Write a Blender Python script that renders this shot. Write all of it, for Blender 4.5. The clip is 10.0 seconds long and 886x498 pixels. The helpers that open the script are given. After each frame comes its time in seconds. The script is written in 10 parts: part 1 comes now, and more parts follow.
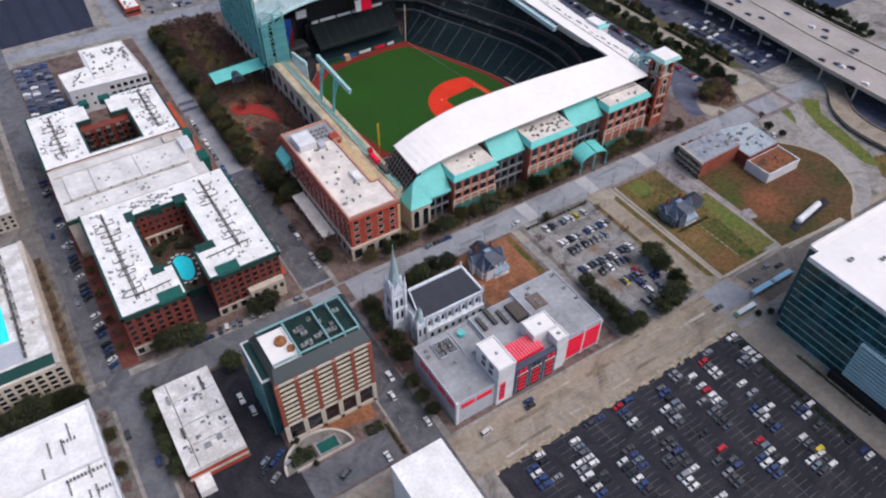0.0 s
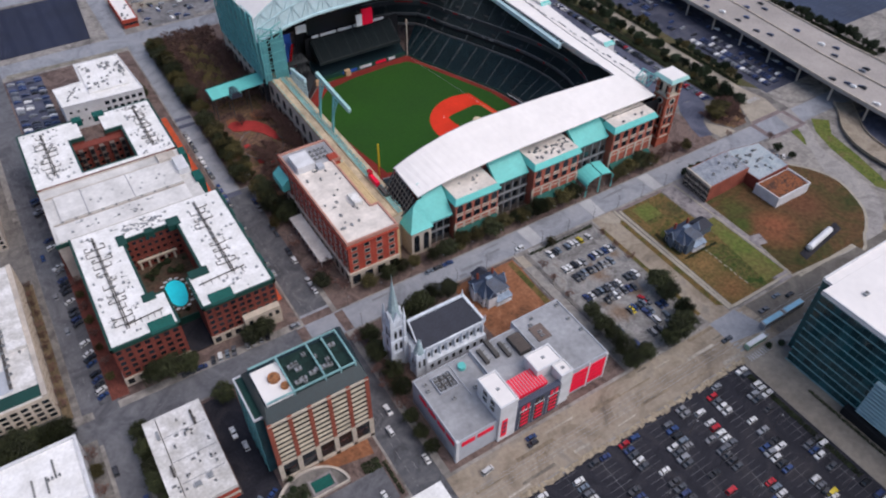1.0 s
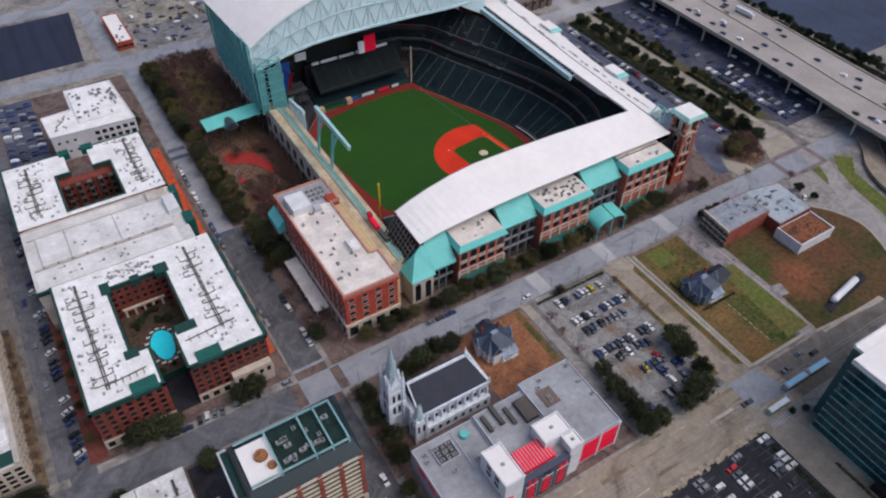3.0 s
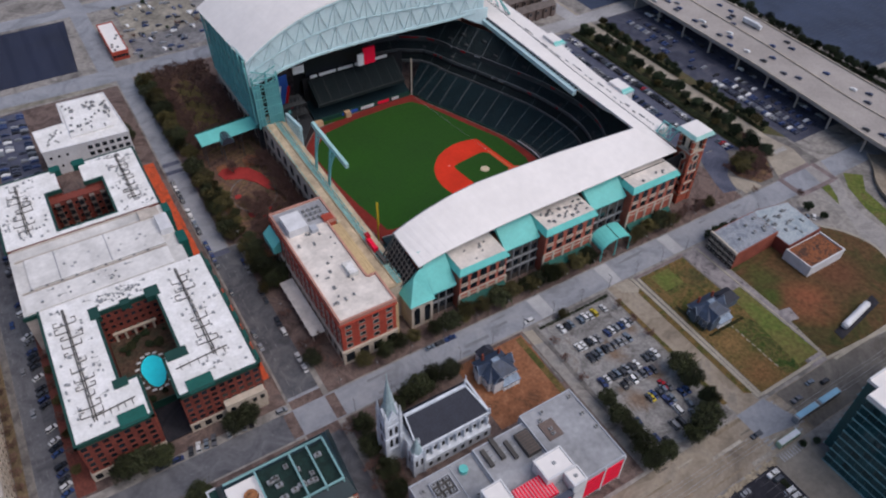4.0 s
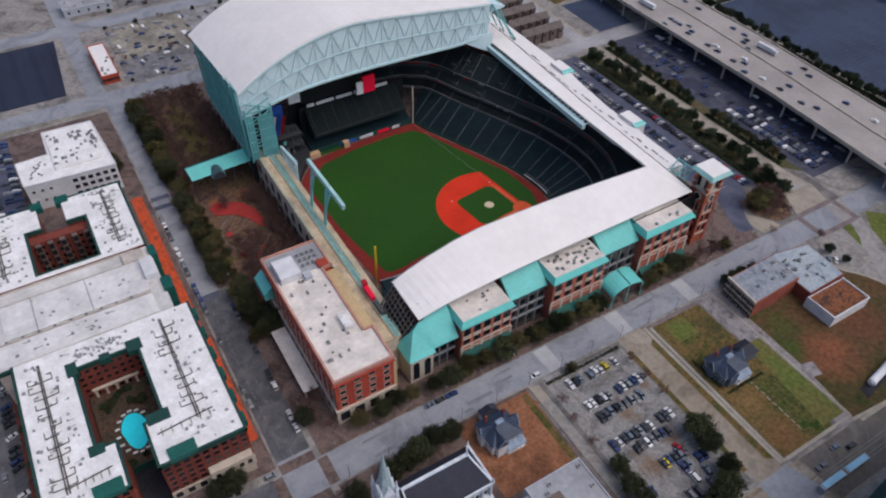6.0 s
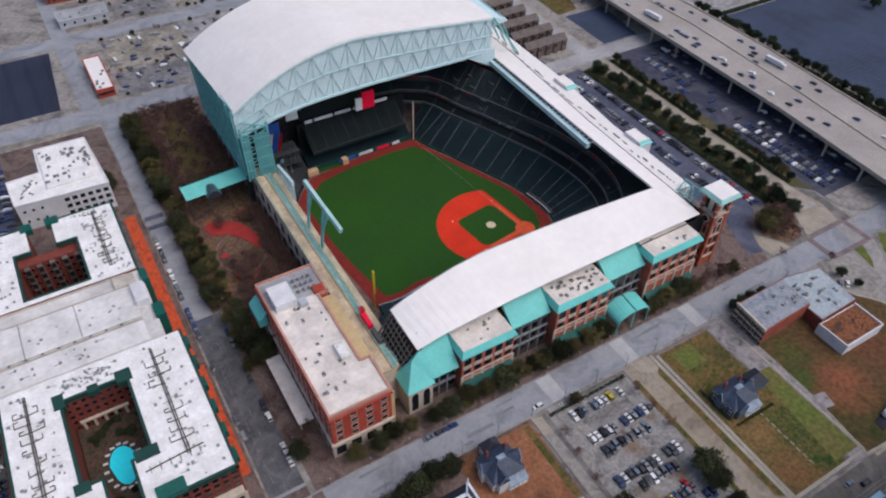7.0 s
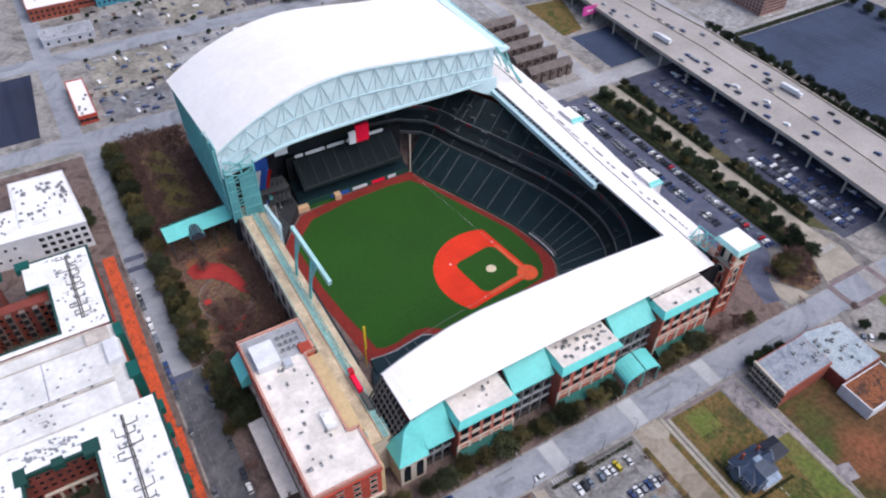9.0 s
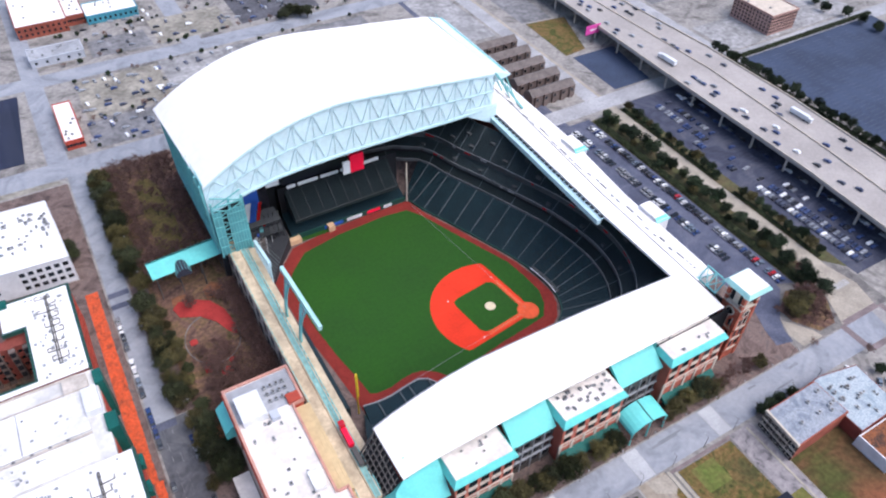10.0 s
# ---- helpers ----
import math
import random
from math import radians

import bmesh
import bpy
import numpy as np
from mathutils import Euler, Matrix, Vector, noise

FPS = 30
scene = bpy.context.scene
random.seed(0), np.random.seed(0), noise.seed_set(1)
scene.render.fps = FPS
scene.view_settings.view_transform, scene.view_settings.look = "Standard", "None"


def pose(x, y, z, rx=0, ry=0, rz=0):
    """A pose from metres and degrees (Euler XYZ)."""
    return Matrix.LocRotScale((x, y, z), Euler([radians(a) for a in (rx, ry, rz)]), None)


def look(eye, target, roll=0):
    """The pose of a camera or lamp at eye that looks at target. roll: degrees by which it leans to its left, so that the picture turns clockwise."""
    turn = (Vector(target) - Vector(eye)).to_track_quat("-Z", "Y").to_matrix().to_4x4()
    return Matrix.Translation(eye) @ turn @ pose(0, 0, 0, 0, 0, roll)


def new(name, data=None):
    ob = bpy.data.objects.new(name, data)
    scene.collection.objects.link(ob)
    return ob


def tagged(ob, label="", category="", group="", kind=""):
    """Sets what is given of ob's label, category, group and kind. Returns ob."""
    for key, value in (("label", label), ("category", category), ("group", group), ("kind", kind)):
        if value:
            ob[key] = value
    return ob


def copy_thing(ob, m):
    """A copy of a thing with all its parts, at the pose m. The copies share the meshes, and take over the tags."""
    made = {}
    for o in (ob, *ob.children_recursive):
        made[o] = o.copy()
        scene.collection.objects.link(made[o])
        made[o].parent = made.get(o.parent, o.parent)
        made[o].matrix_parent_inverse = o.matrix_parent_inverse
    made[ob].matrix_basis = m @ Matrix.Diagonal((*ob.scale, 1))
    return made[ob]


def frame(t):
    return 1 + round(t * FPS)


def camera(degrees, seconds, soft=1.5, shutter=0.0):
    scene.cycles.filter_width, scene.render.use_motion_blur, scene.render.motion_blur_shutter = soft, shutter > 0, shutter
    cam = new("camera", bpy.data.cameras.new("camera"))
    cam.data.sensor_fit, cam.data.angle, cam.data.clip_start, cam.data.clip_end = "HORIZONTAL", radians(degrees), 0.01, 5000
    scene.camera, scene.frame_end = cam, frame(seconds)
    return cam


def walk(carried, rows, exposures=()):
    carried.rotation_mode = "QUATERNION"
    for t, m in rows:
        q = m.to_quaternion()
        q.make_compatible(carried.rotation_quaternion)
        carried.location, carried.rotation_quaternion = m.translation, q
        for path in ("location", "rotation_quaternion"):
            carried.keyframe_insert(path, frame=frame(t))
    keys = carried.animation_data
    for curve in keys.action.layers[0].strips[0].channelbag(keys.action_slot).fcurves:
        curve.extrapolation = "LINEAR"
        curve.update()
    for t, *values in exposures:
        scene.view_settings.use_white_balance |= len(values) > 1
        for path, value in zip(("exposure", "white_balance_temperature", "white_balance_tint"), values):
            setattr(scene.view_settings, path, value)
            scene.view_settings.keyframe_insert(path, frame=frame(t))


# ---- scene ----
cam = camera(62.92, 10.0, soft=2.15)
PATH = [
    (0, (-240.44, -302.90, 254.03), (-124.94, -124.27, 42.48), 0.38),
    (0.5, (-236.41, -297.04, 254.53), (-121.04, -117.93, 43.32), 0.53),
    (1, (-232.41, -290.48, 254.92), (-116.87, -110.93, 44.18), 0.70),
    (1.5, (-228.91, -284.79, 255.10), (-113.34, -104.64, 44.89), 0.81),
    (2, (-224.81, -278.55, 255.83), (-109.83, -97.92, 45.71), 0.85),
    (2.5, (-220.56, -272.01, 256.52), (-106.04, -91.23, 46.28), 0.89),
    (4, (-208.62, -254.58, 257.67), (-94.81, -73.32, 47.46), 1.12),
    (4.5, (-204.75, -247.80, 258.27), (-90.84, -66.83, 47.85), 1.26),
    (5, (-201.00, -241.25, 259.07), (-87.27, -60.44, 48.43), 1.38),
    (5.5, (-197.52, -235.89, 258.71), (-83.92, -54.44, 48.54), 1.36),
    (7, (-185.63, -218.82, 259.57), (-72.97, -35.78, 50.28), 1.25),
    (7.5, (-181.06, -212.79, 260.13), (-69.03, -29.70, 50.54), 1.20),
    (8, (-177.56, -206.93, 259.81), (-65.20, -23.73, 50.49), 1.36),
    (8.5, (-172.66, -199.26, 260.26), (-60.38, -16.43, 50.58), 1.47),
    (9, (-167.47, -192.25, 260.89), (-55.57, -9.30, 51.11), 1.52),
    (9.5, (-161.71, -183.39, 261.45), (-49.68, -0.25, 51.91), 1.64),
    (10, (-154.80, -174.46, 262.25), (-42.92, 9.52, 53.37), 1.56),
]
STOPS = [(0, 0.60), (1, 0.48), (2.5, 0.38), (4, 0.20), (5, 0.17), (5.5, 0.18), (7, 0.35), (7.5, 0.49), (8.5, 0.75), (9, 0.87), (9.5, 1.06), (10, 1.24)]
EXPOSURES = [(t, stops, 6500 - 150 * max(0, t - 7.5), 15) for t, stops in STOPS]
walk(cam, [(t, look(eye, target, roll)) for t, eye, target, roll in PATH], EXPOSURES)

world = bpy.data.worlds.new("overcast_sky")
scene.world = world
world.use_nodes = True
wn = world.node_tree.nodes
sky = wn.new("ShaderNodeTexSky")
sky.sky_type, sky.sun_disc = "NISHITA", False
sky.sun_elevation, sky.sun_rotation = radians(57), radians(140)
sky.air_density, sky.dust_density, sky.ozone_density = 1.0, 2.2, 1.0
world.node_tree.links.new(sky.outputs[0], wn["Background"].inputs[0])
wn["Background"].inputs[1].default_value = 0.11
sun_data = bpy.data.lights.new("sun", "SUN")
sun_data.energy, sun_data.angle, sun_data.color = 1.5, radians(60), (1.0, 0.97, 0.93)
sun = new("sun", sun_data)
SUN_AT = Vector((0.42, -0.50, 1.0))
sun.matrix_world = look(SUN_AT * 400, (0, 0, 0))

# ---- materials ----
def mat(name, colour, rough=0.8, metal=0.0, grain=1.0, stain=0.12, stain_size=0.08, spread=0.12, bump=0.0, bump_size=3.0, spec=0.3, per_object=0.0, tint=None):
    """A surface with fine grain, broad stains and fine relief; sizes are in cycles a metre."""
    m = bpy.data.materials.new(name)
    m.use_nodes = True
    nt, nodes = m.node_tree, m.node_tree.nodes
    b = nodes["Principled BSDF"]
    b.inputs["Roughness"].default_value, b.inputs["Metallic"].default_value = rough, metal
    b.inputs["Specular IOR Level"].default_value = spec
    at = nodes.new("ShaderNodeNewGeometry")
    fine, broad = nodes.new("ShaderNodeTexNoise"), nodes.new("ShaderNodeTexNoise")
    fine.inputs["Scale"].default_value, fine.inputs["Detail"].default_value = grain, 6
    broad.inputs["Scale"].default_value, broad.inputs["Detail"].default_value = stain_size, 5
    broad.inputs["Roughness"].default_value = 0.62
    for n in (fine, broad):
        nt.links.new(at.outputs["Position"], n.inputs["Vector"])
    ramp = nodes.new("ShaderNodeMapRange")
    ramp.inputs[1].default_value, ramp.inputs[2].default_value = 0.3, 0.7
    ramp.inputs[3].default_value, ramp.inputs[4].default_value = 1 - spread, 1 + spread
    nt.links.new(fine.outputs[0], ramp.inputs[0])
    second = nodes.new("ShaderNodeMapRange")
    second.inputs[1].default_value, second.inputs[2].default_value = 0.38, 0.66
    second.inputs[3].default_value, second.inputs[4].default_value = 0, 1
    nt.links.new(broad.outputs[0], second.inputs[0])
    mix = nodes.new("ShaderNodeMix")
    mix.data_type = "RGBA"
    dark = tint or tuple(c * (1 - 2.2 * stain) for c in colour)
    mix.inputs[6].default_value, mix.inputs[7].default_value = (*[max(0, c) for c in dark], 1), (*colour, 1)
    nt.links.new(second.outputs[0], mix.inputs[0])
    times = nodes.new("ShaderNodeVectorMath")
    times.operation = "SCALE"
    nt.links.new(mix.outputs[2], times.inputs[0])
    nt.links.new(ramp.outputs[0], times.inputs["Scale"])
    last = times.outputs[0]
    if per_object:
        info, vary = nodes.new("ShaderNodeObjectInfo"), nodes.new("ShaderNodeMapRange")
        vary.inputs[3].default_value, vary.inputs[4].default_value = 1 - per_object, 1 + per_object
        nt.links.new(info.outputs["Random"], vary.inputs[0])
        again = nodes.new("ShaderNodeVectorMath")
        again.operation = "SCALE"
        nt.links.new(last, again.inputs[0])
        nt.links.new(vary.outputs[0], again.inputs["Scale"])
        last = again.outputs[0]
    nt.links.new(last, b.inputs["Base Color"])
    if bump:
        relief = nodes.new("ShaderNodeTexNoise")
        relief.inputs["Scale"].default_value, relief.inputs["Detail"].default_value = bump_size, 4
        nt.links.new(at.outputs["Position"], relief.inputs["Vector"])
        bm_node = nodes.new("ShaderNodeBump")
        bm_node.inputs["Strength"].default_value, bm_node.inputs["Distance"].default_value = bump, 0.1
        nt.links.new(relief.outputs[0], bm_node.inputs["Height"])
        nt.links.new(bm_node.outputs[0], b.inputs["Normal"])
    return m


def brick_mat(name, colour, mortar):
    """Brickwork too far off to be picked apart: courses 0.075 m high under broad weathering."""
    m = mat(name, colour, 0.9, grain=2.5, stain=0.14, stain_size=0.15, spread=0.2)
    return m


def patchy(name, colours, size=0.05, grain=0.6, rough=0.95, spread=0.25, bump=0.4, warp=1.6, worn=()):
    """Ground whose colour drifts between several tones in uneven patches; size in cycles a metre; worn: (x, y, radius, colour) of bare spots with ragged edges."""
    m = bpy.data.materials.new(name)
    m.use_nodes = True
    nt, nodes = m.node_tree, m.node_tree.nodes
    b = nodes["Principled BSDF"]
    b.inputs["Roughness"].default_value, b.inputs["Specular IOR Level"].default_value = rough, 0.2
    at = nodes.new("ShaderNodeNewGeometry")
    broad, fine = nodes.new("ShaderNodeTexNoise"), nodes.new("ShaderNodeTexNoise")
    broad.inputs["Scale"].default_value, broad.inputs["Detail"].default_value, broad.inputs["Roughness"].default_value = size, 7, 0.66
    broad.inputs["Distortion"].default_value = warp
    fine.inputs["Scale"].default_value, fine.inputs["Detail"].default_value = grain, 5
    for n in (broad, fine):
        nt.links.new(at.outputs["Position"], n.inputs["Vector"])
    ramp = nodes.new("ShaderNodeValToRGB")
    e = ramp.color_ramp.elements
    while len(e) < len(colours):
        e.new(1.0)
    for n, c in enumerate(colours):
        e[n].position, e[n].color = 0.34 + 0.32 * n / max(1, len(colours) - 1), (*c, 1)
    nt.links.new(broad.outputs[0], ramp.inputs[0])
    vary, times = nodes.new("ShaderNodeMapRange"), nodes.new("ShaderNodeVectorMath")
    vary.inputs[1].default_value, vary.inputs[2].default_value = 0.3, 0.7
    vary.inputs[3].default_value, vary.inputs[4].default_value = 1 - spread, 1 + spread
    times.operation = "SCALE"
    nt.links.new(fine.outputs[0], vary.inputs[0])
    tone = ramp.outputs[0]
    for wx, wy, radius, bare in worn:
        gap, ragged, soft, blend = nodes.new("ShaderNodeVectorMath"), nodes.new("ShaderNodeMath"), nodes.new("ShaderNodeMapRange"), nodes.new("ShaderNodeMix")
        gap.operation, ragged.operation, blend.data_type = "DISTANCE", "MULTIPLY_ADD", "RGBA"
        gap.inputs[1].default_value = (wx, wy, 0.2)
        nt.links.new(at.outputs["Position"], gap.inputs[0])
        nt.links.new(broad.outputs[0], ragged.inputs[0])
        ragged.inputs[1].default_value = radius * 2.6
        nt.links.new(gap.outputs["Value"], ragged.inputs[2])
        soft.inputs[1].default_value, soft.inputs[2].default_value = radius * 1.6, radius * 2.5
        soft.inputs[3].default_value, soft.inputs[4].default_value = 0.85, 0.0
        nt.links.new(ragged.outputs[0], soft.inputs[0])
        nt.links.new(soft.outputs[0], blend.inputs[0])
        nt.links.new(tone, blend.inputs[6])
        blend.inputs[7].default_value = (*bare, 1)
        tone = blend.outputs[2]
    nt.links.new(tone, times.inputs[0])
    nt.links.new(vary.outputs[0], times.inputs["Scale"])
    nt.links.new(times.outputs[0], b.inputs["Base Color"])
    relief = nodes.new("ShaderNodeBump")
    relief.inputs["Strength"].default_value, relief.inputs["Distance"].default_value = bump, 0.1
    nt.links.new(fine.outputs[0], relief.inputs["Height"])
    nt.links.new(relief.outputs[0], b.inputs["Normal"])
    return m


def random_tone(name, colours, rough=0.25, spec=0.5, metal=0.0):
    """One paint, whose colour is drawn for each object."""
    m = bpy.data.materials.new(name)
    m.use_nodes = True
    nt, nodes = m.node_tree, m.node_tree.nodes
    b = nodes["Principled BSDF"]
    b.inputs["Roughness"].default_value, b.inputs["Specular IOR Level"].default_value = rough, spec
    b.inputs["Metallic"].default_value = metal
    info, ramp = nodes.new("ShaderNodeObjectInfo"), nodes.new("ShaderNodeValToRGB")
    ramp.color_ramp.interpolation = "CONSTANT"
    e = ramp.color_ramp.elements
    while len(e) < len(colours):
        e.new(1.0)
    for n, c in enumerate(colours):
        e[n].position, e[n].color = n / len(colours), (*c, 1)
    nt.links.new(info.outputs["Random"], ramp.inputs[0])
    nt.links.new(ramp.outputs[0], b.inputs["Base Color"])
    return m


CONCRETE_ROAD = patchy("worn_concrete_road", ((0.175, 0.182, 0.200), (0.242, 0.252, 0.276), (0.285, 0.292, 0.312)), 0.045, 0.5, 0.9, 0.08, 0.05)
TAN_ROAD = patchy("dusty_concrete", ((0.140, 0.116, 0.092), (0.225, 0.186, 0.144), (0.285, 0.242, 0.190), (0.215, 0.188, 0.160)), 0.035, 0.5, 0.92, 0.12, 0.08)
GROUND = patchy("city_ground", ((0.105, 0.095, 0.088), (0.190, 0.176, 0.164), (0.270, 0.250, 0.228), (0.215, 0.205, 0.198)), 0.04, 0.4, 0.95, 0.2, 0.1)
PAVEMENT = patchy("concrete_pavement", ((0.088, 0.082, 0.078), (0.152, 0.140, 0.132), (0.210, 0.194, 0.175)), 0.08, 1.2, 0.9, 0.16, 0.1)
BRICK_PAVEMENT = patchy("brick_pavement", ((0.064, 0.046, 0.042), (0.110, 0.078, 0.070), (0.165, 0.118, 0.102), (0.104, 0.082, 0.076)), 0.09, 1.2, 0.9, 0.2, 0.1)
ASPHALT = patchy("dark_asphalt", ((0.014, 0.014, 0.019), (0.022, 0.022, 0.029), (0.034, 0.032, 0.037)), 0.06, 1.4, 0.85, 0.25, 0.1)
GREY_ASPHALT = patchy("grey_asphalt", ((0.055, 0.060, 0.088), (0.078, 0.085, 0.122), (0.105, 0.110, 0.145)), 0.05, 1.2, 0.88, 0.2, 0.1)
SLATE_LOT = patchy("slate_dark_asphalt", ((0.034, 0.037, 0.056), (0.050, 0.054, 0.080), (0.085, 0.086, 0.105)), 0.06, 1.2, 0.88, 0.2, 0.1)
BLUE_LOT = mat("blue_grey_asphalt", (0.040, 0.056, 0.098), 0.85, grain=0.8, stain=0.15, stain_size=0.03, spread=0.2)
LINE = mat("white_paint_line", (0.42, 0.42, 0.42), 0.8, grain=2.0, stain=0.2, spread=0.2)
DRY_GRASS = patchy("dry_lawn", ((0.040, 0.054, 0.013), (0.088, 0.074, 0.023), (0.150, 0.092, 0.036), (0.066, 0.060, 0.020)), 0.09, 0.6, spread=0.35, worn=((11, -150, 7, (0.185, 0.110, 0.044)), (10, -168, 9, (0.165, 0.085, 0.036)), (28, -112, 8, (0.055, 0.052, 0.020))))
BROWN_GRASS = patchy("brown_lawn", ((0.034, 0.042, 0.012), (0.066, 0.050, 0.019), (0.095, 0.052, 0.024), (0.066, 0.046, 0.020)), 0.03, 0.45, spread=0.3, worn=((63, -151, 13, (0.215, 0.075, 0.038)), (90, -145, 14, (0.115, 0.048, 0.026)), (56, -128, 9, (0.060, 0.064, 0.018)), (50, -140, 6, (0.046, 0.070, 0.014))))
DIRT = patchy("bare_dirt", ((0.13, 0.062, 0.034), (0.22, 0.092, 0.046), (0.27, 0.125, 0.068)), 0.07, 0.7)
PARK_GROUND = patchy("leaf_strewn_ground", ((0.060, 0.038, 0.030), (0.120, 0.068, 0.052), (0.150, 0.092, 0.050), (0.085, 0.066, 0.030)), 0.07, 0.6, spread=0.4)
TURF = mat("mown_turf", (0.014, 0.068, 0.004), 0.9, grain=0.6, stain=0.10, stain_size=0.03, spread=0.12, tint=(0.013, 0.058, 0.005))
CLAY = mat("red_infield_clay", (0.66, 0.036, 0.012), 0.95, grain=1.0, stain=0.08, stain_size=0.08, spread=0.08)
TRACK = mat("warning_track_clay", (0.20, 0.022, 0.016), 0.95, grain=1.0, stain=0.12, stain_size=0.08, spread=0.15)
PALE_CLAY = mat("pale_infield_clay", (0.64, 0.092, 0.032), 0.95, grain=1.0, stain=0.08, stain_size=0.2, spread=0.08)
MOUND = mat("mound_clay", (0.62, 0.52, 0.36), 0.95, grain=2.0, stain=0.1, spread=0.1)
WHITE_ROOF = mat("white_roof_membrane", (0.775, 0.738, 0.708), 0.6, grain=0.3, stain=0.03, stain_size=0.05, spread=0.03, spec=0.25)
OLD_WHITE = mat("weathered_white_roof", (0.73, 0.71, 0.69), 0.75, grain=0.9, stain=0.10, stain_size=0.16, spread=0.13, tint=(0.47, 0.45, 0.42))
STAINED_WHITE = mat("stained_white_membrane", (0.82, 0.805, 0.79), 0.7, grain=0.8, stain=0.1, stain_size=0.13, spread=0.09, tint=(0.67, 0.655, 0.63))
STREET = patchy("worn_grey_street", ((0.076, 0.076, 0.085), (0.116, 0.118, 0.130), (0.152, 0.152, 0.163)), 0.07, 0.6, 0.9, 0.1, 0.05)
DARK_STREET = patchy("dark_worn_street", ((0.056, 0.057, 0.064), (0.092, 0.094, 0.103), (0.128, 0.128, 0.134)), 0.09, 0.6, 0.9, 0.12, 0.05)
GREEN_GRASS = patchy("rough_green_lawn", ((0.022, 0.046, 0.010), (0.046, 0.070, 0.014), (0.100, 0.082, 0.028), (0.034, 0.052, 0.012), (0.090, 0.070, 0.026)), 0.10, 0.7, spread=0.4)
BROWN_STREET = patchy("grey_brown_street", ((0.085, 0.076, 0.068), (0.130, 0.118, 0.105), (0.175, 0.158, 0.138)), 0.05, 0.6, 0.9, 0.12, 0.05)
LAVENDER = patchy("pinkish_grey_street", ((0.090, 0.082, 0.088), (0.205, 0.185, 0.190), (0.255, 0.232, 0.232), (0.285, 0.260, 0.255)), 0.22, 0.9, 0.9, 0.12, 0.08, warp=0.6)
PALE_KERB = mat("pale_concrete_kerb", (0.36, 0.325, 0.265), 0.9, grain=1.0, stain=0.12, stain_size=0.15, spread=0.12)
PINK_BRICK = mat("pinkish_brick_paving", (0.20, 0.155, 0.155), 0.9, grain=1.5, stain=0.15, stain_size=0.15, spread=0.15)
PLAZA = mat("pale_tan_paving", (0.36, 0.315, 0.255), 0.9, grain=1.0, stain=0.14, stain_size=0.1, spread=0.15)
UPPER_SEAT = mat("dark_grey_green_seating", (0.016, 0.027, 0.031), 0.65, grain=1.6, stain=0.1, stain_size=0.1, spread=0.4, spec=0.35)
HEDGE = mat("clipped_hedge_leaves", (0.036, 0.048, 0.018), 0.8, grain=0.5, stain=0.2, stain_size=0.2, spread=0.45)
VERGE_GREEN = mat("green_verge_grass", (0.060, 0.070, 0.026), 0.95, grain=0.4, stain=0.15, stain_size=0.1, spread=0.35, tint=(0.090, 0.070, 0.035), bump=0.5)
GREY_ROOF = mat("grey_roof_membrane", (0.34, 0.345, 0.36), 0.85, grain=0.5, stain=0.14, stain_size=0.08, spread=0.12)
CREAM_ROOF = mat("cream_gravel_roof", (0.74, 0.675, 0.61), 0.9, grain=0.6, stain=0.12, stain_size=0.11, spread=0.08)
TAN_ROOF = mat("tan_roof", (0.56, 0.42, 0.23), 0.85, grain=0.6, stain=0.08, spread=0.08)
TEAL = mat("teal_metal_roof", (0.12, 0.52, 0.48), 0.45, grain=0.8, stain=0.06, stain_size=0.12, spread=0.06, spec=0.4)
TEAL_STEEL = mat("pale_teal_steel", (0.15, 0.44, 0.44), 0.5, grain=1.0, stain=0.08, stain_size=0.15, spread=0.08, spec=0.4)
PALE_PANEL = mat("pale_blue_panel", (0.56, 0.72, 0.75), 0.5, grain=0.5, stain=0.05, stain_size=0.1, spread=0.05, spec=0.4)
GREEN_TRIM = mat("dark_green_metal", (0.010, 0.055, 0.042), 0.55, grain=1.0, stain=0.1, spread=0.15, spec=0.4)
GREEN_ROOF = mat("green_copper_roof", (0.008, 0.095, 0.078), 0.6, grain=1.0, stain=0.1, spread=0.12, spec=0.2)
BRICK = brick_mat("red_brick", (0.28, 0.068, 0.042), (0.4, 0.35, 0.3))
DARK_BRICK = brick_mat("dark_red_brick", (0.205, 0.050, 0.036), (0.3, 0.25, 0.2))
ORANGE_BRICK = brick_mat("orange_brick", (0.44, 0.070, 0.042), (0.4, 0.35, 0.3))
STONE = mat("cream_stone", (0.55, 0.47, 0.38), 0.85, grain=1.5, stain=0.10, stain_size=0.25, spread=0.08)
WHITE_WALL = mat("white_stucco", (0.66, 0.66, 0.67), 0.8, grain=1.5, stain=0.08, stain_size=0.2, spread=0.06)
GREY_WALL = mat("pale_grey_panel", (0.42, 0.44, 0.48), 0.7, grain=1.0, stain=0.06, stain_size=0.2, spread=0.06)
SLATE_WALL = mat("slate_blue_panel", (0.065, 0.075, 0.11), 0.6, grain=1.0, stain=0.06, spread=0.1)
RED_PAINT = mat("bright_red_panel", (0.84, 0.006, 0.045), 0.5, grain=1.0, stain=0.03, spread=0.05)
SLATE = mat("dark_slate_roof", (0.032, 0.035, 0.050), 0.7, grain=1.5, stain=0.1, stain_size=0.2, spread=0.2)
BLUE_SLATE = mat("blue_grey_shingle", (0.040, 0.060, 0.105), 0.55, grain=2.0, stain=0.2, stain_size=0.3, spread=0.4, spec=0.5)
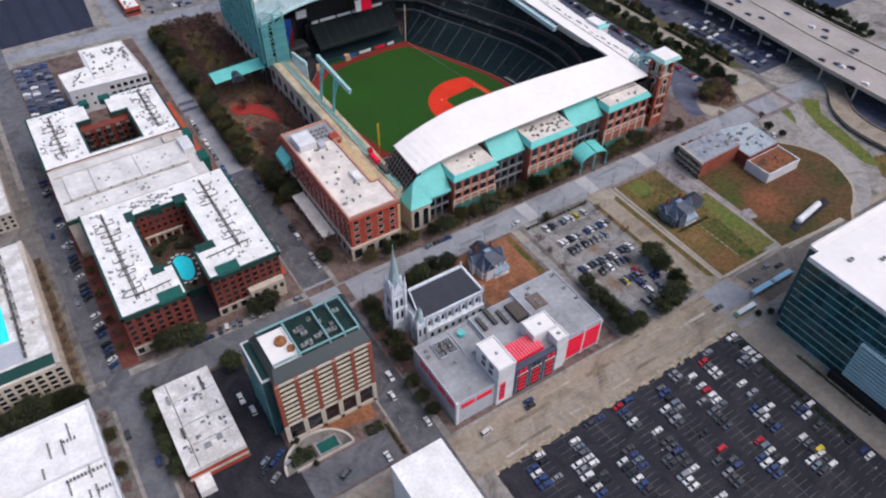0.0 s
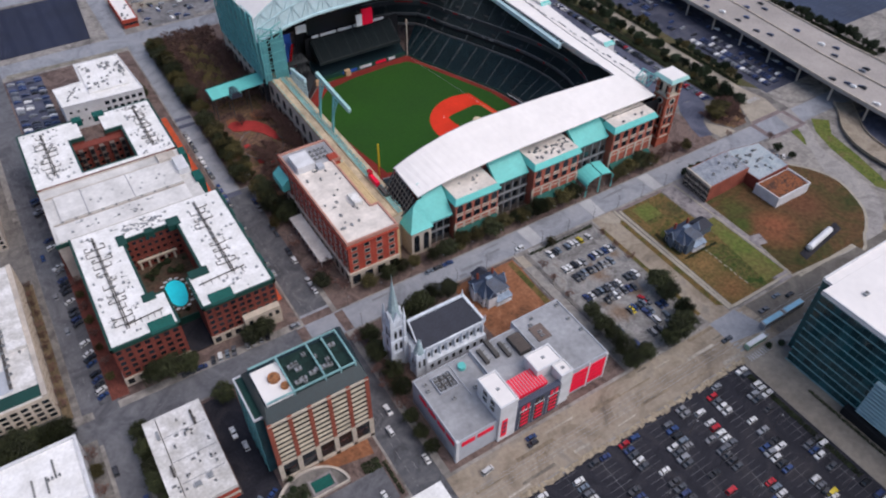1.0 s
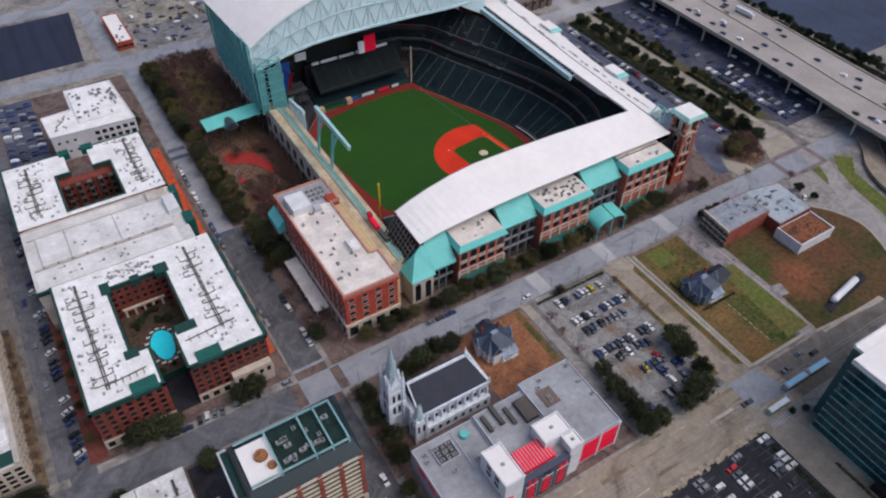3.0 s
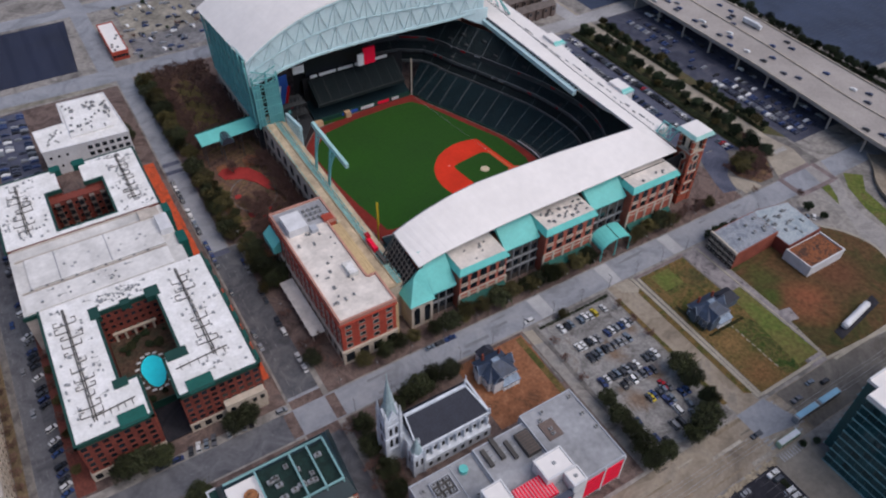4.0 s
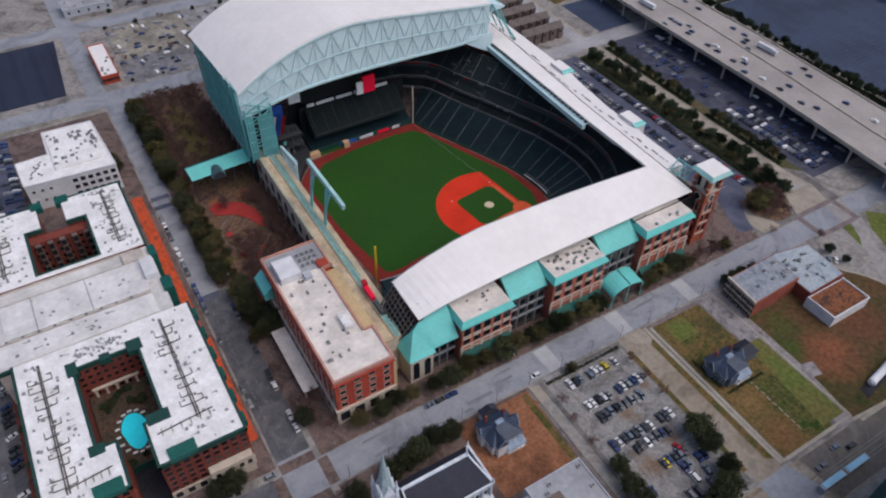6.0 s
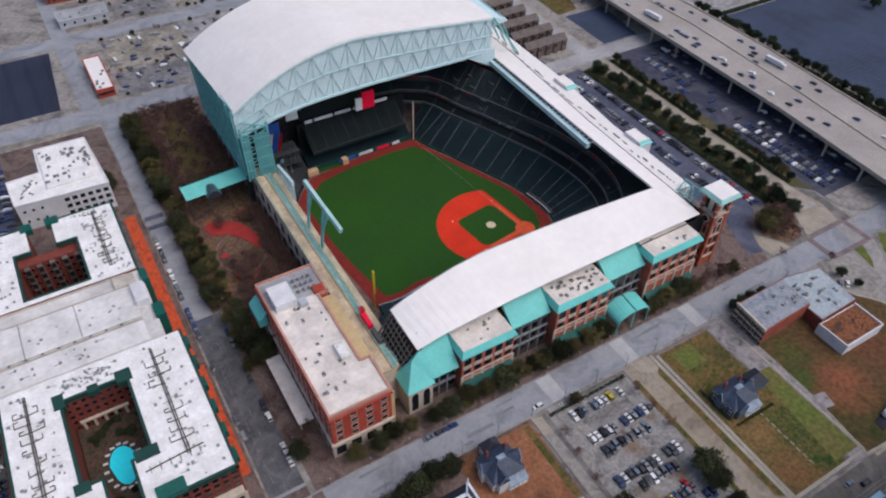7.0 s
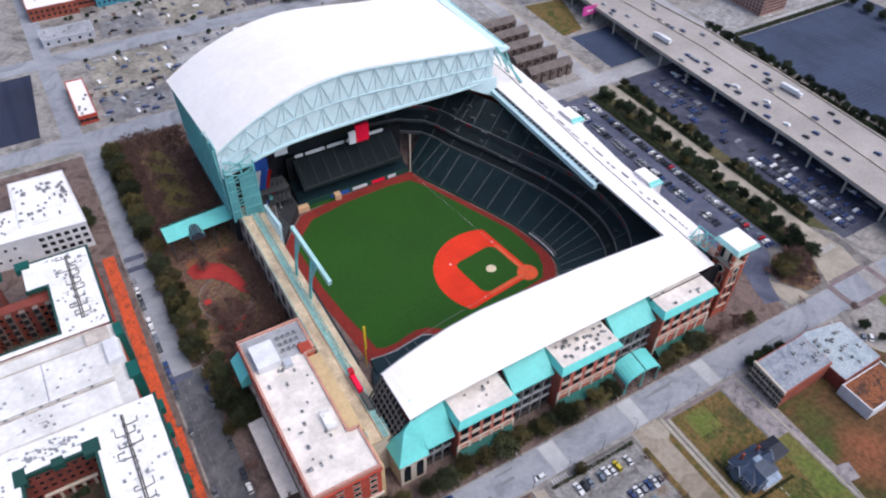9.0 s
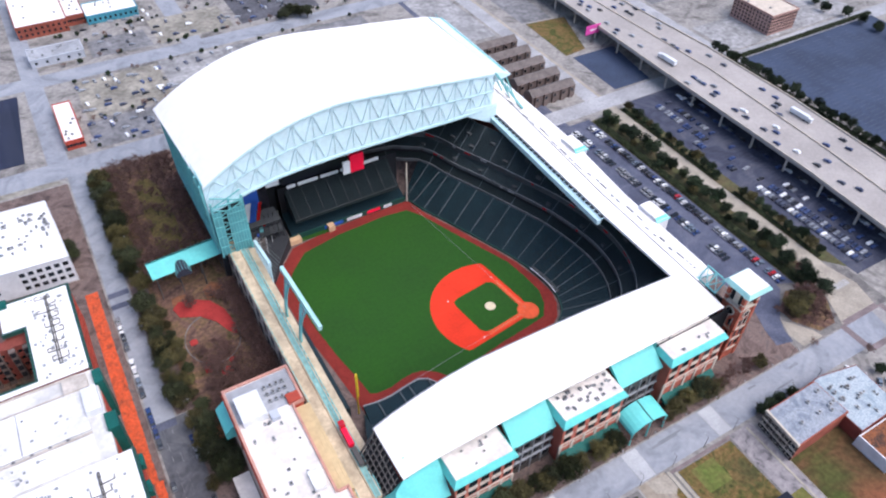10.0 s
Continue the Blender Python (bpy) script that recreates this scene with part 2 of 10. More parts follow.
SEAT = mat("dark_green_seating", (0.005, 0.021, 0.028), 0.6, grain=1.6, stain=0.1, stain_size=0.1, spread=0.35, spec=0.4)
# Concrete of the bowl, with the shade under decks and roof mixed into its colour.
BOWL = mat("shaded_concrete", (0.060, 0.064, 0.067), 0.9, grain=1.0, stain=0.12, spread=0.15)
CLUB_RAIL = mat("grey_deck_front", (0.095, 0.100, 0.104), 0.85, grain=1.2, stain=0.15, stain_size=0.15, spread=0.2)
RAIL_GREY = mat("dull_grey_rail", (0.20, 0.205, 0.21), 0.6, grain=2.0, stain=0.12, spread=0.2)
DULL_STEEL = mat("dull_steel", (0.24, 0.24, 0.25), 0.6, grain=2.0, stain=0.12, spread=0.2)
AISLE = mat("aisle_concrete", (0.105, 0.122, 0.130), 0.9, grain=1.0, spread=0.1)
# Near-black that paints in the shade of openings and of walls behind the stands.
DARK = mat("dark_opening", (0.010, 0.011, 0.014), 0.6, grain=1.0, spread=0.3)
SCREEN = mat("switched_off_screen", (0.010, 0.012, 0.022), 0.35, grain=0.6, spread=0.2, spec=0.5)
GLASS = mat("dark_window_glass", (0.012, 0.018, 0.024), 0.12, grain=0.3, spread=0.5, spec=0.6, per_object=0.5)
# Tone differs from pane to pane, painting in the uneven reflections of the facade.
TEAL_GLASS = mat("teal_curtain_glass", (0.014, 0.066, 0.076), 0.10, grain=0.1, stain=0.2, stain_size=0.06, spread=0.25, spec=0.6, per_object=0.45)
POOL = mat("pool_water", (0.015, 0.82, 0.97), 0.3, grain=0.6, stain=0.03, spread=0.05, spec=0.5)
METAL = mat("galvanised_metal", (0.34, 0.35, 0.36), 0.5, metal=0.3, grain=2.0, stain=0.12, stain_size=0.5, spread=0.2)
DARK_METAL = mat("dark_pipework", (0.085, 0.078, 0.072), 0.6, grain=2.0, stain=0.1, spread=0.3)
CREAM_WALL = mat("cream_wall", (0.52, 0.46, 0.40), 0.85, grain=1.0, stain=0.12, stain_size=0.15, spread=0.1)
BARK = mat("tree_bark", (0.075, 0.055, 0.042), 0.95, grain=3.0, spread=0.3, per_object=0.25)
TWIG = mat("bare_twigs", (0.165, 0.094, 0.078), 0.95, grain=0.8, spread=0.3, per_object=0.35)
LEAF = mat("evergreen_leaves", (0.040, 0.047, 0.018), 0.75, grain=0.6, stain=0.2, stain_size=0.25, spread=0.45, per_object=0.35)
LEAF_DARK = mat("dark_shrub_leaves", (0.027, 0.044, 0.018), 0.75, grain=0.6, stain=0.2, stain_size=0.25, spread=0.45, per_object=0.3)
LEAF_OLIVE = mat("olive_leaves", (0.090, 0.076, 0.026), 0.8, grain=0.6, stain=0.2, stain_size=0.25, spread=0.45, per_object=0.35)
YELLOW = mat("yellow_paint", (0.62, 0.44, 0.03), 0.5, grain=2.0, spread=0.05)
BLUE_SIGN = mat("blue_sign_panel", (0.03, 0.10, 0.42), 0.4, grain=1.0, spread=0.05)
WHITE_SIGN = mat("white_sign_panel", (0.72, 0.73, 0.75), 0.5, grain=1.0, spread=0.05)
BEIGE = mat("beige_panel", (0.58, 0.38, 0.22), 0.7, grain=1.0, spread=0.08)
RUBBER = mat("black_tyre", (0.012, 0.012, 0.012), 0.8, grain=3.0, spread=0.1)
CAR_PAINT = random_tone("car_paint", [(0.60, 0.60, 0.60), (0.03, 0.03, 0.035), (0.22, 0.23, 0.25), (0.06, 0.065, 0.075), (0.66, 0.66, 0.65), (0.015, 0.016, 0.02), (0.20, 0.20, 0.21), (0.025, 0.05, 0.14),
                                      (0.10, 0.105, 0.12), (0.03, 0.045, 0.12), (0.50, 0.50, 0.50), (0.05, 0.05, 0.055), (0.13, 0.16, 0.20)])
CAR_RED = mat("red_car_paint", (0.42, 0.012, 0.02), 0.25, grain=1.0, spread=0.02, spec=0.6)
CAR_YELLOW = mat("yellow_car_paint", (0.62, 0.48, 0.03), 0.25, grain=1.0, spread=0.02, spec=0.6)
ORANGE = mat("orange_mesh_fence", (0.60, 0.07, 0.015), 0.8, grain=1.0, stain=0.2, stain_size=0.3, spread=0.3)
PINK = mat("pink_sign", (0.70, 0.08, 0.35), 0.5, grain=1.0, spread=0.1)
CHURCH_WALL = mat("white_grey_stone", (0.70, 0.745, 0.80), 0.8, grain=1.5, stain=0.12, stain_size=0.35, spread=0.12)
PLAY_RED = mat("red_rubber_floor", (0.36, 0.035, 0.030), 0.9, grain=1.0, stain=0.1, stain_size=0.15, spread=0.12)
WEB_STEEL = mat("muted_teal_steel", (0.53, 0.69, 0.72), 0.5, grain=1.0, stain=0.06, stain_size=0.15, spread=0.06, spec=0.4)
PALE_STEEL = mat("pale_blue_steel", (0.46, 0.63, 0.66), 0.5, grain=1.0, stain=0.06, stain_size=0.15, spread=0.06, spec=0.4)
FADED_LINE = mat("faded_bay_line", (0.17, 0.17, 0.18), 0.85, grain=1.5, stain=0.3, stain_size=0.15, spread=0.3)
TOWN_WALL = mat("grey_brown_wall", (0.16, 0.12, 0.105), 0.85, grain=1.0, stain=0.15, spread=0.15)
SPANDREL = mat("teal_spandrel", (0.026, 0.090, 0.098), 0.4, grain=0.8, spread=0.1)
OFFICE_BRICK = brick_mat("salmon_brick", (0.29, 0.078, 0.050), (0.4, 0.35, 0.3))
ORANGE_PAVING = patchy("orange_brick_paving", ((0.20, 0.050, 0.028), (0.40, 0.070, 0.028), (0.56, 0.085, 0.028), (0.36, 0.075, 0.036)), 0.16, 0.9, 0.9, 0.25, 0.1)
# Darker copy of the seating, with the shade under decks and roof in its colour.
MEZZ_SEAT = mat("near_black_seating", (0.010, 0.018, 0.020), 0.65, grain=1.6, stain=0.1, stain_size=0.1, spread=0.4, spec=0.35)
DARK_STAND = mat("dark_painted_steel", (0.022, 0.024, 0.028), 0.6, grain=1.5, stain=0.1, spread=0.35)
BAY_BRICK = mat("salmon_red_brick", (0.46, 0.125, 0.082), 0.9, grain=2.2, stain=0.15, stain_size=0.2, spread=0.2)
TOWER_BRICK = mat("bright_orange_brick", (0.42, 0.105, 0.062), 0.9, grain=2.5, stain=0.14, stain_size=0.2, spread=0.2)
BRIDGE_TEAL = mat("teal_sign_bridge", (0.34, 0.56, 0.55), 0.5, grain=1.0, stain=0.08, stain_size=0.15, spread=0.08, spec=0.4)
PALE_ROOF_PATCH = mat("pale_blue_roof", (0.26, 0.33, 0.42), 0.6, grain=1.5, stain=0.15, stain_size=0.4, spread=0.25)
PINK_PARAPET = mat("pale_pink_brick", (0.52, 0.26, 0.20), 0.9, grain=2.0, stain=0.12, stain_size=0.2, spread=0.12)

# ---- building blocks ----
BASE = {}


def thing(name, x, y, label, category, group="", kind="", z=0.0):
    """An Empty at the base of a thing; its parts are given in world metres."""
    ob = new(name)
    ob.location = (x, y, z)
    BASE[ob.name] = Vector((x, y, z))
    return tagged(ob, label, category, group, kind)


def mesh_of(name, bm, *materials, smooth=False):
    me = bpy.data.meshes.new(name)
    bmesh.ops.recalc_face_normals(bm, faces=bm.faces)
    bm.to_mesh(me)
    bm.free()
    for m in materials:
        me.materials.append(m)
    if smooth:
        me.polygons.foreach_set("use_smooth", [True] * len(me.polygons))
    return me


def part(name, bm, material, parent, label="", kind="", smooth=False):
    """Links a bmesh, in world metres, as one mesh under a thing or a part."""
    at = BASE[parent.name]
    bmesh.ops.translate(bm, verts=bm.verts, vec=-at)
    mats = material if isinstance(material, (list, tuple)) else (material,)
    ob = new(name, mesh_of(name, bm, *mats, smooth=smooth))
    ob.parent = parent
    BASE[ob.name] = at
    return tagged(ob, label, "", "", kind)


def lone(name, bm, material, label, category, group="", kind="", smooth=False):
    """A thing, or a piece of the setting, that is one mesh."""
    mats = material if isinstance(material, (list, tuple)) else (material,)
    ob = new(name, mesh_of(name, bm, *mats, smooth=smooth))
    BASE[ob.name] = Vector((0, 0, 0))
    return tagged(ob, label, category, group, kind)


def shared(name, me, parent, m):
    """A piece on a mesh that others share, at the world pose m under a thing."""
    ob = new(name, me)
    ob.parent = parent
    ob.matrix_basis = Matrix.Translation(-BASE[parent.name]) @ m
    BASE[ob.name] = BASE[parent.name]
    return ob


def bx(bm, x0, y0, z0, x1, y1, z1, mi=0):
    v = [bm.verts.new(p) for p in ((x0, y0, z0), (x1, y0, z0), (x1, y1, z0), (x0, y1, z0), (x0, y0, z1), (x1, y0, z1), (x1, y1, z1), (x0, y1, z1))]
    for f in ((0, 3, 2, 1), (4, 5, 6, 7), (0, 1, 5, 4), (1, 2, 6, 5), (2, 3, 7, 6), (3, 0, 4, 7)):
        bm.faces.new([v[i] for i in f]).material_index = mi


def box(*a, mi=0):
    bm = bmesh.new()
    bx(bm, *a, mi=mi)
    return bm


def prism(bm, poly, z0, z1, mi=0, top=None):
    """An upright prism on a plan; z1 may be a function of x and y, for a sloping top."""
    up = z1 if callable(z1) else (lambda x, y: z1)
    a = [bm.verts.new((x, y, z0)) for x, y in poly]
    b = [bm.verts.new((x, y, up(x, y))) for x, y in poly]
    bm.faces.new(a[::-1]).material_index = mi
    bm.faces.new(b).material_index = mi if top is None else top
    for i in range(len(poly)):
        j = (i + 1) % len(poly)
        bm.faces.new((a[i], a[j], b[j], b[i])).material_index = mi


def beam(bm, a, b, w, h=None, mi=0):
    """A straight square bar from a to b."""
    a, b, h = Vector(a), Vector(b), h or w
    d = (b - a).normalized()
    s = d.cross((0, 0, 1))
    s = s.normalized() if s.length > 1e-4 else Vector((1, 0, 0))
    u = s.cross(d)
    q = [p + s * i * w / 2 + u * j * h / 2 for p in (a, b) for i, j in ((-1, -1), (1, -1), (1, 1), (-1, 1))]
    v = [bm.verts.new(p) for p in q]
    for f in ((3, 2, 1, 0), (4, 5, 6, 7), (0, 1, 5, 4), (1, 2, 6, 5), (2, 3, 7, 6), (3, 0, 4, 7)):
        bm.faces.new([v[i] for i in f]).material_index = mi


def tube(bm, a, b, r0, r1, n=6, mi=0, caps=True):
    a, b = Vector(a), Vector(b)
    d = (b - a).normalized()
    s = d.orthogonal().normalized()
    u = d.cross(s)
    rings = [[bm.verts.new(p + (s * math.cos(2 * math.pi * k / n) + u * math.sin(2 * math.pi * k / n)) * r) for k in range(n)] for p, r in ((a, r0), (b, r1))]
    for k in range(n):
        bm.faces.new((rings[0][k], rings[0][(k + 1) % n], rings[1][(k + 1) % n], rings[1][k])).material_index = mi
    if caps:
        bm.faces.new(rings[1]).material_index = mi
        bm.faces.new(rings[0][::-1]).material_index = mi


def pyramid(bm, x0, y0, x1, y1, z0, z1, ridge=0.0, along="x", mi=0, over=0.0):
    """A hipped roof: ridge is the length of its level top edge."""
    x0, y0, x1, y1 = x0 - over, y0 - over, x1 + over, y1 + over
    cx, cy = (x0 + x1) / 2, (y0 + y1) / 2
    c = [bm.verts.new(p) for p in ((x0, y0, z0), (x1, y0, z0), (x1, y1, z0), (x0, y1, z0))]
    if ridge:
        if along == "x":
            r = [bm.verts.new((cx - ridge / 2, cy, z1)), bm.verts.new((cx + ridge / 2, cy, z1))]
            fs = ((c[0], c[1], r[1], r[0]), (c[1], c[2], r[1]), (c[2], c[3], r[0], r[1]), (c[3], c[0], r[0]))
        else:
            r = [bm.verts.new((cx, cy - ridge / 2, z1)), bm.verts.new((cx, cy + ridge / 2, z1))]
            fs = ((c[0], c[1], r[0]), (c[1], c[2], r[1], r[0]), (c[2], c[3], r[1]), (c[3], c[0], r[0], r[1]))
    else:
        r = [bm.verts.new((cx, cy, z1))]
        fs = [(c[i], c[(i + 1) % 4], r[0]) for i in range(4)]
    for f in fs:
        bm.faces.new(f).material_index = mi
    bm.faces.new(c[::-1]).material_index = mi


def rounded(points, n=4):
    """A closed plan line, rounded through its points."""
    out, m = [], len(points)
    for i in range(m):
        p0, p1, p2, p3 = [Vector(points[(i + k) % m]) for k in (-1, 0, 1, 2)]
        for k in range(n):
            t = k / n
            q = 0.5 * (2 * p1 + (p2 - p0) * t + (2 * p0 - 5 * p1 + 4 * p2 - p3) * t * t + (3 * p1 - p0 - 3 * p2 + p3) * t ** 3)
            out.append((q.x, q.y))
    return out


def interp(table, x):
    xs, ys = [p[0] for p in table], [p[1] for p in table]
    return float(np.interp(x, xs, ys))


WINDOW_MESH = {}


def window_mesh(w, h, frame_mat, glass_mat, bar=True):
    """A frame that stands 0.14 m proud of its wall round a recessed pane; the wall lies in the xz plane and looks to -y."""
    key = (w, h, frame_mat.name, glass_mat.name)
    if key not in WINDOW_MESH:
        bm = bmesh.new()
        t = 0.12
        rings = [[bm.verts.new((sx * (w / 2 + o), y, sz * (h / 2 + o) - (0.06 if o and sz < 0 else 0))) for sx, sz in ((-1, -1), (1, -1), (1, 1), (-1, 1))] for o, y in ((t, 0.02), (t, -0.14), (0, -0.14), (0, -0.02))]
        for p, q in zip(rings, rings[1:]):
            for i in range(4):
                bm.faces.new((p[i], p[(i + 1) % 4], q[(i + 1) % 4], q[i]))
        bm.faces.new(rings[-1]).material_index = 1
        WINDOW_MESH[key] = mesh_of("window", bm, frame_mat, glass_mat)
    return WINDOW_MESH[key]


def windows(parent, a, b, z0, z1, cols, rows, w, h, frame_mat=STONE, glass_mat=GLASS, bar=True, skip=()):
    """Rows of windows on the wall from a to b (plan points), whose outside lies to the right of that way."""
    a, b = Vector(a), Vector(b)
    d = b - a
    turn = math.degrees(math.atan2(d.y, d.x))
    me = window_mesh(w, h, frame_mat, glass_mat, bar)
    for r in range(rows):
        for c in range(cols):
            if (c, r) in skip:
                continue
            p = a + d * ((c + 0.5) / cols)
            shared("window", me, parent, pose(p.x, p.y, z0 + (z1 - z0) * (r + 0.5) / rows, 0, 0, turn))


UNIT_MESH = {}


def roof_unit(parent, x, y, z, sx=2.0, sy=1.6, sz=1.2, turn=0, name="air_conditioner"):
    """A roof-top air handling box with a fan ring and feet."""
    key = (round(sx, 1), round(sy, 1), round(sz, 1))
    if key not in UNIT_MESH:
        bm = bmesh.new()
        bx(bm, -sx / 2, -sy / 2, 0.15, sx / 2, sy / 2, sz)
        bx(bm, -sx / 2 + 0.1, -sy / 2 + 0.1, 0, -sx / 2 + 0.3, sy / 2 - 0.1, 0.15)
        bx(bm, sx / 2 - 0.3, -sy / 2 + 0.1, 0, sx / 2 - 0.1, sy / 2 - 0.1, 0.15)
        r = min(sx, sy) * 0.36
        tube(bm, (0, 0, sz), (0, 0, sz + 0.18), r, r, 10, 1)
        UNIT_MESH[key] = mesh_of(name, bm, METAL, DARK_METAL)
    return shared(name, UNIT_MESH[key], parent, pose(x, y, z, 0, 0, turn))


def fc(x, y):
    """A point of the ball field, from home plate: x towards first base's side away, y along the right foul line."""
    c, s = math.cos(radians(7.5)), math.sin(radians(7.5))
    return (x * c - y * s, x * s + y * c)

# ---- ground, roads, pavements ----
def slab(name, x0, y0, x1, y1, z0, z1, material, label, category):
    return lone(name, box(x0, y0, z0, x1, y1, z1), material, label, category, kind="structure")


def sheet(name, poly, z, material, label, category, thick=0.03):
    bm = bmesh.new()
    prism(bm, poly, z - thick, z)
    return lone(name, bm, material, label, category, kind="structure")


slab("ground", -3000, -3000, 3000, 3000, -1.0, 0.0, GROUND, "grey-brown city ground reaching to the horizon", "ground")
slab("road", -900, -95.5, -176, -82, -0.5, 0.03, STREET, "worn grey avenue beside the apartment blocks", "road")
slab("road", -176, -95.5, 900, -82, -0.5, 0.03, CONCRETE_ROAD, "worn grey concrete avenue beside the stadium", "road")
slab("road", -172, -900, -158, -98, -0.5, 0.034, DARK_STREET, "patched grey street beside the office block", "road")
slab("road", -172, -76, -158, 24, -0.5, 0.034, DARK_STREET, "dark worn street beside the old station", "road")
slab("road", -172, -98, -158, -76, -0.5, 0.034, CONCRETE_ROAD, "pale concrete of a street junction", "road")
slab("road", -180, 228.1, -168.4, 900, -0.5, 0.034, CONCRETE_ROAD, "worn grey concrete street between far lots", "road")
slab("road", -72, 334.1, -58, 900, -0.5, 0.032, CONCRETE_ROAD, "pale side street behind the stadium", "road")
slab("road", -172, 24, -162.3, 211, -0.5, 0.034, CONCRETE_ROAD, "worn grey concrete street crossing the avenue", "road")
slab("road", -268, -78, -252.9, 900, -0.5, 0.034, STREET, "grey street beside a row of parked cars", "road")
slab("road", -264, -900, -254, -78, -0.5, 0.034, STREET, "narrow grey street along the apartment blocks", "road")
slab("road", -900, -199, 900, -179, -0.5, 0.03, TAN_ROAD, "dusty tan concrete street under repair", "road")
slab("road", -900, 211, 140, 228, -0.5, 0.03, CONCRETE_ROAD, "grey concrete cross street behind the park", "road")
slab("road", -900, 318, 140, 334, -0.5, 0.03, CONCRETE_ROAD, "grey concrete cross street between parking lots", "road")
slab("road", -15, -178.5, -1.5, -96, -0.5, 0.026, TAN_ROAD, "dusty side street between lawn and parking lot", "road")
slab("road", 96, -42, 112, 900, -0.5, 0.028, GREY_ASPHALT, "grey asphalt lane along the stadium's car park", "road")
slab("road", 142, -62, 152.5, 330, -0.5, 0.028, PLAZA, "pale concrete lane between rows of trees", "road")
sheet("road", [(33.3, -178.5), (41.5, -178.5), (45.6, -150), (46.4, -97), (33.3, -97)], 0.05, LAVENDER, "narrow pinkish-grey street with worn dark patches between two lawns", "road", 0.4)


def kerbed(x0, y0, x1, y1, material, label):
    """A block's pavement: a kerb stone round it and the paving within."""
    bm = bmesh.new()
    bx(bm, x0, y0, -0.3, x1, y1, 0.14)
    bm2 = lone("pavement", bm, material, label, "pavement", kind="structure")
    return bm2


kerbed(-161.6, 24.5, -155.6, 210, BRICK_PAVEMENT, "brown pavement under a row of street trees")
kerbed(-155.5, -81.3, 95, 210, BRICK_PAVEMENT, "red-brown brick pavement round the stadium")
kerbed(-253, -78, -173, 205, BRICK_PAVEMENT, "red-brown pavement round the apartment blocks")
kerbed(-252.5, -177, -173, -96.5, BRICK_PAVEMENT, "grey pavement round the office block")
kerbed(-155, -177.5, -66, -96.5, BRICK_PAVEMENT, "grey pavement round church and storage building")
kerbed(-61, -177, -16, -97, PAVEMENT, "grey pavement round the gravel parking lot")
kerbed(-1.2, -177.6, 33.2, -97, PAVEMENT, "grey pavement round the lawn")
kerbed(-360, -176, -265.5, -92, PAVEMENT, "grey pavement round a white-roofed building")
kerbed(-360, -78, -271, 205, PAVEMENT, "grey pavement beside the narrow street")
kerbed(-252, -400, -173.5, -201, PAVEMENT, "grey pavement round a white tower")

sheet("lawn", [(2.2, -176.0), (32, -176.0), (32, -99.0), (3.2, -99.0)], 0.19, DRY_GRASS, "patchy dry lawn round a small house", "lawn")
sheet("lawn", [(19.6, -174.6), (26, -175.6), (31.8, -175.2), (31.8, -150), (29, -143.5), (24, -146), (19.4, -143.6)], 0.198, GREEN_GRASS, "rough green half of the lawn", "lawn")
sheet("lawn", [(8, -115.4), (20, -114.2), (21, -105.6), (9.4, -106.4)], 0.197, GREEN_GRASS, "green garden square inside a low hedge", "lawn")
bm = bmesh.new()
for k in range(9):
    bx(bm, 18.9 + 0.1 * (k % 3), -144.6 - 3.2 * k, 0.18, 19.35 + 0.1 * (k % 3), -142.6 - 3.2 * k, 0.30)
lone("edging", bm, PALE_KERB, "broken pale stone edging across the lawn", "kerb", kind="stuff")
sheet("footpath", [(2.4, -177.3), (32.8, -177.3), (32.8, -176.2), (2.4, -176.2)], 0.2, PALE_KERB, "pale yellowish kerb path below the lawn", "footpath")
sheet("footpath", [(0.6, -177.0), (1.9, -177.0), (2.9, -98.6), (1.5, -98.6)], 0.2, PALE_KERB, "pale tan footpath beside the lawn", "footpath")
sheet("verge", [(-4.4, -172), (-1.3, -174), (-1.3, -104), (-4.0, -106)], 0.13, DRY_GRASS, "strip of dry grass along the side street", "verge")
sheet("verge", [(-16.6, -172), (-14.4, -172), (-14.4, -104), (-16.8, -104)], 0.15, DRY_GRASS, "bare brown strip along the gravel lot", "verge")
sheet("footpath", [(-11, -96.4), (-1.4, -97.4), (-1.4, -103.6), (-4, -105.4), (-10.5, -101.6)], 0.07, PLAZA, "pale paved corner at the avenue", "footpath")
sheet("footpath", [(-65.8, -97.2), (-61.3, -98.2), (-61.3, -106.6), (-65.8, -105.6)], 0.07, PLAZA, "pale paved corner at the avenue", "footpath")
sheet("road", [(-15.6, -178.2), (0.6, -178.2), (6.6, -194.8), (-15.6, -191)], 0.06, CONCRETE_ROAD, "newer grey concrete in the junction", "road")
sheet("road", [(7.2, -179.3), (42, -179.3), (80, -182.3), (140, -182.3), (140, -198.6), (8, -198.6)], 0.056, BROWN_STREET, "worn grey-brown street past the glass building", "road")
sheet("lawn", [(46.8, -109), (46.0, -150), (42.4, -177.6), (68, -179.6)] + rounded([(86, -180.5), (98, -177.5), (106, -173), (114, -166), (119, -157), (122.5, -148), (123, -140), (119, -129), (112, -120), (104, -113)])[:-4] + [(96, -109)], 0.16, BROWN_GRASS, "brown dry lawn beside a brick building", "lawn")
sheet("yard", [(-103, -134), (-70, -134), (-66.5, -98), (-103, -98)], 0.18, DIRT, "bare orange dirt yard behind a house", "yard")
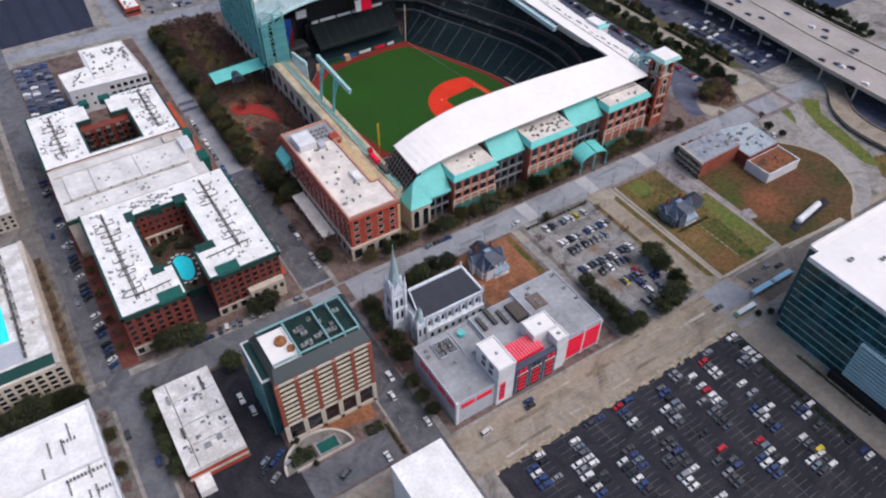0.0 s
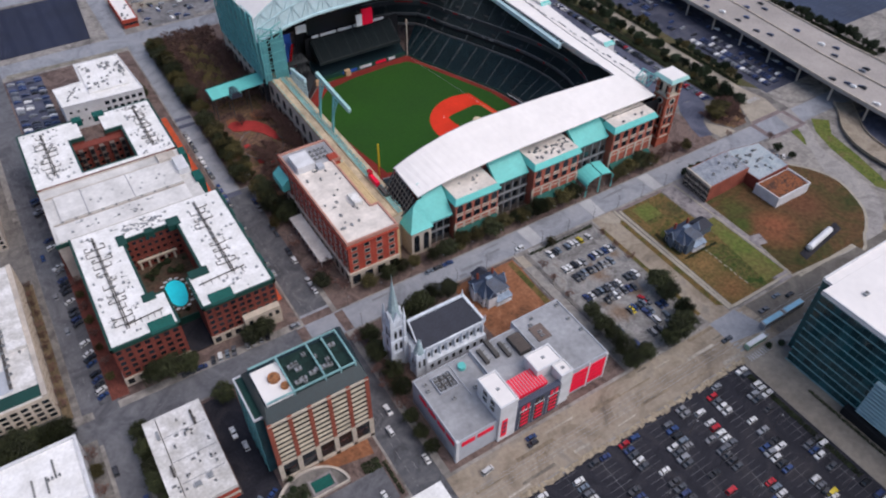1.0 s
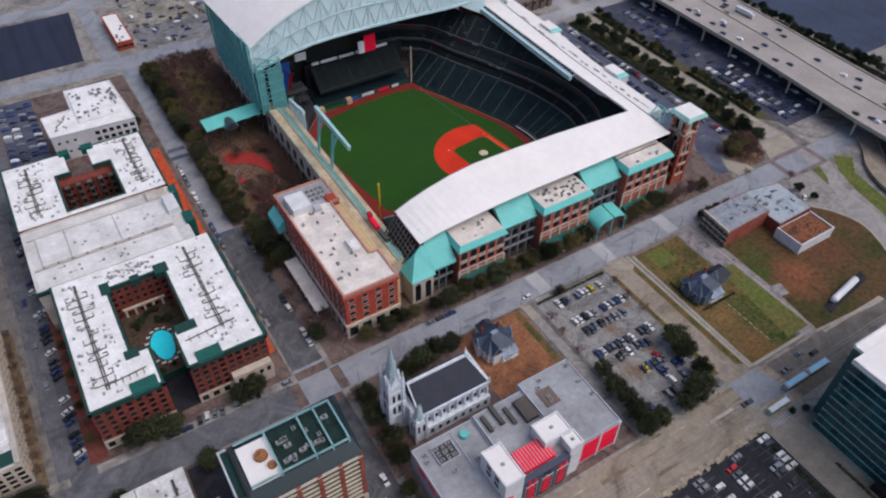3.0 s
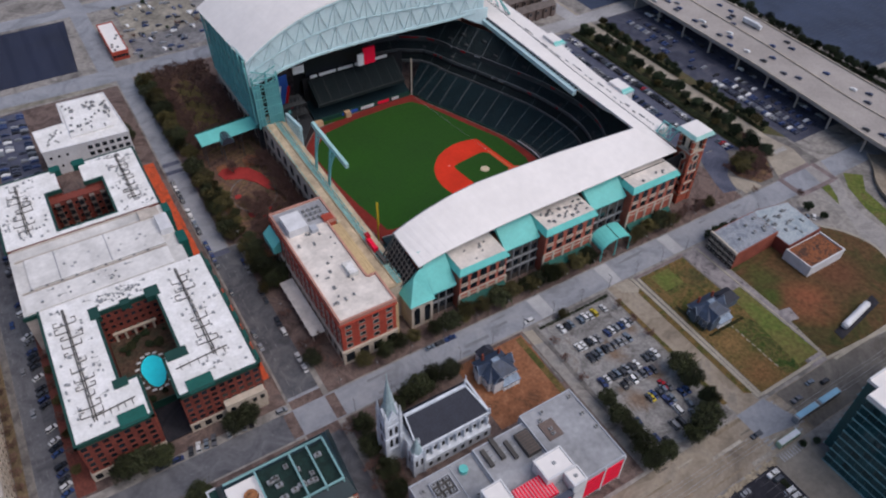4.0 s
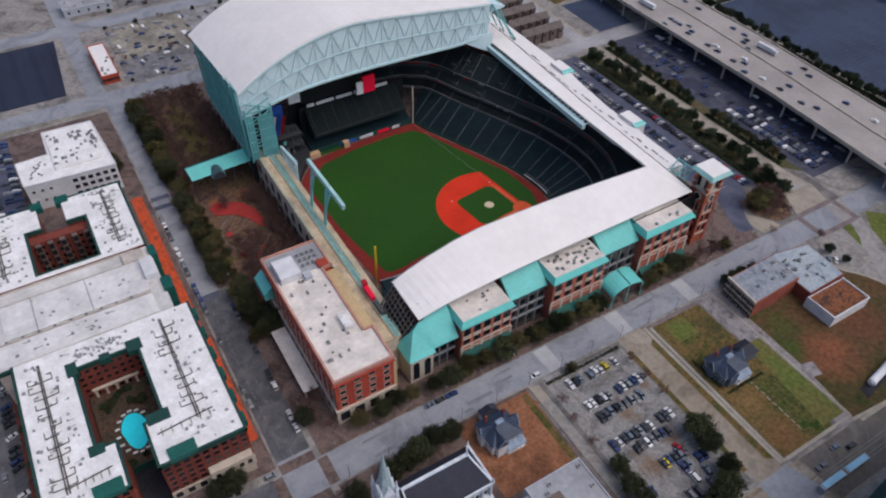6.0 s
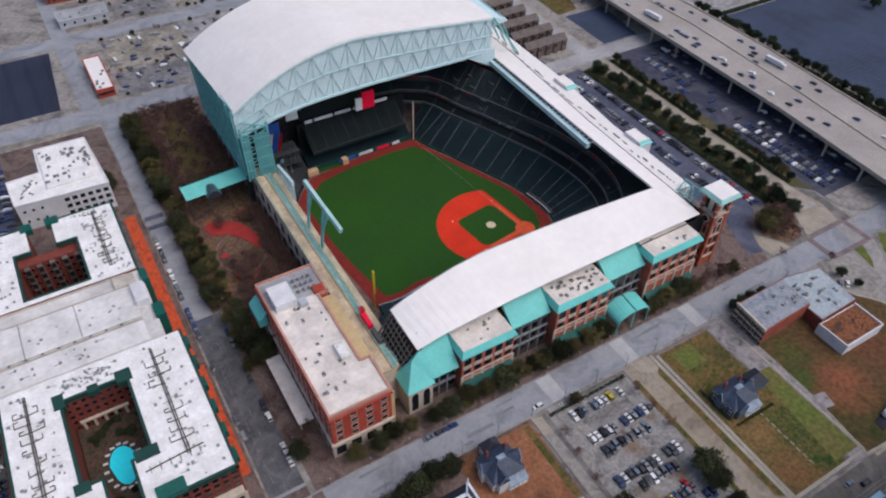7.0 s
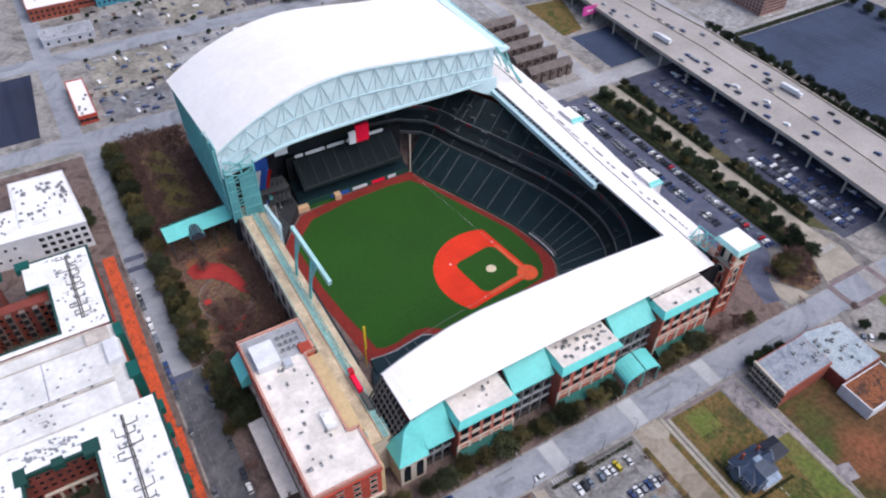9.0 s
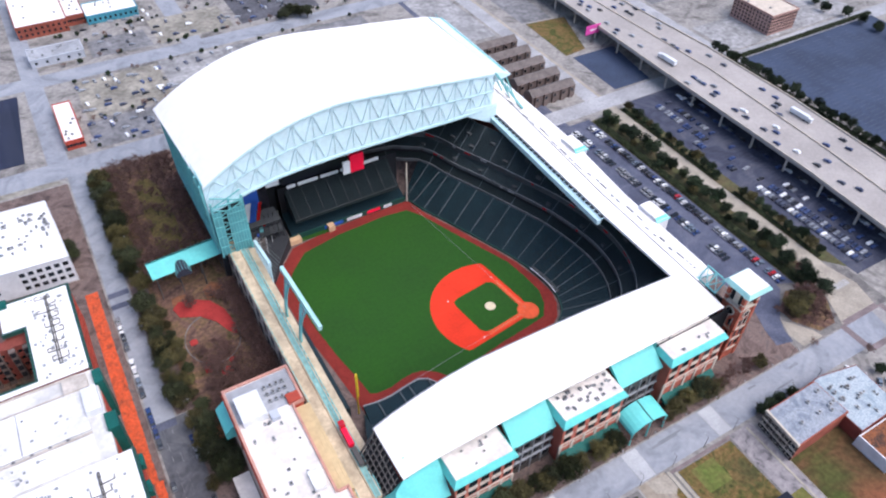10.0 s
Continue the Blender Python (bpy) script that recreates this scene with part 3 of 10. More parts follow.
sheet("parking_lot", [(-59, -175.5), (-17.5, -175.5), (-17.5, -98.5), (-59, -98.5)], 0.18, patchy("gravel_lot", ((0.115, 0.105, 0.098), (0.185, 0.178, 0.172), (0.255, 0.245, 0.235), (0.190, 0.168, 0.145)), 0.07, 0.8, 0.95, 0.25, 0.3, worn=((-38, -127, 6, (0.165, 0.105, 0.066)), (-46, -151, 6, (0.165, 0.108, 0.070)), (-30, -146, 5, (0.155, 0.105, 0.070)), (-22, -121, 4, (0.15, 0.10, 0.066)))), "grey-brown gravel parking lot", "parking lot")
sheet("parking_lot", [(-150, -420), (-19.5, -420), (-19.5, -201), (-150, -201)], 0.045, ASPHALT, "dark asphalt parking lot with painted bays", "parking lot")
sheet("parking_lot", [(112, -44), (127.5, -50), (127.5, 114), (112, 114)], 0.04, GREY_ASPHALT, "grey asphalt parking lot behind the stadium", "parking lot")
sheet("parking_lot", [(161.5, -62), (248, -62), (248, 118), (161.5, 118)], 0.04, SLATE_LOT, "grey asphalt parking lot beneath the highway", "parking lot")
sheet("parking_lot", [(275, -30), (420, -30), (420, 122), (275, 122)], 0.04, BLUE_LOT, "empty blue-grey asphalt parking lot beyond the highway", "parking lot")
sheet("parking_lot", [(-253, 236), (-191, 236), (-185, 314), (-253, 314)], 0.04, mat("navy_asphalt", (0.018, 0.023, 0.048), 0.85, grain=0.8, stain=0.15, stain_size=0.03, spread=0.2), "empty dark blue parking lot with painted rows", "parking lot")
sheet("parking_lot", [(-252, 122), (-231, 122), (-231, 204), (-252, 204)], 0.2, GREY_ASPHALT, "grey parking lot beside a white building", "parking lot")
sheet("parking_lot", [(166, 134), (197, 134), (204, 182), (167, 182)], 0.04, BLUE_LOT, "small blue-grey parking lot beneath the highway edge", "parking lot")
sheet("yard", [(164, 186), (183, 188), (200, 236), (166, 240)], 0.04, DRY_GRASS, "dry grass patch beside the highway", "lawn")
sheet("park_ground", [(-154, 6), (-116, 6), (-116, 208), (-154, 208)], 0.19, PARK_GROUND, "brown leaf-strewn ground of a small park", "ground")
sheet("yard", [(-248, -176), (-212, -176), (-212, -98), (-225, -98), (-225, -144), (-248, -144)], 0.19, ASPHALT, "dark asphalt yard beside a low white building", "parking lot")
sheet("car_park", [(-158, -60), (-146, -60), (-146, 4), (-158, 4)], 0.2, BRICK_PAVEMENT, "brown brick forecourt of the old station", "pavement")

sheet("park_ground", [(-143, 122), (-137, 118), (-130, 124), (-128, 150), (-129, 178), (-134, 192), (-141, 186), (-142, 150)], 0.2, patchy("olive_ground", ((0.085, 0.070, 0.026), (0.130, 0.098, 0.034), (0.100, 0.066, 0.036)), 0.12, 0.7, spread=0.35), "olive-yellow clearing between rows of bare trees", "ground")
for pts, tag in (([(-147, 82), (-141, 79), (-136, 83), (-140, 90), (-146, 90)], 0), ([(-131, 82), (-124, 80), (-120, 86), (-126, 92), (-131, 89)], 1), ([(-153, -6), (-146, -8), (-144, 6), (-147, 13), (-152, 9)], 2)):
    sheet("yard", pts, 0.205 + 0.003 * tag, DIRT, "bare orange ground under the trees", "yard")
# Between the tower and the highway: forecourt, curving lane end, planted strips.
slab("pavement", 95.3, -81.3, 160, -42.5, -0.3, 0.016, PAVEMENT, "grey-brown pavement beside the stadium's tower", "pavement")
sheet("road", [(103, -41.8), (119, -44), (118, -50), (109, -57.5), (102, -64), (98.6, -70), (97, -76), (88.3, -74), (90.5, -65), (94.5, -56), (98, -48)], 0.19, GREY_ASPHALT, "blue-grey asphalt lane curving out to the avenue", "road", 0.25)
sheet("plaza", [(102.4, -64.5), (106, -69), (111, -76.5), (112, -80.8), (99, -80.8), (98.6, -72)], 0.05, PLAZA, "pale tan paved corner beside the avenue", "pavement")
sheet("park_ground", [(107, -59.5), (119, -52), (133, -56), (133, -66), (124, -78), (113.5, -78), (106.5, -67.5)], 0.06, PARK_GROUND, "leaf-strewn ground under a clump of trees", "ground")
sheet("plaza", [(133.6, -66), (136, -56), (142, -50), (152.5, -50), (155.5, -66), (151, -80.6), (126, -80.6)], 0.07, PLAZA, "pale tan paved corner at the junction", "pavement")
sheet("verge", [(127.6, -54), (134, -54), (141.8, -49), (141.8, 112), (127.6, 112)], 0.12, VERGE_GREEN, "green planted strip beside the car park", "verge")
sheet("verge", [(152.6, -46), (161.4, -56), (161.4, 114), (152.6, 114)], 0.12, VERGE_GREEN, "planted strip with shrubs beside the lane", "verge")
sheet("kerb", [(46.5, -107.8), (45.7, -150), (41.7, -178.8), (68, -181)] + rounded([(86.3, -182), (98.6, -178.9), (107, -174.2), (115.1, -167), (120.2, -157.7), (123.8, -148), (124.3, -140), (120.2, -128.4), (113, -119), (104.7, -111.8)])[:-4] + [(96.5, -107.8)], 0.15, PALE_KERB, "pale kerb round the brown lawn", "kerb")
sheet("footpath", [(45.2, -148), (51.8, -149.5), (50, -156.4), (44.6, -155.4)], 0.17, LAVENDER, "small pale concrete pad beside the lawn", "footpath")
slab("pavement", -255.8, -77, -248.7, 96, 0.1, 0.165, mat("dark_red_paving", (0.165, 0.050, 0.036), 0.9, grain=1.2, stain=0.15, stain_size=0.15, spread=0.25), "dark red brick paving beside the apartment blocks", "pavement")
slab("parking_strip", -260.6, -77, -255.9, 96, 0.0, 0.05, DARK_STREET, "dark asphalt parking strip beside the narrow street", "parking lot")
slab("verge", -270.9, -77, -268.1, 60, 0.05, 0.15, PAVEMENT, "brown paved strip along the kerb", "pavement")
slab("verge", -274.6, -77, -271.0, 9, 0.1, 0.165, mat("dry_tan_verge", (0.17, 0.125, 0.075), 0.95, grain=0.7, stain=0.15, stain_size=0.15, spread=0.3), "dry tan verge with small trees", "verge")
# Tracks, trench patches and dusty streaks of the street under repair.
random.seed(33)
patch = [mat(f"street_patch_{n}", c, 0.95, grain=0.7, stain=0.2, stain_size=0.1, spread=0.25) for n, c in (("dark", (0.20, 0.175, 0.145)), ("pale", (0.44, 0.40, 0.34)), ("brown", (0.27, 0.215, 0.155)))]
for k in range(26):
    x, w, y = -152 + 7.4 * k + random.uniform(-3, 3), random.uniform(5, 20), random.choice((-181, -183.5, -186, -188, -190.5, -194.5, -196.5, -198))
    d = random.uniform(0.5, 1.6)
    sheet("road_patch", [(x, y), (x + w, y + random.uniform(-0.3, 0.3)), (x + w + random.uniform(-1, 1), y + d), (x + random.uniform(-1, 1), y + d * random.uniform(0.6, 1.3))], 0.036 + 0.0007 * k, random.choice(patch), "dusty patch on the street under repair", "road patch", 0.02)
for k in range(12):
    x, y, w = random.uniform(-165, 118), random.uniform(-95, -84), random.uniform(4, 14)
    sheet("road_patch", [(x, y), (x + w, y + random.uniform(-0.2, 0.2)), (x + w, y + random.uniform(0.6, 1.8)), (x, y + random.uniform(0.6, 1.8))], 0.034 + 0.0006 * k, mat("avenue_patch", (0.215, 0.222, 0.24), 0.92, grain=0.6, stain=0.12, spread=0.1) if k == 0 else bpy.data.materials["avenue_patch"], "worn patch on the concrete avenue", "road patch", 0.02)
sheet("drive", [(-19.3, -330), (1.8, -330), (1.8, -200), (-19.3, -200)], 0.03, mat("tan_drive", (0.28, 0.245, 0.20), 0.92, grain=0.5, stain=0.2, stain_size=0.08, spread=0.12, tint=(0.19, 0.165, 0.135)), "tan drive between parking lot and glass building", "road", 0.02)

# ---- ball field ----
def disc(cx, cy, r, z, n=40, field=True):
    bm = bmesh.new()
    prism(bm, [fc(cx + r * math.cos(2 * math.pi * k / n), cy + r * math.sin(2 * math.pi * k / n)) for k in range(n)], z - 0.05, z)
    return bm


FIELD = [(17, 4), (16.5, 14), (13.5, 30), (6.5, 49), (-1.2, 68), (-9, 86), (-12.5, 99.5), (-27, 100), (-58, 98.5), (-82, 94.5), (-91, 85), (-99, 75), (-98.5, 40), (-96, 20), (-94, 0), (-93, -14), (-80, -19), (-60, -21), (-30, -22), (-5, -19), (10, -10), (15, -3)]
field = thing("ball_field", -30, 40, "green mown baseball field with red clay infield", "ball field", kind="structure")
bm = bmesh.new()
prism(bm, FIELD, -0.1, 0.20)
part("warning_track", bm, TRACK, field, "red clay warning track")
cxm, cym = -45, 38
GRASS = [(9.8, 32), (3.2, 48), (-4.5, 67), (-11, 84), (-16.5, 92.5), (-30, 94), (-57, 92.5), (-78, 88.5), (-87, 80), (-93.5, 72), (-93, 40), (-90.8, 20), (-88, 4), (-86.5, -8), (-76, -12), (-58, -14), (-38, -13), (-20, -10), (-4, -8), (4.5, -6.5), (9.5, 0), (12.2, 8), (11.5, 20)]
bm = bmesh.new()
prism(bm, GRASS, 0.1, 0.25)
part("outfield_grass", bm, TURF, field)
# Clay arc of 29 m round the mound, cut by the foul lines.
arc = []
for k in range(41):
    a = radians(135 - 108 + 216 * k / 40)
    x, y = -12.9 + 28.96 * math.cos(a), 12.9 + 28.96 * math.sin(a)
    if x < 2.2 and y > -2.2:
        arc.append((x, y))
bm = bmesh.new()
prism(bm, [fc(*p) for p in [(2.2, -2.2), (2.2, 20), (2.2, 36)] + arc + [(-36, -2.2), (-20, -2.2)]], 0.2, 0.29)
part("infield_clay", bm, CLAY, field, "bright red infield clay")
bm = bmesh.new()
inner = [(-1.2, 1.2), (-1.2, 22), (-2.2, 24.6), (-4.5, 26.2), (-22.5, 26.2), (-25.4, 25.4), (-26.2, 22.5), (-26.2, 4.5), (-24.6, 2.2), (-22, 1.2)]
prism(bm, [fc(*p) for p in inner], 0.24, 0.33)
part("infield_grass", bm, TURF, field)
for side in (0, 1):
    bm = bmesh.new()
    q = [(2.3, 4), (6, 4), (6.5, 10), (4.2, 30), (2.3, 37)]
    prism(bm, [fc(*p) for p in (q if side == 0 else [(-y, -x) for x, y in q])], 0.24, 0.32)
    part("foul_grass", bm, TURF, field)
part("home_circle", disc(0, 0, 5.2, 0.37), PALE_CLAY, field, "pale orange clay circle at home plate")
for side in (0, 1):
    bm = bmesh.new()
    q = [(-1.3, 3), (0.9, 3), (0.9, 24.2), (-1.3, 24.2)]
    prism(bm, [fc(*p) for p in (q if side == 0 else [(-y, -x) for x, y in q])], 0.26, 0.345)
    part("base_path", bm, PALE_CLAY, field)
    bm = bmesh.new()
    q = [(-0.03, 2), (0.04, 2), (0.04, 97), (-0.03, 97)]
    prism(bm, [fc(*p) for p in (q if side == 0 else [(-y, -x) for x, y in q])], 0.26, 0.375)
    part("foul_line", bm, LINE, field, "white chalk line")
part("pitchers_mound", disc(-12.9, 12.9, 2.6, 0.42), MOUND, field, "pale clay mound")
for x, y in ((0, 27.4), (-27.4, 27.4), (-27.4, 0)):
    cx, cy = fc(x, y)
    part("base", box(cx - 0.3, cy - 0.3, 0.3, cx + 0.3, cy + 0.3, 0.42), WHITE_SIGN, field)

# ---- stadium ----
stadium = thing("baseball_stadium", -30, 30, "red brick baseball stadium with white and teal roofs, sliding roof open", "stadium")

# Bowl of seats round the field, from right field behind home plate to the left-field corner.
RIM = [(-44, 106), (-26, 104.5), (-16, 102.8), (-12.7, 101), (-8.7, 88), (-0.5, 69), (7.2, 49.5), (14.2, 30.5), (17.3, 14), (17.6, 4), (15.6, -4.5), (10, -11.5), (-5, -19.7), (-30, -22.7), (-60, -21.8), (-80, -19.6), (-94, -15)]


def smooth_line(points, n):
    pts = [Vector((*p, 0)) for p in points]
    out = []
    for i in range(len(pts) - 1):
        p0, p1, p2, p3 = pts[max(i - 1, 0)], pts[i], pts[i + 1], pts[min(i + 2, len(pts) - 1)]
        for k in range(n):
            t = k / n
            out.append(0.5 * (2 * p1 + (p2 - p0) * t + (2 * p0 - 5 * p1 + 4 * p2 - p3) * t * t + (3 * p1 - p0 - 3 * p2 + p3) * t ** 3))
    return out + [pts[-1]]


rim = smooth_line(RIM, 4)
rim_n = []
for i, p in enumerate(rim):
    d = (rim[min(i + 1, len(rim) - 1)] - rim[max(i - 1, 0)]).normalized()
    rim_n.append(Vector((-d.y, d.x, 0)))


def under_roof(p):
    """Keeps the stands below the fixed roof along the avenue."""
    if p.y < -40:
        p.z = min(p.z, 38.0 - 0.33 * (-40 - p.y) - 2.0)
    return p


def sweep(section, lo=0, hi=None):
    """A surface along the bowl's rim; section: (metres outward, height)."""
    bm = bmesh.new()
    hi = hi or len(rim)
    rows = [[bm.verts.new(under_roof(rim[i] + rim_n[i] * o + Vector((0, 0, z)))) for o, z in section] for i in range(lo, hi)]
    for a, b in zip(rows, rows[1:]):
        for k in range(len(section) - 1):
            bm.faces.new((a[k], a[k + 1], b[k + 1], b[k]))
    return bm


SOUTH, POLE = 49, 11


def steps(o0, z0, o1, z1, n):
    s = []
    for k in range(n):
        s += [(o0 + (o1 - o0) * k / n, z0 + (z1 - z0) * (k + 1) / n), (o0 + (o1 - o0) * (k + 1) / n, z0 + (z1 - z0) * (k + 1) / n)]
    return s


part("field_wall", sweep([(0.0, 0.0), (0.0, 1.3), (0.5, 1.3), (0.5, 0.6)], POLE), GREEN_TRIM, stadium, "low dark green field wall")
part("lower_seating", sweep(steps(0.5, 0.6, 21.3, 11.4, 26), POLE), SEAT, stadium, "dark green rows of lower seating")
part("club_front", sweep([(21.3, 11.0), (21.3, 12.5), (21.65, 12.5), (21.65, 11.6)]), CLUB_RAIL, stadium, "grey concrete front of the club level")
part("club_seating", sweep(steps(21.65, 11.7, 25.8, 14.6, 5)), MEZZ_SEAT, stadium, "rows of club seating, coloured near-black for shade under the deck")
# Back of the club level, coloured near-black for the shade under the deck.
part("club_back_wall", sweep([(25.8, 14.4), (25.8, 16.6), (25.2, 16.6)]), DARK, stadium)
part("middle_front", sweep([(25.2, 16.5), (25.2, 18.1), (25.55, 18.1), (25.55, 17.2)]), CLUB_RAIL, stadium, "grey concrete front of the middle deck")
part("middle_seating", sweep(steps(25.55, 17.3, 31.2, 21.2, 8)), UPPER_SEAT, stadium, "dark grey-green rows of middle seating")
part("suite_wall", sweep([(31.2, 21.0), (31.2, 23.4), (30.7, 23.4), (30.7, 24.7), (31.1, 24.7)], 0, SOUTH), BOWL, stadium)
part("upper_seating", sweep(steps(31.1, 24.3, 44.5, 35.2, 20), 0, SOUTH), UPPER_SEAT, stadium, "dark green rows of upper seating")
bm = bmesh.new()
for i in range(1, len(rim) - 1):
    for o0, z0, o1, z1 in ((0.6, 1.3, 21.1, 11.8), (21.7, 12.2, 25.7, 15.0), (25.7, 18.0, 31.0, 21.6), (31.3, 25.1, 44.3, 35.7)):
        if i % 2 or (21 < o0 < 28 and i % 4) or (o0 == 31.3 and (i >= SOUTH - 1 or rim[i].y < 12)) or (o0 == 0.6 and i < POLE):
            continue
        beam(bm, under_roof(rim[i] + rim_n[i] * o0 + Vector((0, 0, z0))), under_roof(rim[i] + rim_n[i] * o1 + Vector((0, 0, z1))), 0.4, 0.12)
part("aisle", bm, AISLE, stadium, "grey concrete aisle steps", kind="stuff")
for o, z, last in ((21.5, 12.7, len(rim) - 1), (25.4, 18.3, len(rim) - 1), (30.9, 24.9, SOUTH - 1)):
    part("handrail", sweep([(o - 0.12, z - 0.3), (o - 0.12, z + 0.2), (o + 0.12, z + 0.2), (o + 0.12, z - 0.3)], 0, last), RAIL_GREY, stadium, "dull grey metal handrail")
# Banners and small signs along the deck fronts.
random.seed(23)
for i in range(6, 42):
    if random.random() < 0.55:
        o, z = random.choice(((30.6, 24.1), (30.6, 24.1), (25.1, 17.4)))
        a, b = rim[i] + rim_n[i] * o, rim[i + 1] + rim_n[i + 1] * o
        bm = bmesh.new()
        beam(bm, a.lerp(b, 0.1) + Vector((0, 0, z)), a.lerp(b, random.uniform(0.35, 0.9)) + Vector((0, 0, z)), 0.12, 0.8)
        part("deck_banner", bm, random.choice((CAR_RED, METAL, CAR_RED, AISLE)), stadium)
# Dark gangway mouths in the upper and club decks.
for i in range(3, 44, 2):
    for o, z, w in (((34.0, 26.9, 1.5),) if i % 4 == 1 else ((27.6, 19.2, 1.1), (38.5, 30.6, 1.3))):
        if rim[i].y > -4 and rim[i].x > -20:
            c = rim[i].lerp(rim[i + 1], 0.5) + rim_n[i] * o
            d = (rim[i + 1] - rim[i]).normalized()
            bm = bmesh.new()
            beam(bm, c - d * w + Vector((0, 0, z)), c + d * w + Vector((0, 0, z)), 1.6, 1.7)
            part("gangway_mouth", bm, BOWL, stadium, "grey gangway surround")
# Dugouts behind the low field wall.
for i0, i1 in ((30, 37), (48, 55)):
    bm = bmesh.new()
    for i in range(i0, i1):
        a, b = [rim[k] + rim_n[k] * 1.1 + Vector((0, 0, 1.9)) for k in (i, i + 1)]
        beam(bm, a, b, 2.2, 0.3)
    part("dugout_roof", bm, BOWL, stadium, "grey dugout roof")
    bm = bmesh.new()
    for i in range(i0, i1):
        a, b = [rim[k] - rim_n[k] * 0.1 + Vector((0, 0, 2.0)) for k in (i, i + 1)]
        beam(bm, a, b, 0.3, 0.5)
    part("dugout_edge", bm, WHITE_SIGN, stadium, "white padded dugout edge")

# Fixed roof along the avenue: inner edge higher than the outer one, dropping towards its end.
Z_IN = [(-101, 33.2), (-94, 35.8), (-84, 38.6), (-70, 41.0), (-56, 42.3), (-32, 42.2), (-6, 41.6), (20, 41.0), (41, 40.3)]
Y_IN = [(-101, -41), (-84, -40.2), (-70, -39.4), (-56, -39), (-6, -39.2), (20, -40.2), (41, -41)]
Z_OUT = [(-100, 29.2), (-92, 31.0), (-84, 32.2), (-59, 33.9), (-37, 34.7), (-9, 34.7), (14, 35.0), (53, 34.8)]
bm = bmesh.new()
N = 40
top = [[], []]
under = [[], []]
for k in range(N + 1):
    xi, xo = -101 + (41 + 101) * k / N, -100 + (53 + 100) * k / N
    for row, x, y, z in ((0, xi, interp(Y_IN, xi), interp(Z_IN, xi)), (1, xo, -62.0, interp(Z_OUT, xo))):
        top[row].append(bm.verts.new((x, y, z)))
        under[row].append(bm.verts.new((x, y, z - (1.5 if row == 0 else 0.45))))
for k in range(N):
    bm.faces.new((top[0][k], top[0][k + 1], top[1][k + 1], top[1][k]))
    bm.faces.new((under[0][k], under[1][k], under[1][k + 1], under[0][k + 1]))
    bm.faces.new((top[0][k], under[0][k], under[0][k + 1], top[0][k + 1]))
    bm.faces.new((top[1][k], top[1][k + 1], under[1][k + 1], under[1][k]))
for k in (0, N):
    bm.faces.new((top[0][k], top[1][k], under[1][k], under[0][k]))
south_roof = part("fixed_roof", bm, WHITE_ROOF, stadium, "white membrane roof over the stands")
bm = bmesh.new()
for k in range(N):
    xa, xb = -101 + 142 * k / N, -101 + 142 * (k + 1) / N
    beam(bm, (xa, interp(Y_IN, xa) + 0.35, interp(Z_IN, xa) - 0.9), (xb, interp(Y_IN, xb) + 0.35, interp(Z_IN, xb) - 0.9), 0.6, 1.4)
part("roof_edge_gutter", bm, METAL, stadium)
# Open grandstand end below the roof.
for k in range(9):
    y = -42 - 2.2 * k
    z = 33.4 - 0.31 * (k * 2.2)
    bm = bmesh.new()
    beam(bm, (-101, y, z - 0.3), (-108.5, y - 0.6, 22.5 - 0.4 * k), 0.5)
    part("truss_bar", bm, DARK_METAL, stadium)
for k in range(4):
    f = (k + 1) / 5
    bm = bmesh.new()
    beam(bm, (-101 - 7.5 * f, -42, 33 - 10.5 * f), (-101 - 7.5 * f, -61, 27.2 - 7.5 * f), 0.4)
    part("truss_bar", bm, DARK_METAL, stadium)
# Near-black sheet behind the bars of the open end.
bm = bmesh.new()
bm.faces.new([bm.verts.new(p) for p in ((-100.6, -42, 32), (-100.6, -61, 27), (-107.5, -61, 18), (-107.5, -42, 20))])
part("end_glazing", bm, DARK, stadium)

# East strip with the roof rail: one white sheet that meets the fixed roof at the corner.
E_IN = [(-41, 40.6), (2, 40.5), (104, 42.6), (160, 43.6)]
E_OUT = [(-62, 53.0), (-42, 51.9), (19, 51.9), (104, 55.8), (160, 57.0)]
E_OUT_Z = [(-62, 34.8), (-42, 36.9), (19, 38.2), (104, 40.0), (160, 40.0)]


def east_sheet(drop, lift=0.0):
    bm = bmesh.new()
    rows = []
    for k in range(41):
        yi, yo = -41 + 201 * k / 40, -62 + 222 * k / 40
        a, b = Vector((interp(E_IN, yi), yi, (40.3 if k == 0 else 40.9) + lift)), Vector((interp(E_OUT, yo), yo, interp(E_OUT_Z, yo) + lift))
        if k == 0:
            a.x = 41.0
        rows.append([bm.verts.new(p) for p in (a, b, b - Vector((0, 0, drop)), a - Vector((0, 0, drop)))])
    for a, b in zip(rows, rows[1:]):
        for i in range(4):
            bm.faces.new((a[i], a[(i + 1) % 4], b[(i + 1) % 4], b[i]))
    bm.faces.new(rows[-1])
    return bm


part("east_roof", east_sheet(1.2), WHITE_ROOF, stadium, "white roof strip beneath the sliding roof's rail")
bm = bmesh.new()
prism(bm, [(52, -46), (62.2, -46), (62.9, -38), (63.6, 14), (68.4, 63), (70, 160), (56, 160), (52, 19)], 28, 36.3)
part("east_terrace", bm, WHITE_ROOF, stadium, "white service roof")
bm = bmesh.new()
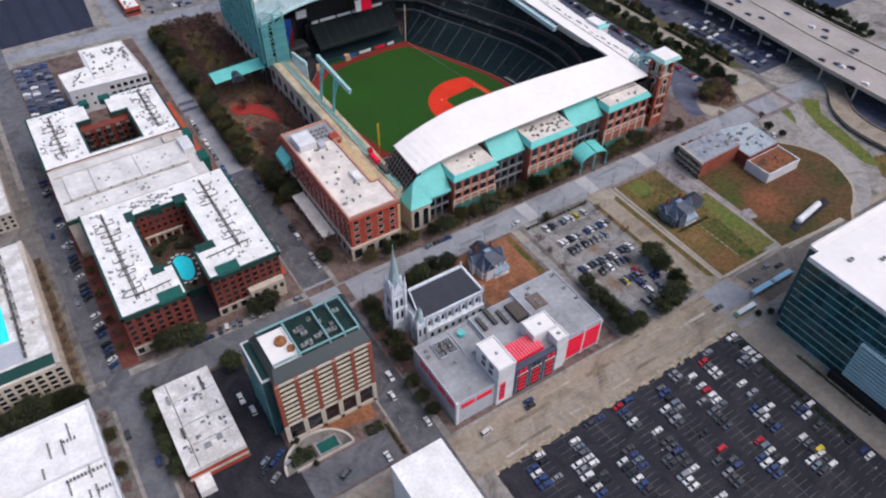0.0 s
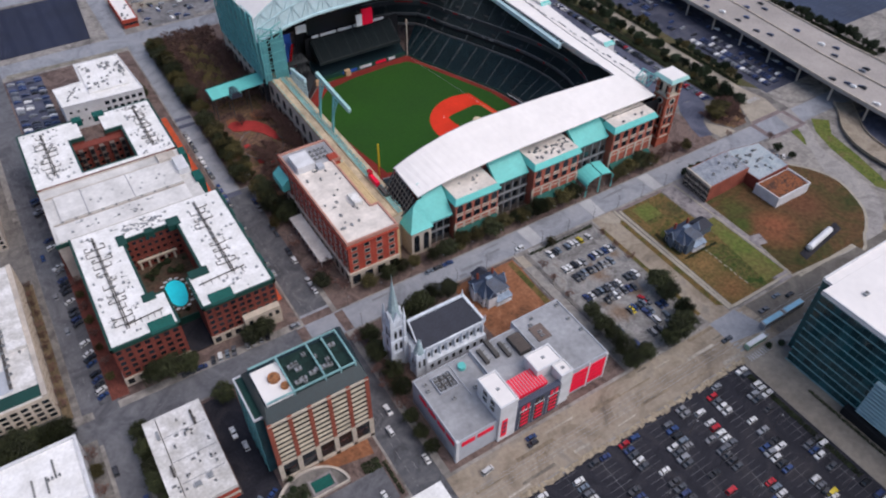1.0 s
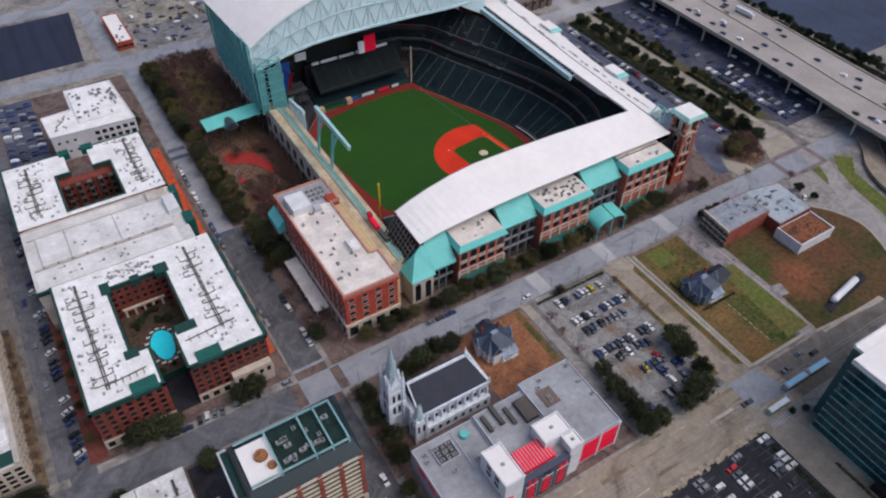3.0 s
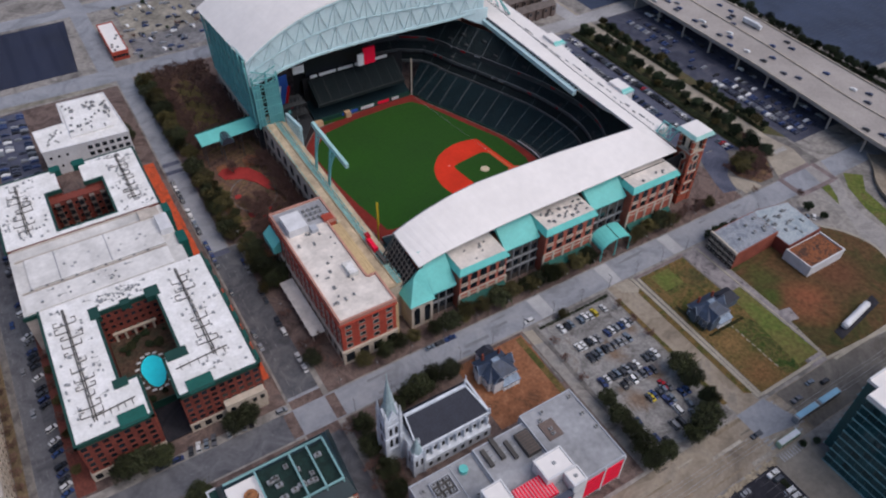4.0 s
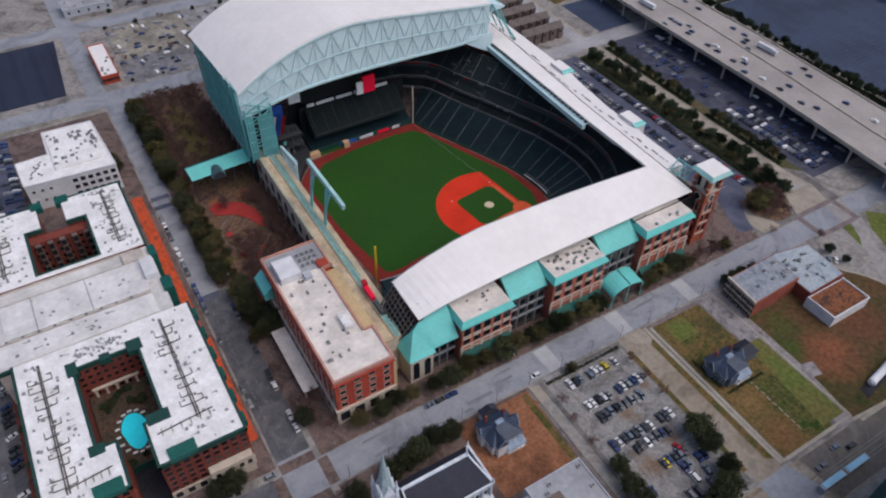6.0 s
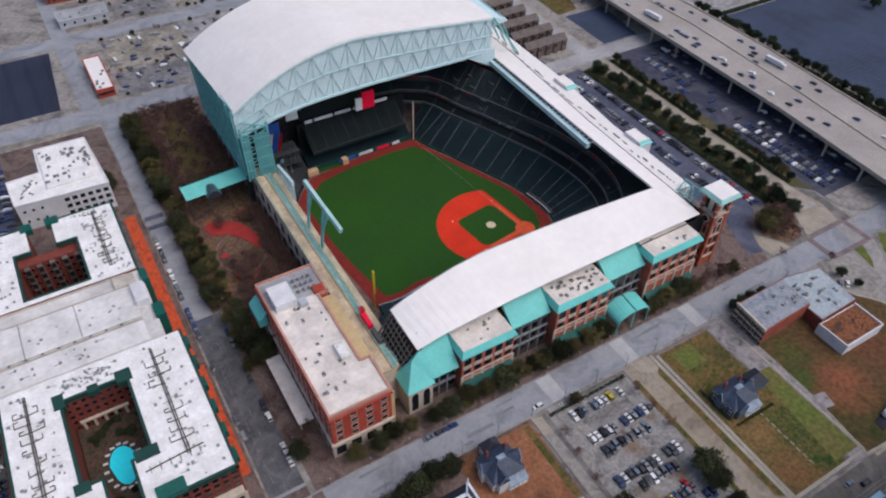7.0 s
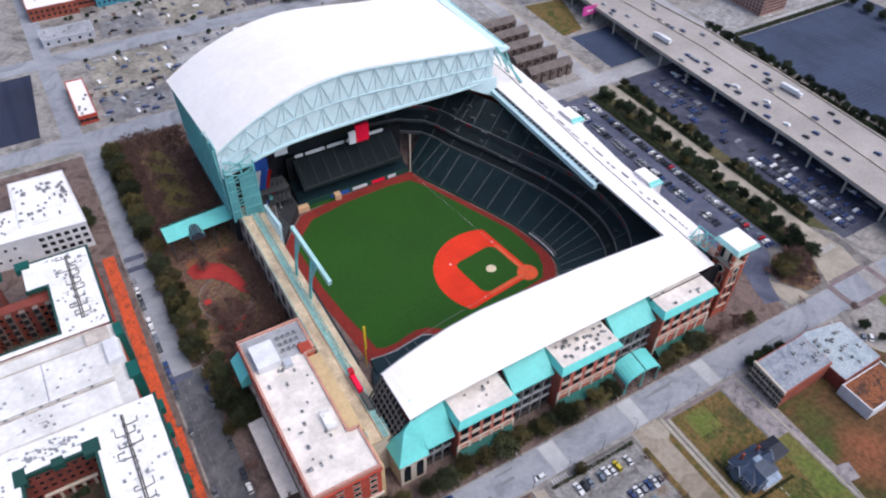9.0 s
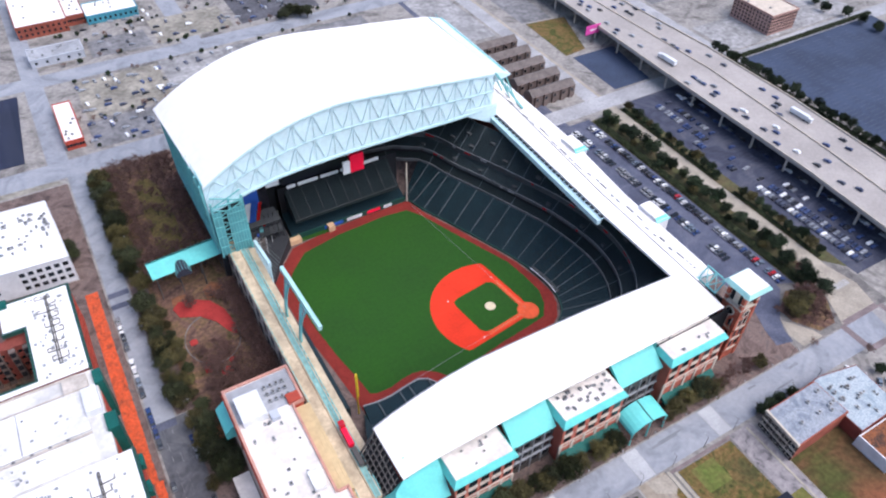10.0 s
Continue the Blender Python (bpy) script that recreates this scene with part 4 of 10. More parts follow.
for k in range(30):
    ya, yb = -58 + 7.2 * k, -58 + 7.2 * (k + 1)
    beam(bm, (interp(E_OUT, ya) + 0.2, ya, interp(E_OUT_Z, ya) + 0.05), (interp(E_OUT, yb) + 0.2, yb, interp(E_OUT_Z, yb) + 0.05), 0.3, 0.4)
part("rail_support", bm, DULL_STEEL, stadium, "dull steel rail along the roof strip", kind="stuff")
east_rnd = random.Random(31)
y = -40.0
while y < 118:
    n = east_rnd.uniform(0.8, 7.0)
    x = interp(E_OUT, y) + 5.0 + east_rnd.choice((0, 0, 0.9, -1.0))
    part("service_duct", box(x, y, 36.3, x + east_rnd.uniform(0.3, 0.7), y + n, 36.3 + east_rnd.uniform(0.2, 0.5)), east_rnd.choice((DULL_STEEL, DULL_STEEL, METAL)), stadium)
    y += n + east_rnd.uniform(0.6, 5.0)
bm = bmesh.new()
beam(bm, (37.5, 3, 38.2), (40.0, 100, 38.4), 2.2, 2.6)
beam(bm, (40.0, 100, 38.4), (41.0, 160, 38.4), 2.2, 2.6)
part("rail_girder", bm, PALE_STEEL, stadium, "pale teal rail girder")
bm = bmesh.new()
beam(bm, (39.5, 3, 39.7), (41.8, 100, 39.7), 2.2, 0.3)
part("girder_ledge", bm, PALE_STEEL, stadium)
SLOT = mesh_of("roof_vent", box(-0.6, -1.2, 0, 0.7, 1.2, 0.5), DARK)
for k in range(29):
    shared("roof_vent", SLOT, stadium, pose(39.45 + 2.3 * (1.6 + 3.4 * k) / 97, 4.6 + 3.4 * k, 39.86))
# Pale panel that closes the end of the upper stands under the sliding roof.
bm = bmesh.new()
v = [[bm.verts.new((x, y, z)) for x, z in ((18, 49.5), (42.2, 47.5), (42.2, 34.5), (25, 44.2))] for y in (97.6, 98.2)]
bm.faces.new(v[0])
bm.faces.new(v[1][::-1])
for i in range(4):
    bm.faces.new((v[0][i], v[0][(i + 1) % 4], v[1][(i + 1) % 4], v[1][i]))
part("end_panel", bm, PALE_PANEL, stadium, "pale panel between the truss and the rail girder")
for y in (-9, 53):
    house_top = part("stair_house", box(63, y, 0, 70.6, y + 12, 37.0), WHITE_WALL, stadium, "white stair house with teal eaves")
    bm = bmesh.new()
    prism(bm, [(62.8, y + 1.6), (69.4, y + 1.6), (69.4, y + 12.4), (62.8, y + 12.4)], 37.0, lambda x, y: 38.16)
    part("roof", bm, WHITE_ROOF, house_top)
    bm = bmesh.new()
    v = [bm.verts.new(p) for p in ((62.6, y - 0.6, 36.3), (71.2, y - 0.6, 36.3), (71.2, y + 12.6, 36.3), (69.4, y + 12.6, 38.1), (69.4, y + 1.6, 38.1), (62.6, y + 1.6, 38.1))]
    bm.faces.new((v[0], v[1], v[4], v[5]))
    bm.faces.new((v[1], v[2], v[3], v[4]))
    part("eave", bm, TEAL, house_top, "teal sloped eave")
bm = bmesh.new()
prism(bm, [(60, -48), (62.6, -30), (64, 0), (64.6, 160), (62.8, 160), (62.7, 0), (61, -30)], 0, 30)
part("east_wall", bm, BRICK, stadium)
# Concourse walls coloured near-black in place of the shade beneath the roofs.
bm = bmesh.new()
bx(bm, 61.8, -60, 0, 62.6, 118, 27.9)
part("concourse_wall", bm, DARK, stadium, "near-black wall that carries the shade behind the upper stands")
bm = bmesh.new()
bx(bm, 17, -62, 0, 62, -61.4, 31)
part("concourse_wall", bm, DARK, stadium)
# Back closure of the bowl under the sliding roof and behind right field.
bm = bmesh.new()
bx(bm, -110, 172, 0, 62, 174, 36)
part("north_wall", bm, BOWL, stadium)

# Stands that bulge into the field by the left-field pole, with their strip of clay.
bm = bmesh.new()
prism(bm, [(-91.4, -3.4), (-84.0, -7.0), (-77.5, -7.2), (-71.2, -5.7), (-65.9, -5.2), (-61.2, -6.1), (-55.8, -10.2), (-51.8, -15.6)] + [(-50, -30), (-94, -30)], 0.1, 0.27)
part("corner_track", bm, TRACK, field, "red clay strip before the corner stands")
LF = [(-92.4, -10.8), (-86.3, -11.7), (-80.5, -12.0), (-75.8, -11.3), (-70.9, -10.4), (-65.7, -10.0), (-61.9, -11.8), (-58.7, -16.6)]
bm = bmesh.new()
prism(bm, LF + [(-48, -42), (-97, -42)], 0.1, lambda x, y: 1.3 if y > -25 else 8.5)
part("left_corner_seating", bm, SEAT, stadium, "dark green corner seating by the foul pole")
bm = bmesh.new()
for a, b in zip(LF, LF[1:]):
    beam(bm, (*a, 1.5), (*b, 1.5), 0.5, 0.7)
part("corner_wall", bm, METAL, stadium, "grey padded corner wall")
for i in (1, 3, 4, 6):
    a = LF[i]
    bm = bmesh.new()
    beam(bm, (*a, 1.7), (a[0] - 1.5, -41, 8.7), 0.6, 0.2)
    part("corner_aisle_stair", bm, AISLE, stadium)
# Right-field seating and the scoreboard wall.
bm = bmesh.new()
bx(bm, -82, 99.5, 0, -14, 100.2, 3.2)
part("right_field_wall", bm, GREEN_TRIM, stadium, "dark green outfield wall")
for k, (x, w, m) in enumerate(((-62, 12, BLUE_SIGN), (-49, 10, WHITE_SIGN), (-37, 9, RED_PAINT), (-27, 6, WHITE_SIGN))):
    part("wall_banner", box(x, 99.3, 0.9, x + w - 1.2, 99.5, 2.8), m, stadium)
bm = bmesh.new()
stair_line = [(100.2, 0.0)] + [q for k in range(14) for q in ((100.2 + 0.9 * k, 3.2 + 0.45 * k), (100.2 + 0.9 * (k + 1), 3.2 + 0.45 * k))] + [(100.2 + 0.9 * 14, 0.0)]
ends = [[bm.verts.new((x, y, z)) for y, z in stair_line] for x in (-80, -14)]
for i in range(len(stair_line)):
    j = (i + 1) % len(stair_line)
    bm.faces.new((ends[0][i], ends[0][j], ends[1][j], ends[1][i]))
for e in ends:
    bm.faces.new(e)
part("right_field_seating", bm, SEAT, stadium, "dark green right-field seating")
bm = bmesh.new()
stair_line = [(98.4, 12.0)] + [q for k in range(16) for q in ((98.4 + 0.85 * k, 14.0 + 0.62 * k), (98.4 + 0.85 * (k + 1), 14.0 + 0.62 * k))] + [(98.4 + 0.85 * 16, 12.0)]
ends = [[bm.verts.new((x, y, z)) for y, z in stair_line] for x in (-77, -18)]
for i in range(len(stair_line)):
    j = (i + 1) % len(stair_line)
    bm.faces.new((ends[0][i], ends[0][j], ends[1][j], ends[1][i]))
for e in ends:
    bm.faces.new(e)
part("mezzanine_seating", bm, MEZZ_SEAT, stadium, "mezzanine seating, coloured dark for shade under the roof")
bm = bmesh.new()
for k in range(9):
    x = -75 + 7 * k
    beam(bm, (x, 98.6, 14.5), (x, 112, 24.2), 0.28, 0.25)
beam(bm, (-77, 98.2, 14.1), (-18, 98.2, 14.6), 0.3)
part("mezzanine_aisle", bm, BOWL, stadium, kind="stuff")
for x, w in ((-75, 4.5), (-69, 11), (-56.5, 10), (-45, 4.5), (-32, 9)):
    part("sign_strip", box(x, 112.0, 24.3, x + w, 112.6, 26.0), WHITE_SIGN, stadium, "white sign strip")
# Mezzanine back, its shade under the sliding roof painted near-black.
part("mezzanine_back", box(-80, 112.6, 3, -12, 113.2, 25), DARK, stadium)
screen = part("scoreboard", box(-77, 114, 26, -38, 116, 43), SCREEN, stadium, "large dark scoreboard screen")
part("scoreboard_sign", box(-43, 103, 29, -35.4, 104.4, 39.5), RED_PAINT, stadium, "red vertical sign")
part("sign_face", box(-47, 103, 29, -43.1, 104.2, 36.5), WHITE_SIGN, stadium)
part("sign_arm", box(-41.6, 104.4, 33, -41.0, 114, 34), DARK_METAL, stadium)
# Back wall in near-black, for the darkness under the parked roof.
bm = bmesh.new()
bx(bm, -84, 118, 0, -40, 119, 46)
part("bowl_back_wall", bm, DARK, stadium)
part("blue_sign", box(-99.5, 103, 25, -92.5, 103.8, 37), BLUE_SIGN, stadium, "blue sign panel")
part("white_sign", box(-87, 107, 33, -80, 107.6, 38), WHITE_SIGN, stadium, "white sign panel")
part("bullpen_wall", box(-82.5, 96.3, 0.2, -76, 100, 3), BEIGE, stadium, "beige bullpen wall")
part("bullpen_wall", box(-60.5, 96.6, 0.2, -57, 100, 3.6), BEIGE, stadium, "beige bullpen wall")
bm = bmesh.new()
bx(bm, -76, 97.0, 0.2, -60.5, 99.6, 0.5)
part("bullpen_grass", bm, TURF, stadium)
bm = bmesh.new()
tube(bm, (-95.3, -12.6, 1.0), (-95.3, -12.6, 27), 0.35, 0.28, 8)
bx(bm, -95.0, -12.4, 12, -94.3, -11.6, 27)
part("foul_pole", bm, YELLOW, stadium, "yellow foul pole")
bm = bmesh.new()
tube(bm, (-12.9, 98.9, 0.5), (-12.9, 98.9, 27), 0.4, 0.35, 8)
bx(bm, -13.2, 98.4, 10, -12.6, 98.9, 27)
part("foul_pole", bm, STONE, stadium, "pale foul pole")

# Left-field arcade beside the park, with the rail on top.
bm = bmesh.new()
bx(bm, -115, -60, 0, -107.5, 172, 20.5)
part("arcade_wall", bm, STONE, stadium, "cream stone arcade wall")
bm = bmesh.new()
bx(bm, -115.4, -60, 20.5, -110.6, 172, 21.8)
part("arcade_cornice", bm, mat("warm_stone_cornice", (0.58, 0.46, 0.31), 0.85, grain=0.9, stain=0.18, stain_size=0.12, spread=0.15), stadium)
part("track_bed", box(-110.0, -60, 22.3, -108.1, 172, 22.34), mat("grey_teal_track_bed", (0.25, 0.42, 0.37), 0.8, grain=0.8, stain=0.2, stain_size=0.1, spread=0.2), stadium, "grey-teal bed between the rails")
bm = bmesh.new()
bx(bm, -110.5, -60, 20.5, -107.4, 172, 22.3)
part("rail_track", bm, mat("tan_rail_deck", (0.55, 0.45, 0.31), 0.85, grain=0.8, stain=0.15, stain_size=0.12, spread=0.15), stadium, "tan rail deck")
for x in (-109.9, -108.2):
    part("rail", box(x, -60, 22.3, x + 0.3, 172, 22.6), TEAL_STEEL, stadium, "teal steel rail")
bm = bmesh.new()
bx(bm, -107.3, -58, 10, -103.5, 95, 20.2)
part("concourse_roof", bm, bpy.data.materials["tan_rail_deck"], stadium)
bm = bmesh.new()
for y in range(-56, 170, 4):
    bx(bm, -115.3, y, 20.6, -114.9, y + 0.4, 22.9)
    bx(bm, -107.3, y, 20.4, -106.9, y + 0.4, 23.0)
beam(bm, (-107.1, -58, 22.9), (-107.1, 170, 22.9), 0.25)
beam(bm, (-115.1, -58, 22.8), (-115.1, 170, 22.8), 0.2)
part("parapet_rail", bm, TEAL_STEEL, stadium)
# Arches are near-black plates on a solid wall; their colour gives the openings' shade.
ARCH = bmesh.new()
outline = [(-1.9, 0), (1.9, 0)] + [(1.9 * math.cos(math.pi * k / 8), 4.0 + 1.9 * math.sin(math.pi * k / 8)) for k in range(9)]
fa, ba = [ARCH.verts.new((x, -0.12, z)) for x, z in outline], [ARCH.verts.new((x, 0.1, z)) for x, z in outline]
ARCH.faces.new(fa)
for k in range(len(outline)):
    ARCH.faces.new((fa[k], fa[(k + 1) % len(fa)], ba[(k + 1) % len(fa)], ba[k]))
ARCH_ME = mesh_of("arch_opening", ARCH, DARK)
for k in range(24):
    for z in (1.0, 10.5):
        shared("arch_opening", ARCH_ME, stadium, pose(-115.06, -52 + 9.2 * k, z, 0, 0, -90))
# Crawford-side seats over the left-field wall.
bm = bmesh.new()
stair_line = [(98.6, 0.0)] + [q for k in range(10) for q in ((98.6 + 0.5 * k, 6 + 0.45 * k), (98.6 + 0.5 * (k + 1), 6 + 0.45 * k))] + [(98.6 + 0.5 * 10, 0.0)]
ends = [[bm.verts.new((-y, -x, z)) for y, z in stair_line] for x in (12, -40)]
for i in range(len(stair_line)):
    j = (i + 1) % len(stair_line)
    bm.faces.new((ends[0][i], ends[0][j], ends[1][j], ends[1][i]))
for e in ends:
    bm.faces.new(e)
part("left_field_seating", bm, SEAT, stadium, "dark green left-field seating")

# Sign bridge over left field.
bm = bmesh.new()
beam(bm, (-103, 40.5, 44.5), (-100.3, 7, 38.6), 1.6, 2.6)
part("bridge_beam", bm, BRIDGE_TEAL, stadium, "pale blue sign bridge")
for y0, z0 in ((36, 43.4), (20, 40.6)):
    line = []
    for k in range(9):
        f = k / 8
        z = 20 + (z0 - 20.5) * f
        lean, wide = -105.6 + 3.2 * f ** 1.6, 0.75 + 3.4 * max(0, f - 0.45) ** 1.7 * 2.2
        line.append((Vector((lean, y0 - wide, z)), Vector((lean, y0 + wide * 0.55, z))))
    chord = [None, None]
    for side in (0, 1):
        bm = bmesh.new()
        for p, q in zip(line, line[1:]):
            beam(bm, p[side], q[side], 0.75)
        chord[side] = part("bridge_post", bm, TEAL_STEEL, stadium, "teal curved bracket under the sign bridge")
    for p, q in zip(line, line[1:]):
        for a, b, w in ((p[0], q[1], 0.26), (p[1], q[0], 0.26), (q[0], q[1], 0.3)):
            bm = bmesh.new()
            beam(bm, a, b, w)
            part("brace", bm, TEAL_STEEL, chord[0])

# Sliding roof: an arched white shell on a deep steel truss.
TOP = [(-119, 61.2), (-110, 66.4), (-104, 69.4), (-97.6, 72.2), (-85.5, 76.2), (-78, 78.0), (-70.5, 79.3), (-61, 80.3), (-52, 80.5), (-42, 79.6), (-23.6, 76.9), (4, 72.4), (40, 66.5)]
BOT = [(-119, 46.6), (-107.6, 48.4), (-98.4, 50.4), (-83, 52.0), (-68, 52.0), (-42, 51.0), (-17, 49.2), (12, 46.8), (40, 45.4)]


def roof_y(x):
    return 86 + 0.08 * (x + 119)


M = 48
xs = [-119 + 159 * k / M for k in range(M + 1)]
DEPTH = 71.0
bm = bmesh.new()
rows = []
for j in range(7):
    f = j / 6
    rows.append([bm.verts.new((x - 3.2 * f * (1 if x < 0 else 0.3), roof_y(x) + DEPTH * f, interp(TOP, x) + 0.25 * math.sin(math.pi * f))) for x in xs])
low = [[bm.verts.new(v.co - Vector((0, 0, 1.4))) for v in r] for r in (rows[0], rows[-1])]
for a, b in zip(rows, rows[1:]):
    for k in range(M):
        bm.faces.new((a[k], a[k + 1], b[k + 1], b[k]))
for r, l in ((rows[0], low[0]), (rows[-1], low[1])):
    for k in range(M):
        bm.faces.new((r[k], l[k], l[k + 1], r[k + 1]))
part("sliding_roof", bm, WHITE_ROOF, stadium, "arched white sliding roof, parked open")
bm = bmesh.new()
for k in range(M):
    x0, x1 = xs[k], xs[k + 1]
    y0, y1 = roof_y(x0) + 0.45, roof_y(x1) + 0.45
    bm.faces.new([bm.verts.new(p) for p in ((x0, y0, interp(BOT, x0)), (x1, y1, interp(BOT, x1)), (x1, y1, interp(TOP, x1) - 1), (x0, y0, interp(TOP, x0) - 1))])
part("truss_cladding", bm, PALE_PANEL, stadium, "pale blue cladding behind the truss")
WEB = []
chords = [bmesh.new() for _ in range(3)]
for k in range(M):
    x0, x1 = xs[k], xs[k + 1]
    y0, y1 = roof_y(x0), roof_y(x1)
    t0, t1, b0, b1 = interp(TOP, x0) - 1.2, interp(TOP, x1) - 1.2, interp(BOT, x0), interp(BOT, x1)
    m0, m1 = (t0 + b0) / 2, (t1 + b1) / 2
    for bm, za, zb, w in zip(chords, (t0, b0, m0), (t1, b1, m1), (0.9, 1.1, 0.5)):
        beam(bm, (x0, y0, za), (x1, y1, zb), w)
    if k % 3 == 0:
        x3, xm = xs[k + 3], (x0 + xs[k + 3]) / 2
        top_m, low_m = interp(TOP, xm) - 1.2, interp(BOT, xm)
        for xa in (x0, x3):
            tt, bb = interp(TOP, xa) - 1.2, interp(BOT, xa)
            for za, zb in (((tt + bb) / 2, top_m), (bb, (top_m + low_m) / 2)):
                WEB.append(((xa, roof_y(xa) + 0.1, za), (xm, roof_y(xm) + 0.1, zb), 0.34, 0.22))
        WEB.append(((xm, roof_y(xm) + 0.1, top_m), (xm, roof_y(xm) + 0.1, low_m), 0.3, 0.2))
for bm in chords:
    part("truss_chord", bm, PALE_STEEL, stadium, "pale teal arched truss chord")
for bar in WEB:
    bm = bmesh.new()
    beam(bm, *bar)
    part("truss_diagonal", bm, WEB_STEEL, stadium)
bm = bmesh.new()
lo = [[bm.verts.new((x, roof_y(x) + dy, interp(BOT, x) + 0.3)) for x in xs] for dy in (1.6, 69)]
for k in range(M):
    bm.faces.new((lo[0][k], lo[0][k + 1], lo[1][k + 1], lo[1][k]))
part("roof_underside", bm, GREY_ROOF, stadium)
# Lattice wall that carries the roof on the park's side.
wall = part("lattice_wall", box(-118.2, 87, 21.8, -116.8, 158, 61.0), mat("teal_cladding", (0.10, 0.34, 0.36), 0.45, grain=0.6, stain=0.12, stain_size=0.1, spread=0.1, spec=0.5), stadium, "teal glazed wall under the sliding roof")
bm = bmesh.new()
for k in range(10):
    y = 87 + 7.8 * k
    beam(bm, (-118.8, y, 21.8), (-120 - 0.04 * k * 7.8 / 7.8, y, 61.5), 0.9)
    if k < 9:
        for z in range(5):
            za, zb = 22 + 8 * z, 30 + 8 * z
            beam(bm, (-118.9, y, za), (-119.1, y + 7.8, zb), 0.4)
            beam(bm, (-118.9, y + 7.8, za), (-119.1, y, zb), 0.4)
for z in range(6):
    beam(bm, (-118.9, 87, 22 + 7.9 * z), (-119.0, 158, 22 + 7.9 * z), 0.6)
part("lattice_frame", bm, TEAL_STEEL, stadium, "teal steel lattice")
for y0 in (84, 92):
    for x in (-118, -110, -104):
        bm = bmesh.new()
        beam(bm, (x, y0, 20), (x, y0 + 1, 52), 0.9)
        part("roof_leg", bm, TEAL_STEEL, stadium, "teal steel leg of the sliding roof")
    for z in range(5):
        for za, zb, w in ((22, 28, 0.45), (28, 22, 0.45), (22, 22, 0.5)):
            bm = bmesh.new()
            beam(bm, (-118, y0, za + 7 * z), (-104, y0, zb + 7 * z), w)
            part("leg_brace", bm, TEAL_STEEL, stadium)
for x0, x1 in ((-118.3, -114.6), (-112.0, -104.2)):
    panel = part("leg_panel", box(x0, 83.1, 21.8, x1, 83.4, 47.5), bpy.data.materials["teal_cladding"], stadium, "teal cladding of the roof's leg")
    n = int((x1 - x0) / 1.25)
    for k in range(n + 1):
        x = x0 + (x1 - x0) * k / n
        part("rib", box(x - 0.16, 82.7, 21.8, x + 0.16, 83.1, 47.6), TEAL_STEEL, panel)
    for z in (27, 33, 39, 45):
        part("rib", box(x0, 82.8, z - 0.2, x1, 83.08, z + 0.2), TEAL_STEEL, panel)
# Dark sheet added so that the gap between the leg panels reads as shade.
part("leg_shaft", box(-117.8, 91.0, 0, -104.2, 91.4, 47), DARK_STAND, stadium, "dark sheet that fills the shaded gap behind the roof's leg")
bm = bmesh.new()
for k in range(9):
    y = 106 + 8 * k
    beam(bm, (62.5, y, 36.3), (50, y, 62), 0.6)
    beam(bm, (62.5, y, 36.3), (50, y + 8, 62), 0.4)
beam(bm, (50, 104, 62), (50, 172, 62), 0.8)
beam(bm, (40.2, 98, 66), (62.5, 101, 36.4), 0.9)
part("east_bogie_frame", bm, TEAL_STEEL, stadium, "teal bracing above the rail")
bm = bmesh.new()
prism(bm, [(40.5, 99), (52, 101), (52, 172), (40.5, 170)], 60.5, lambda x, y: 66 - 0.42 * (x - 40.5))
part("roof_shoulder", bm, PALE_PANEL, stadium)

# Brick front along the avenue.
bm = bmesh.new()
bx(bm, -100, -66, 0, 52, -42, 20)
part("front_wall", bm, BRICK, stadium, "red brick front wall")


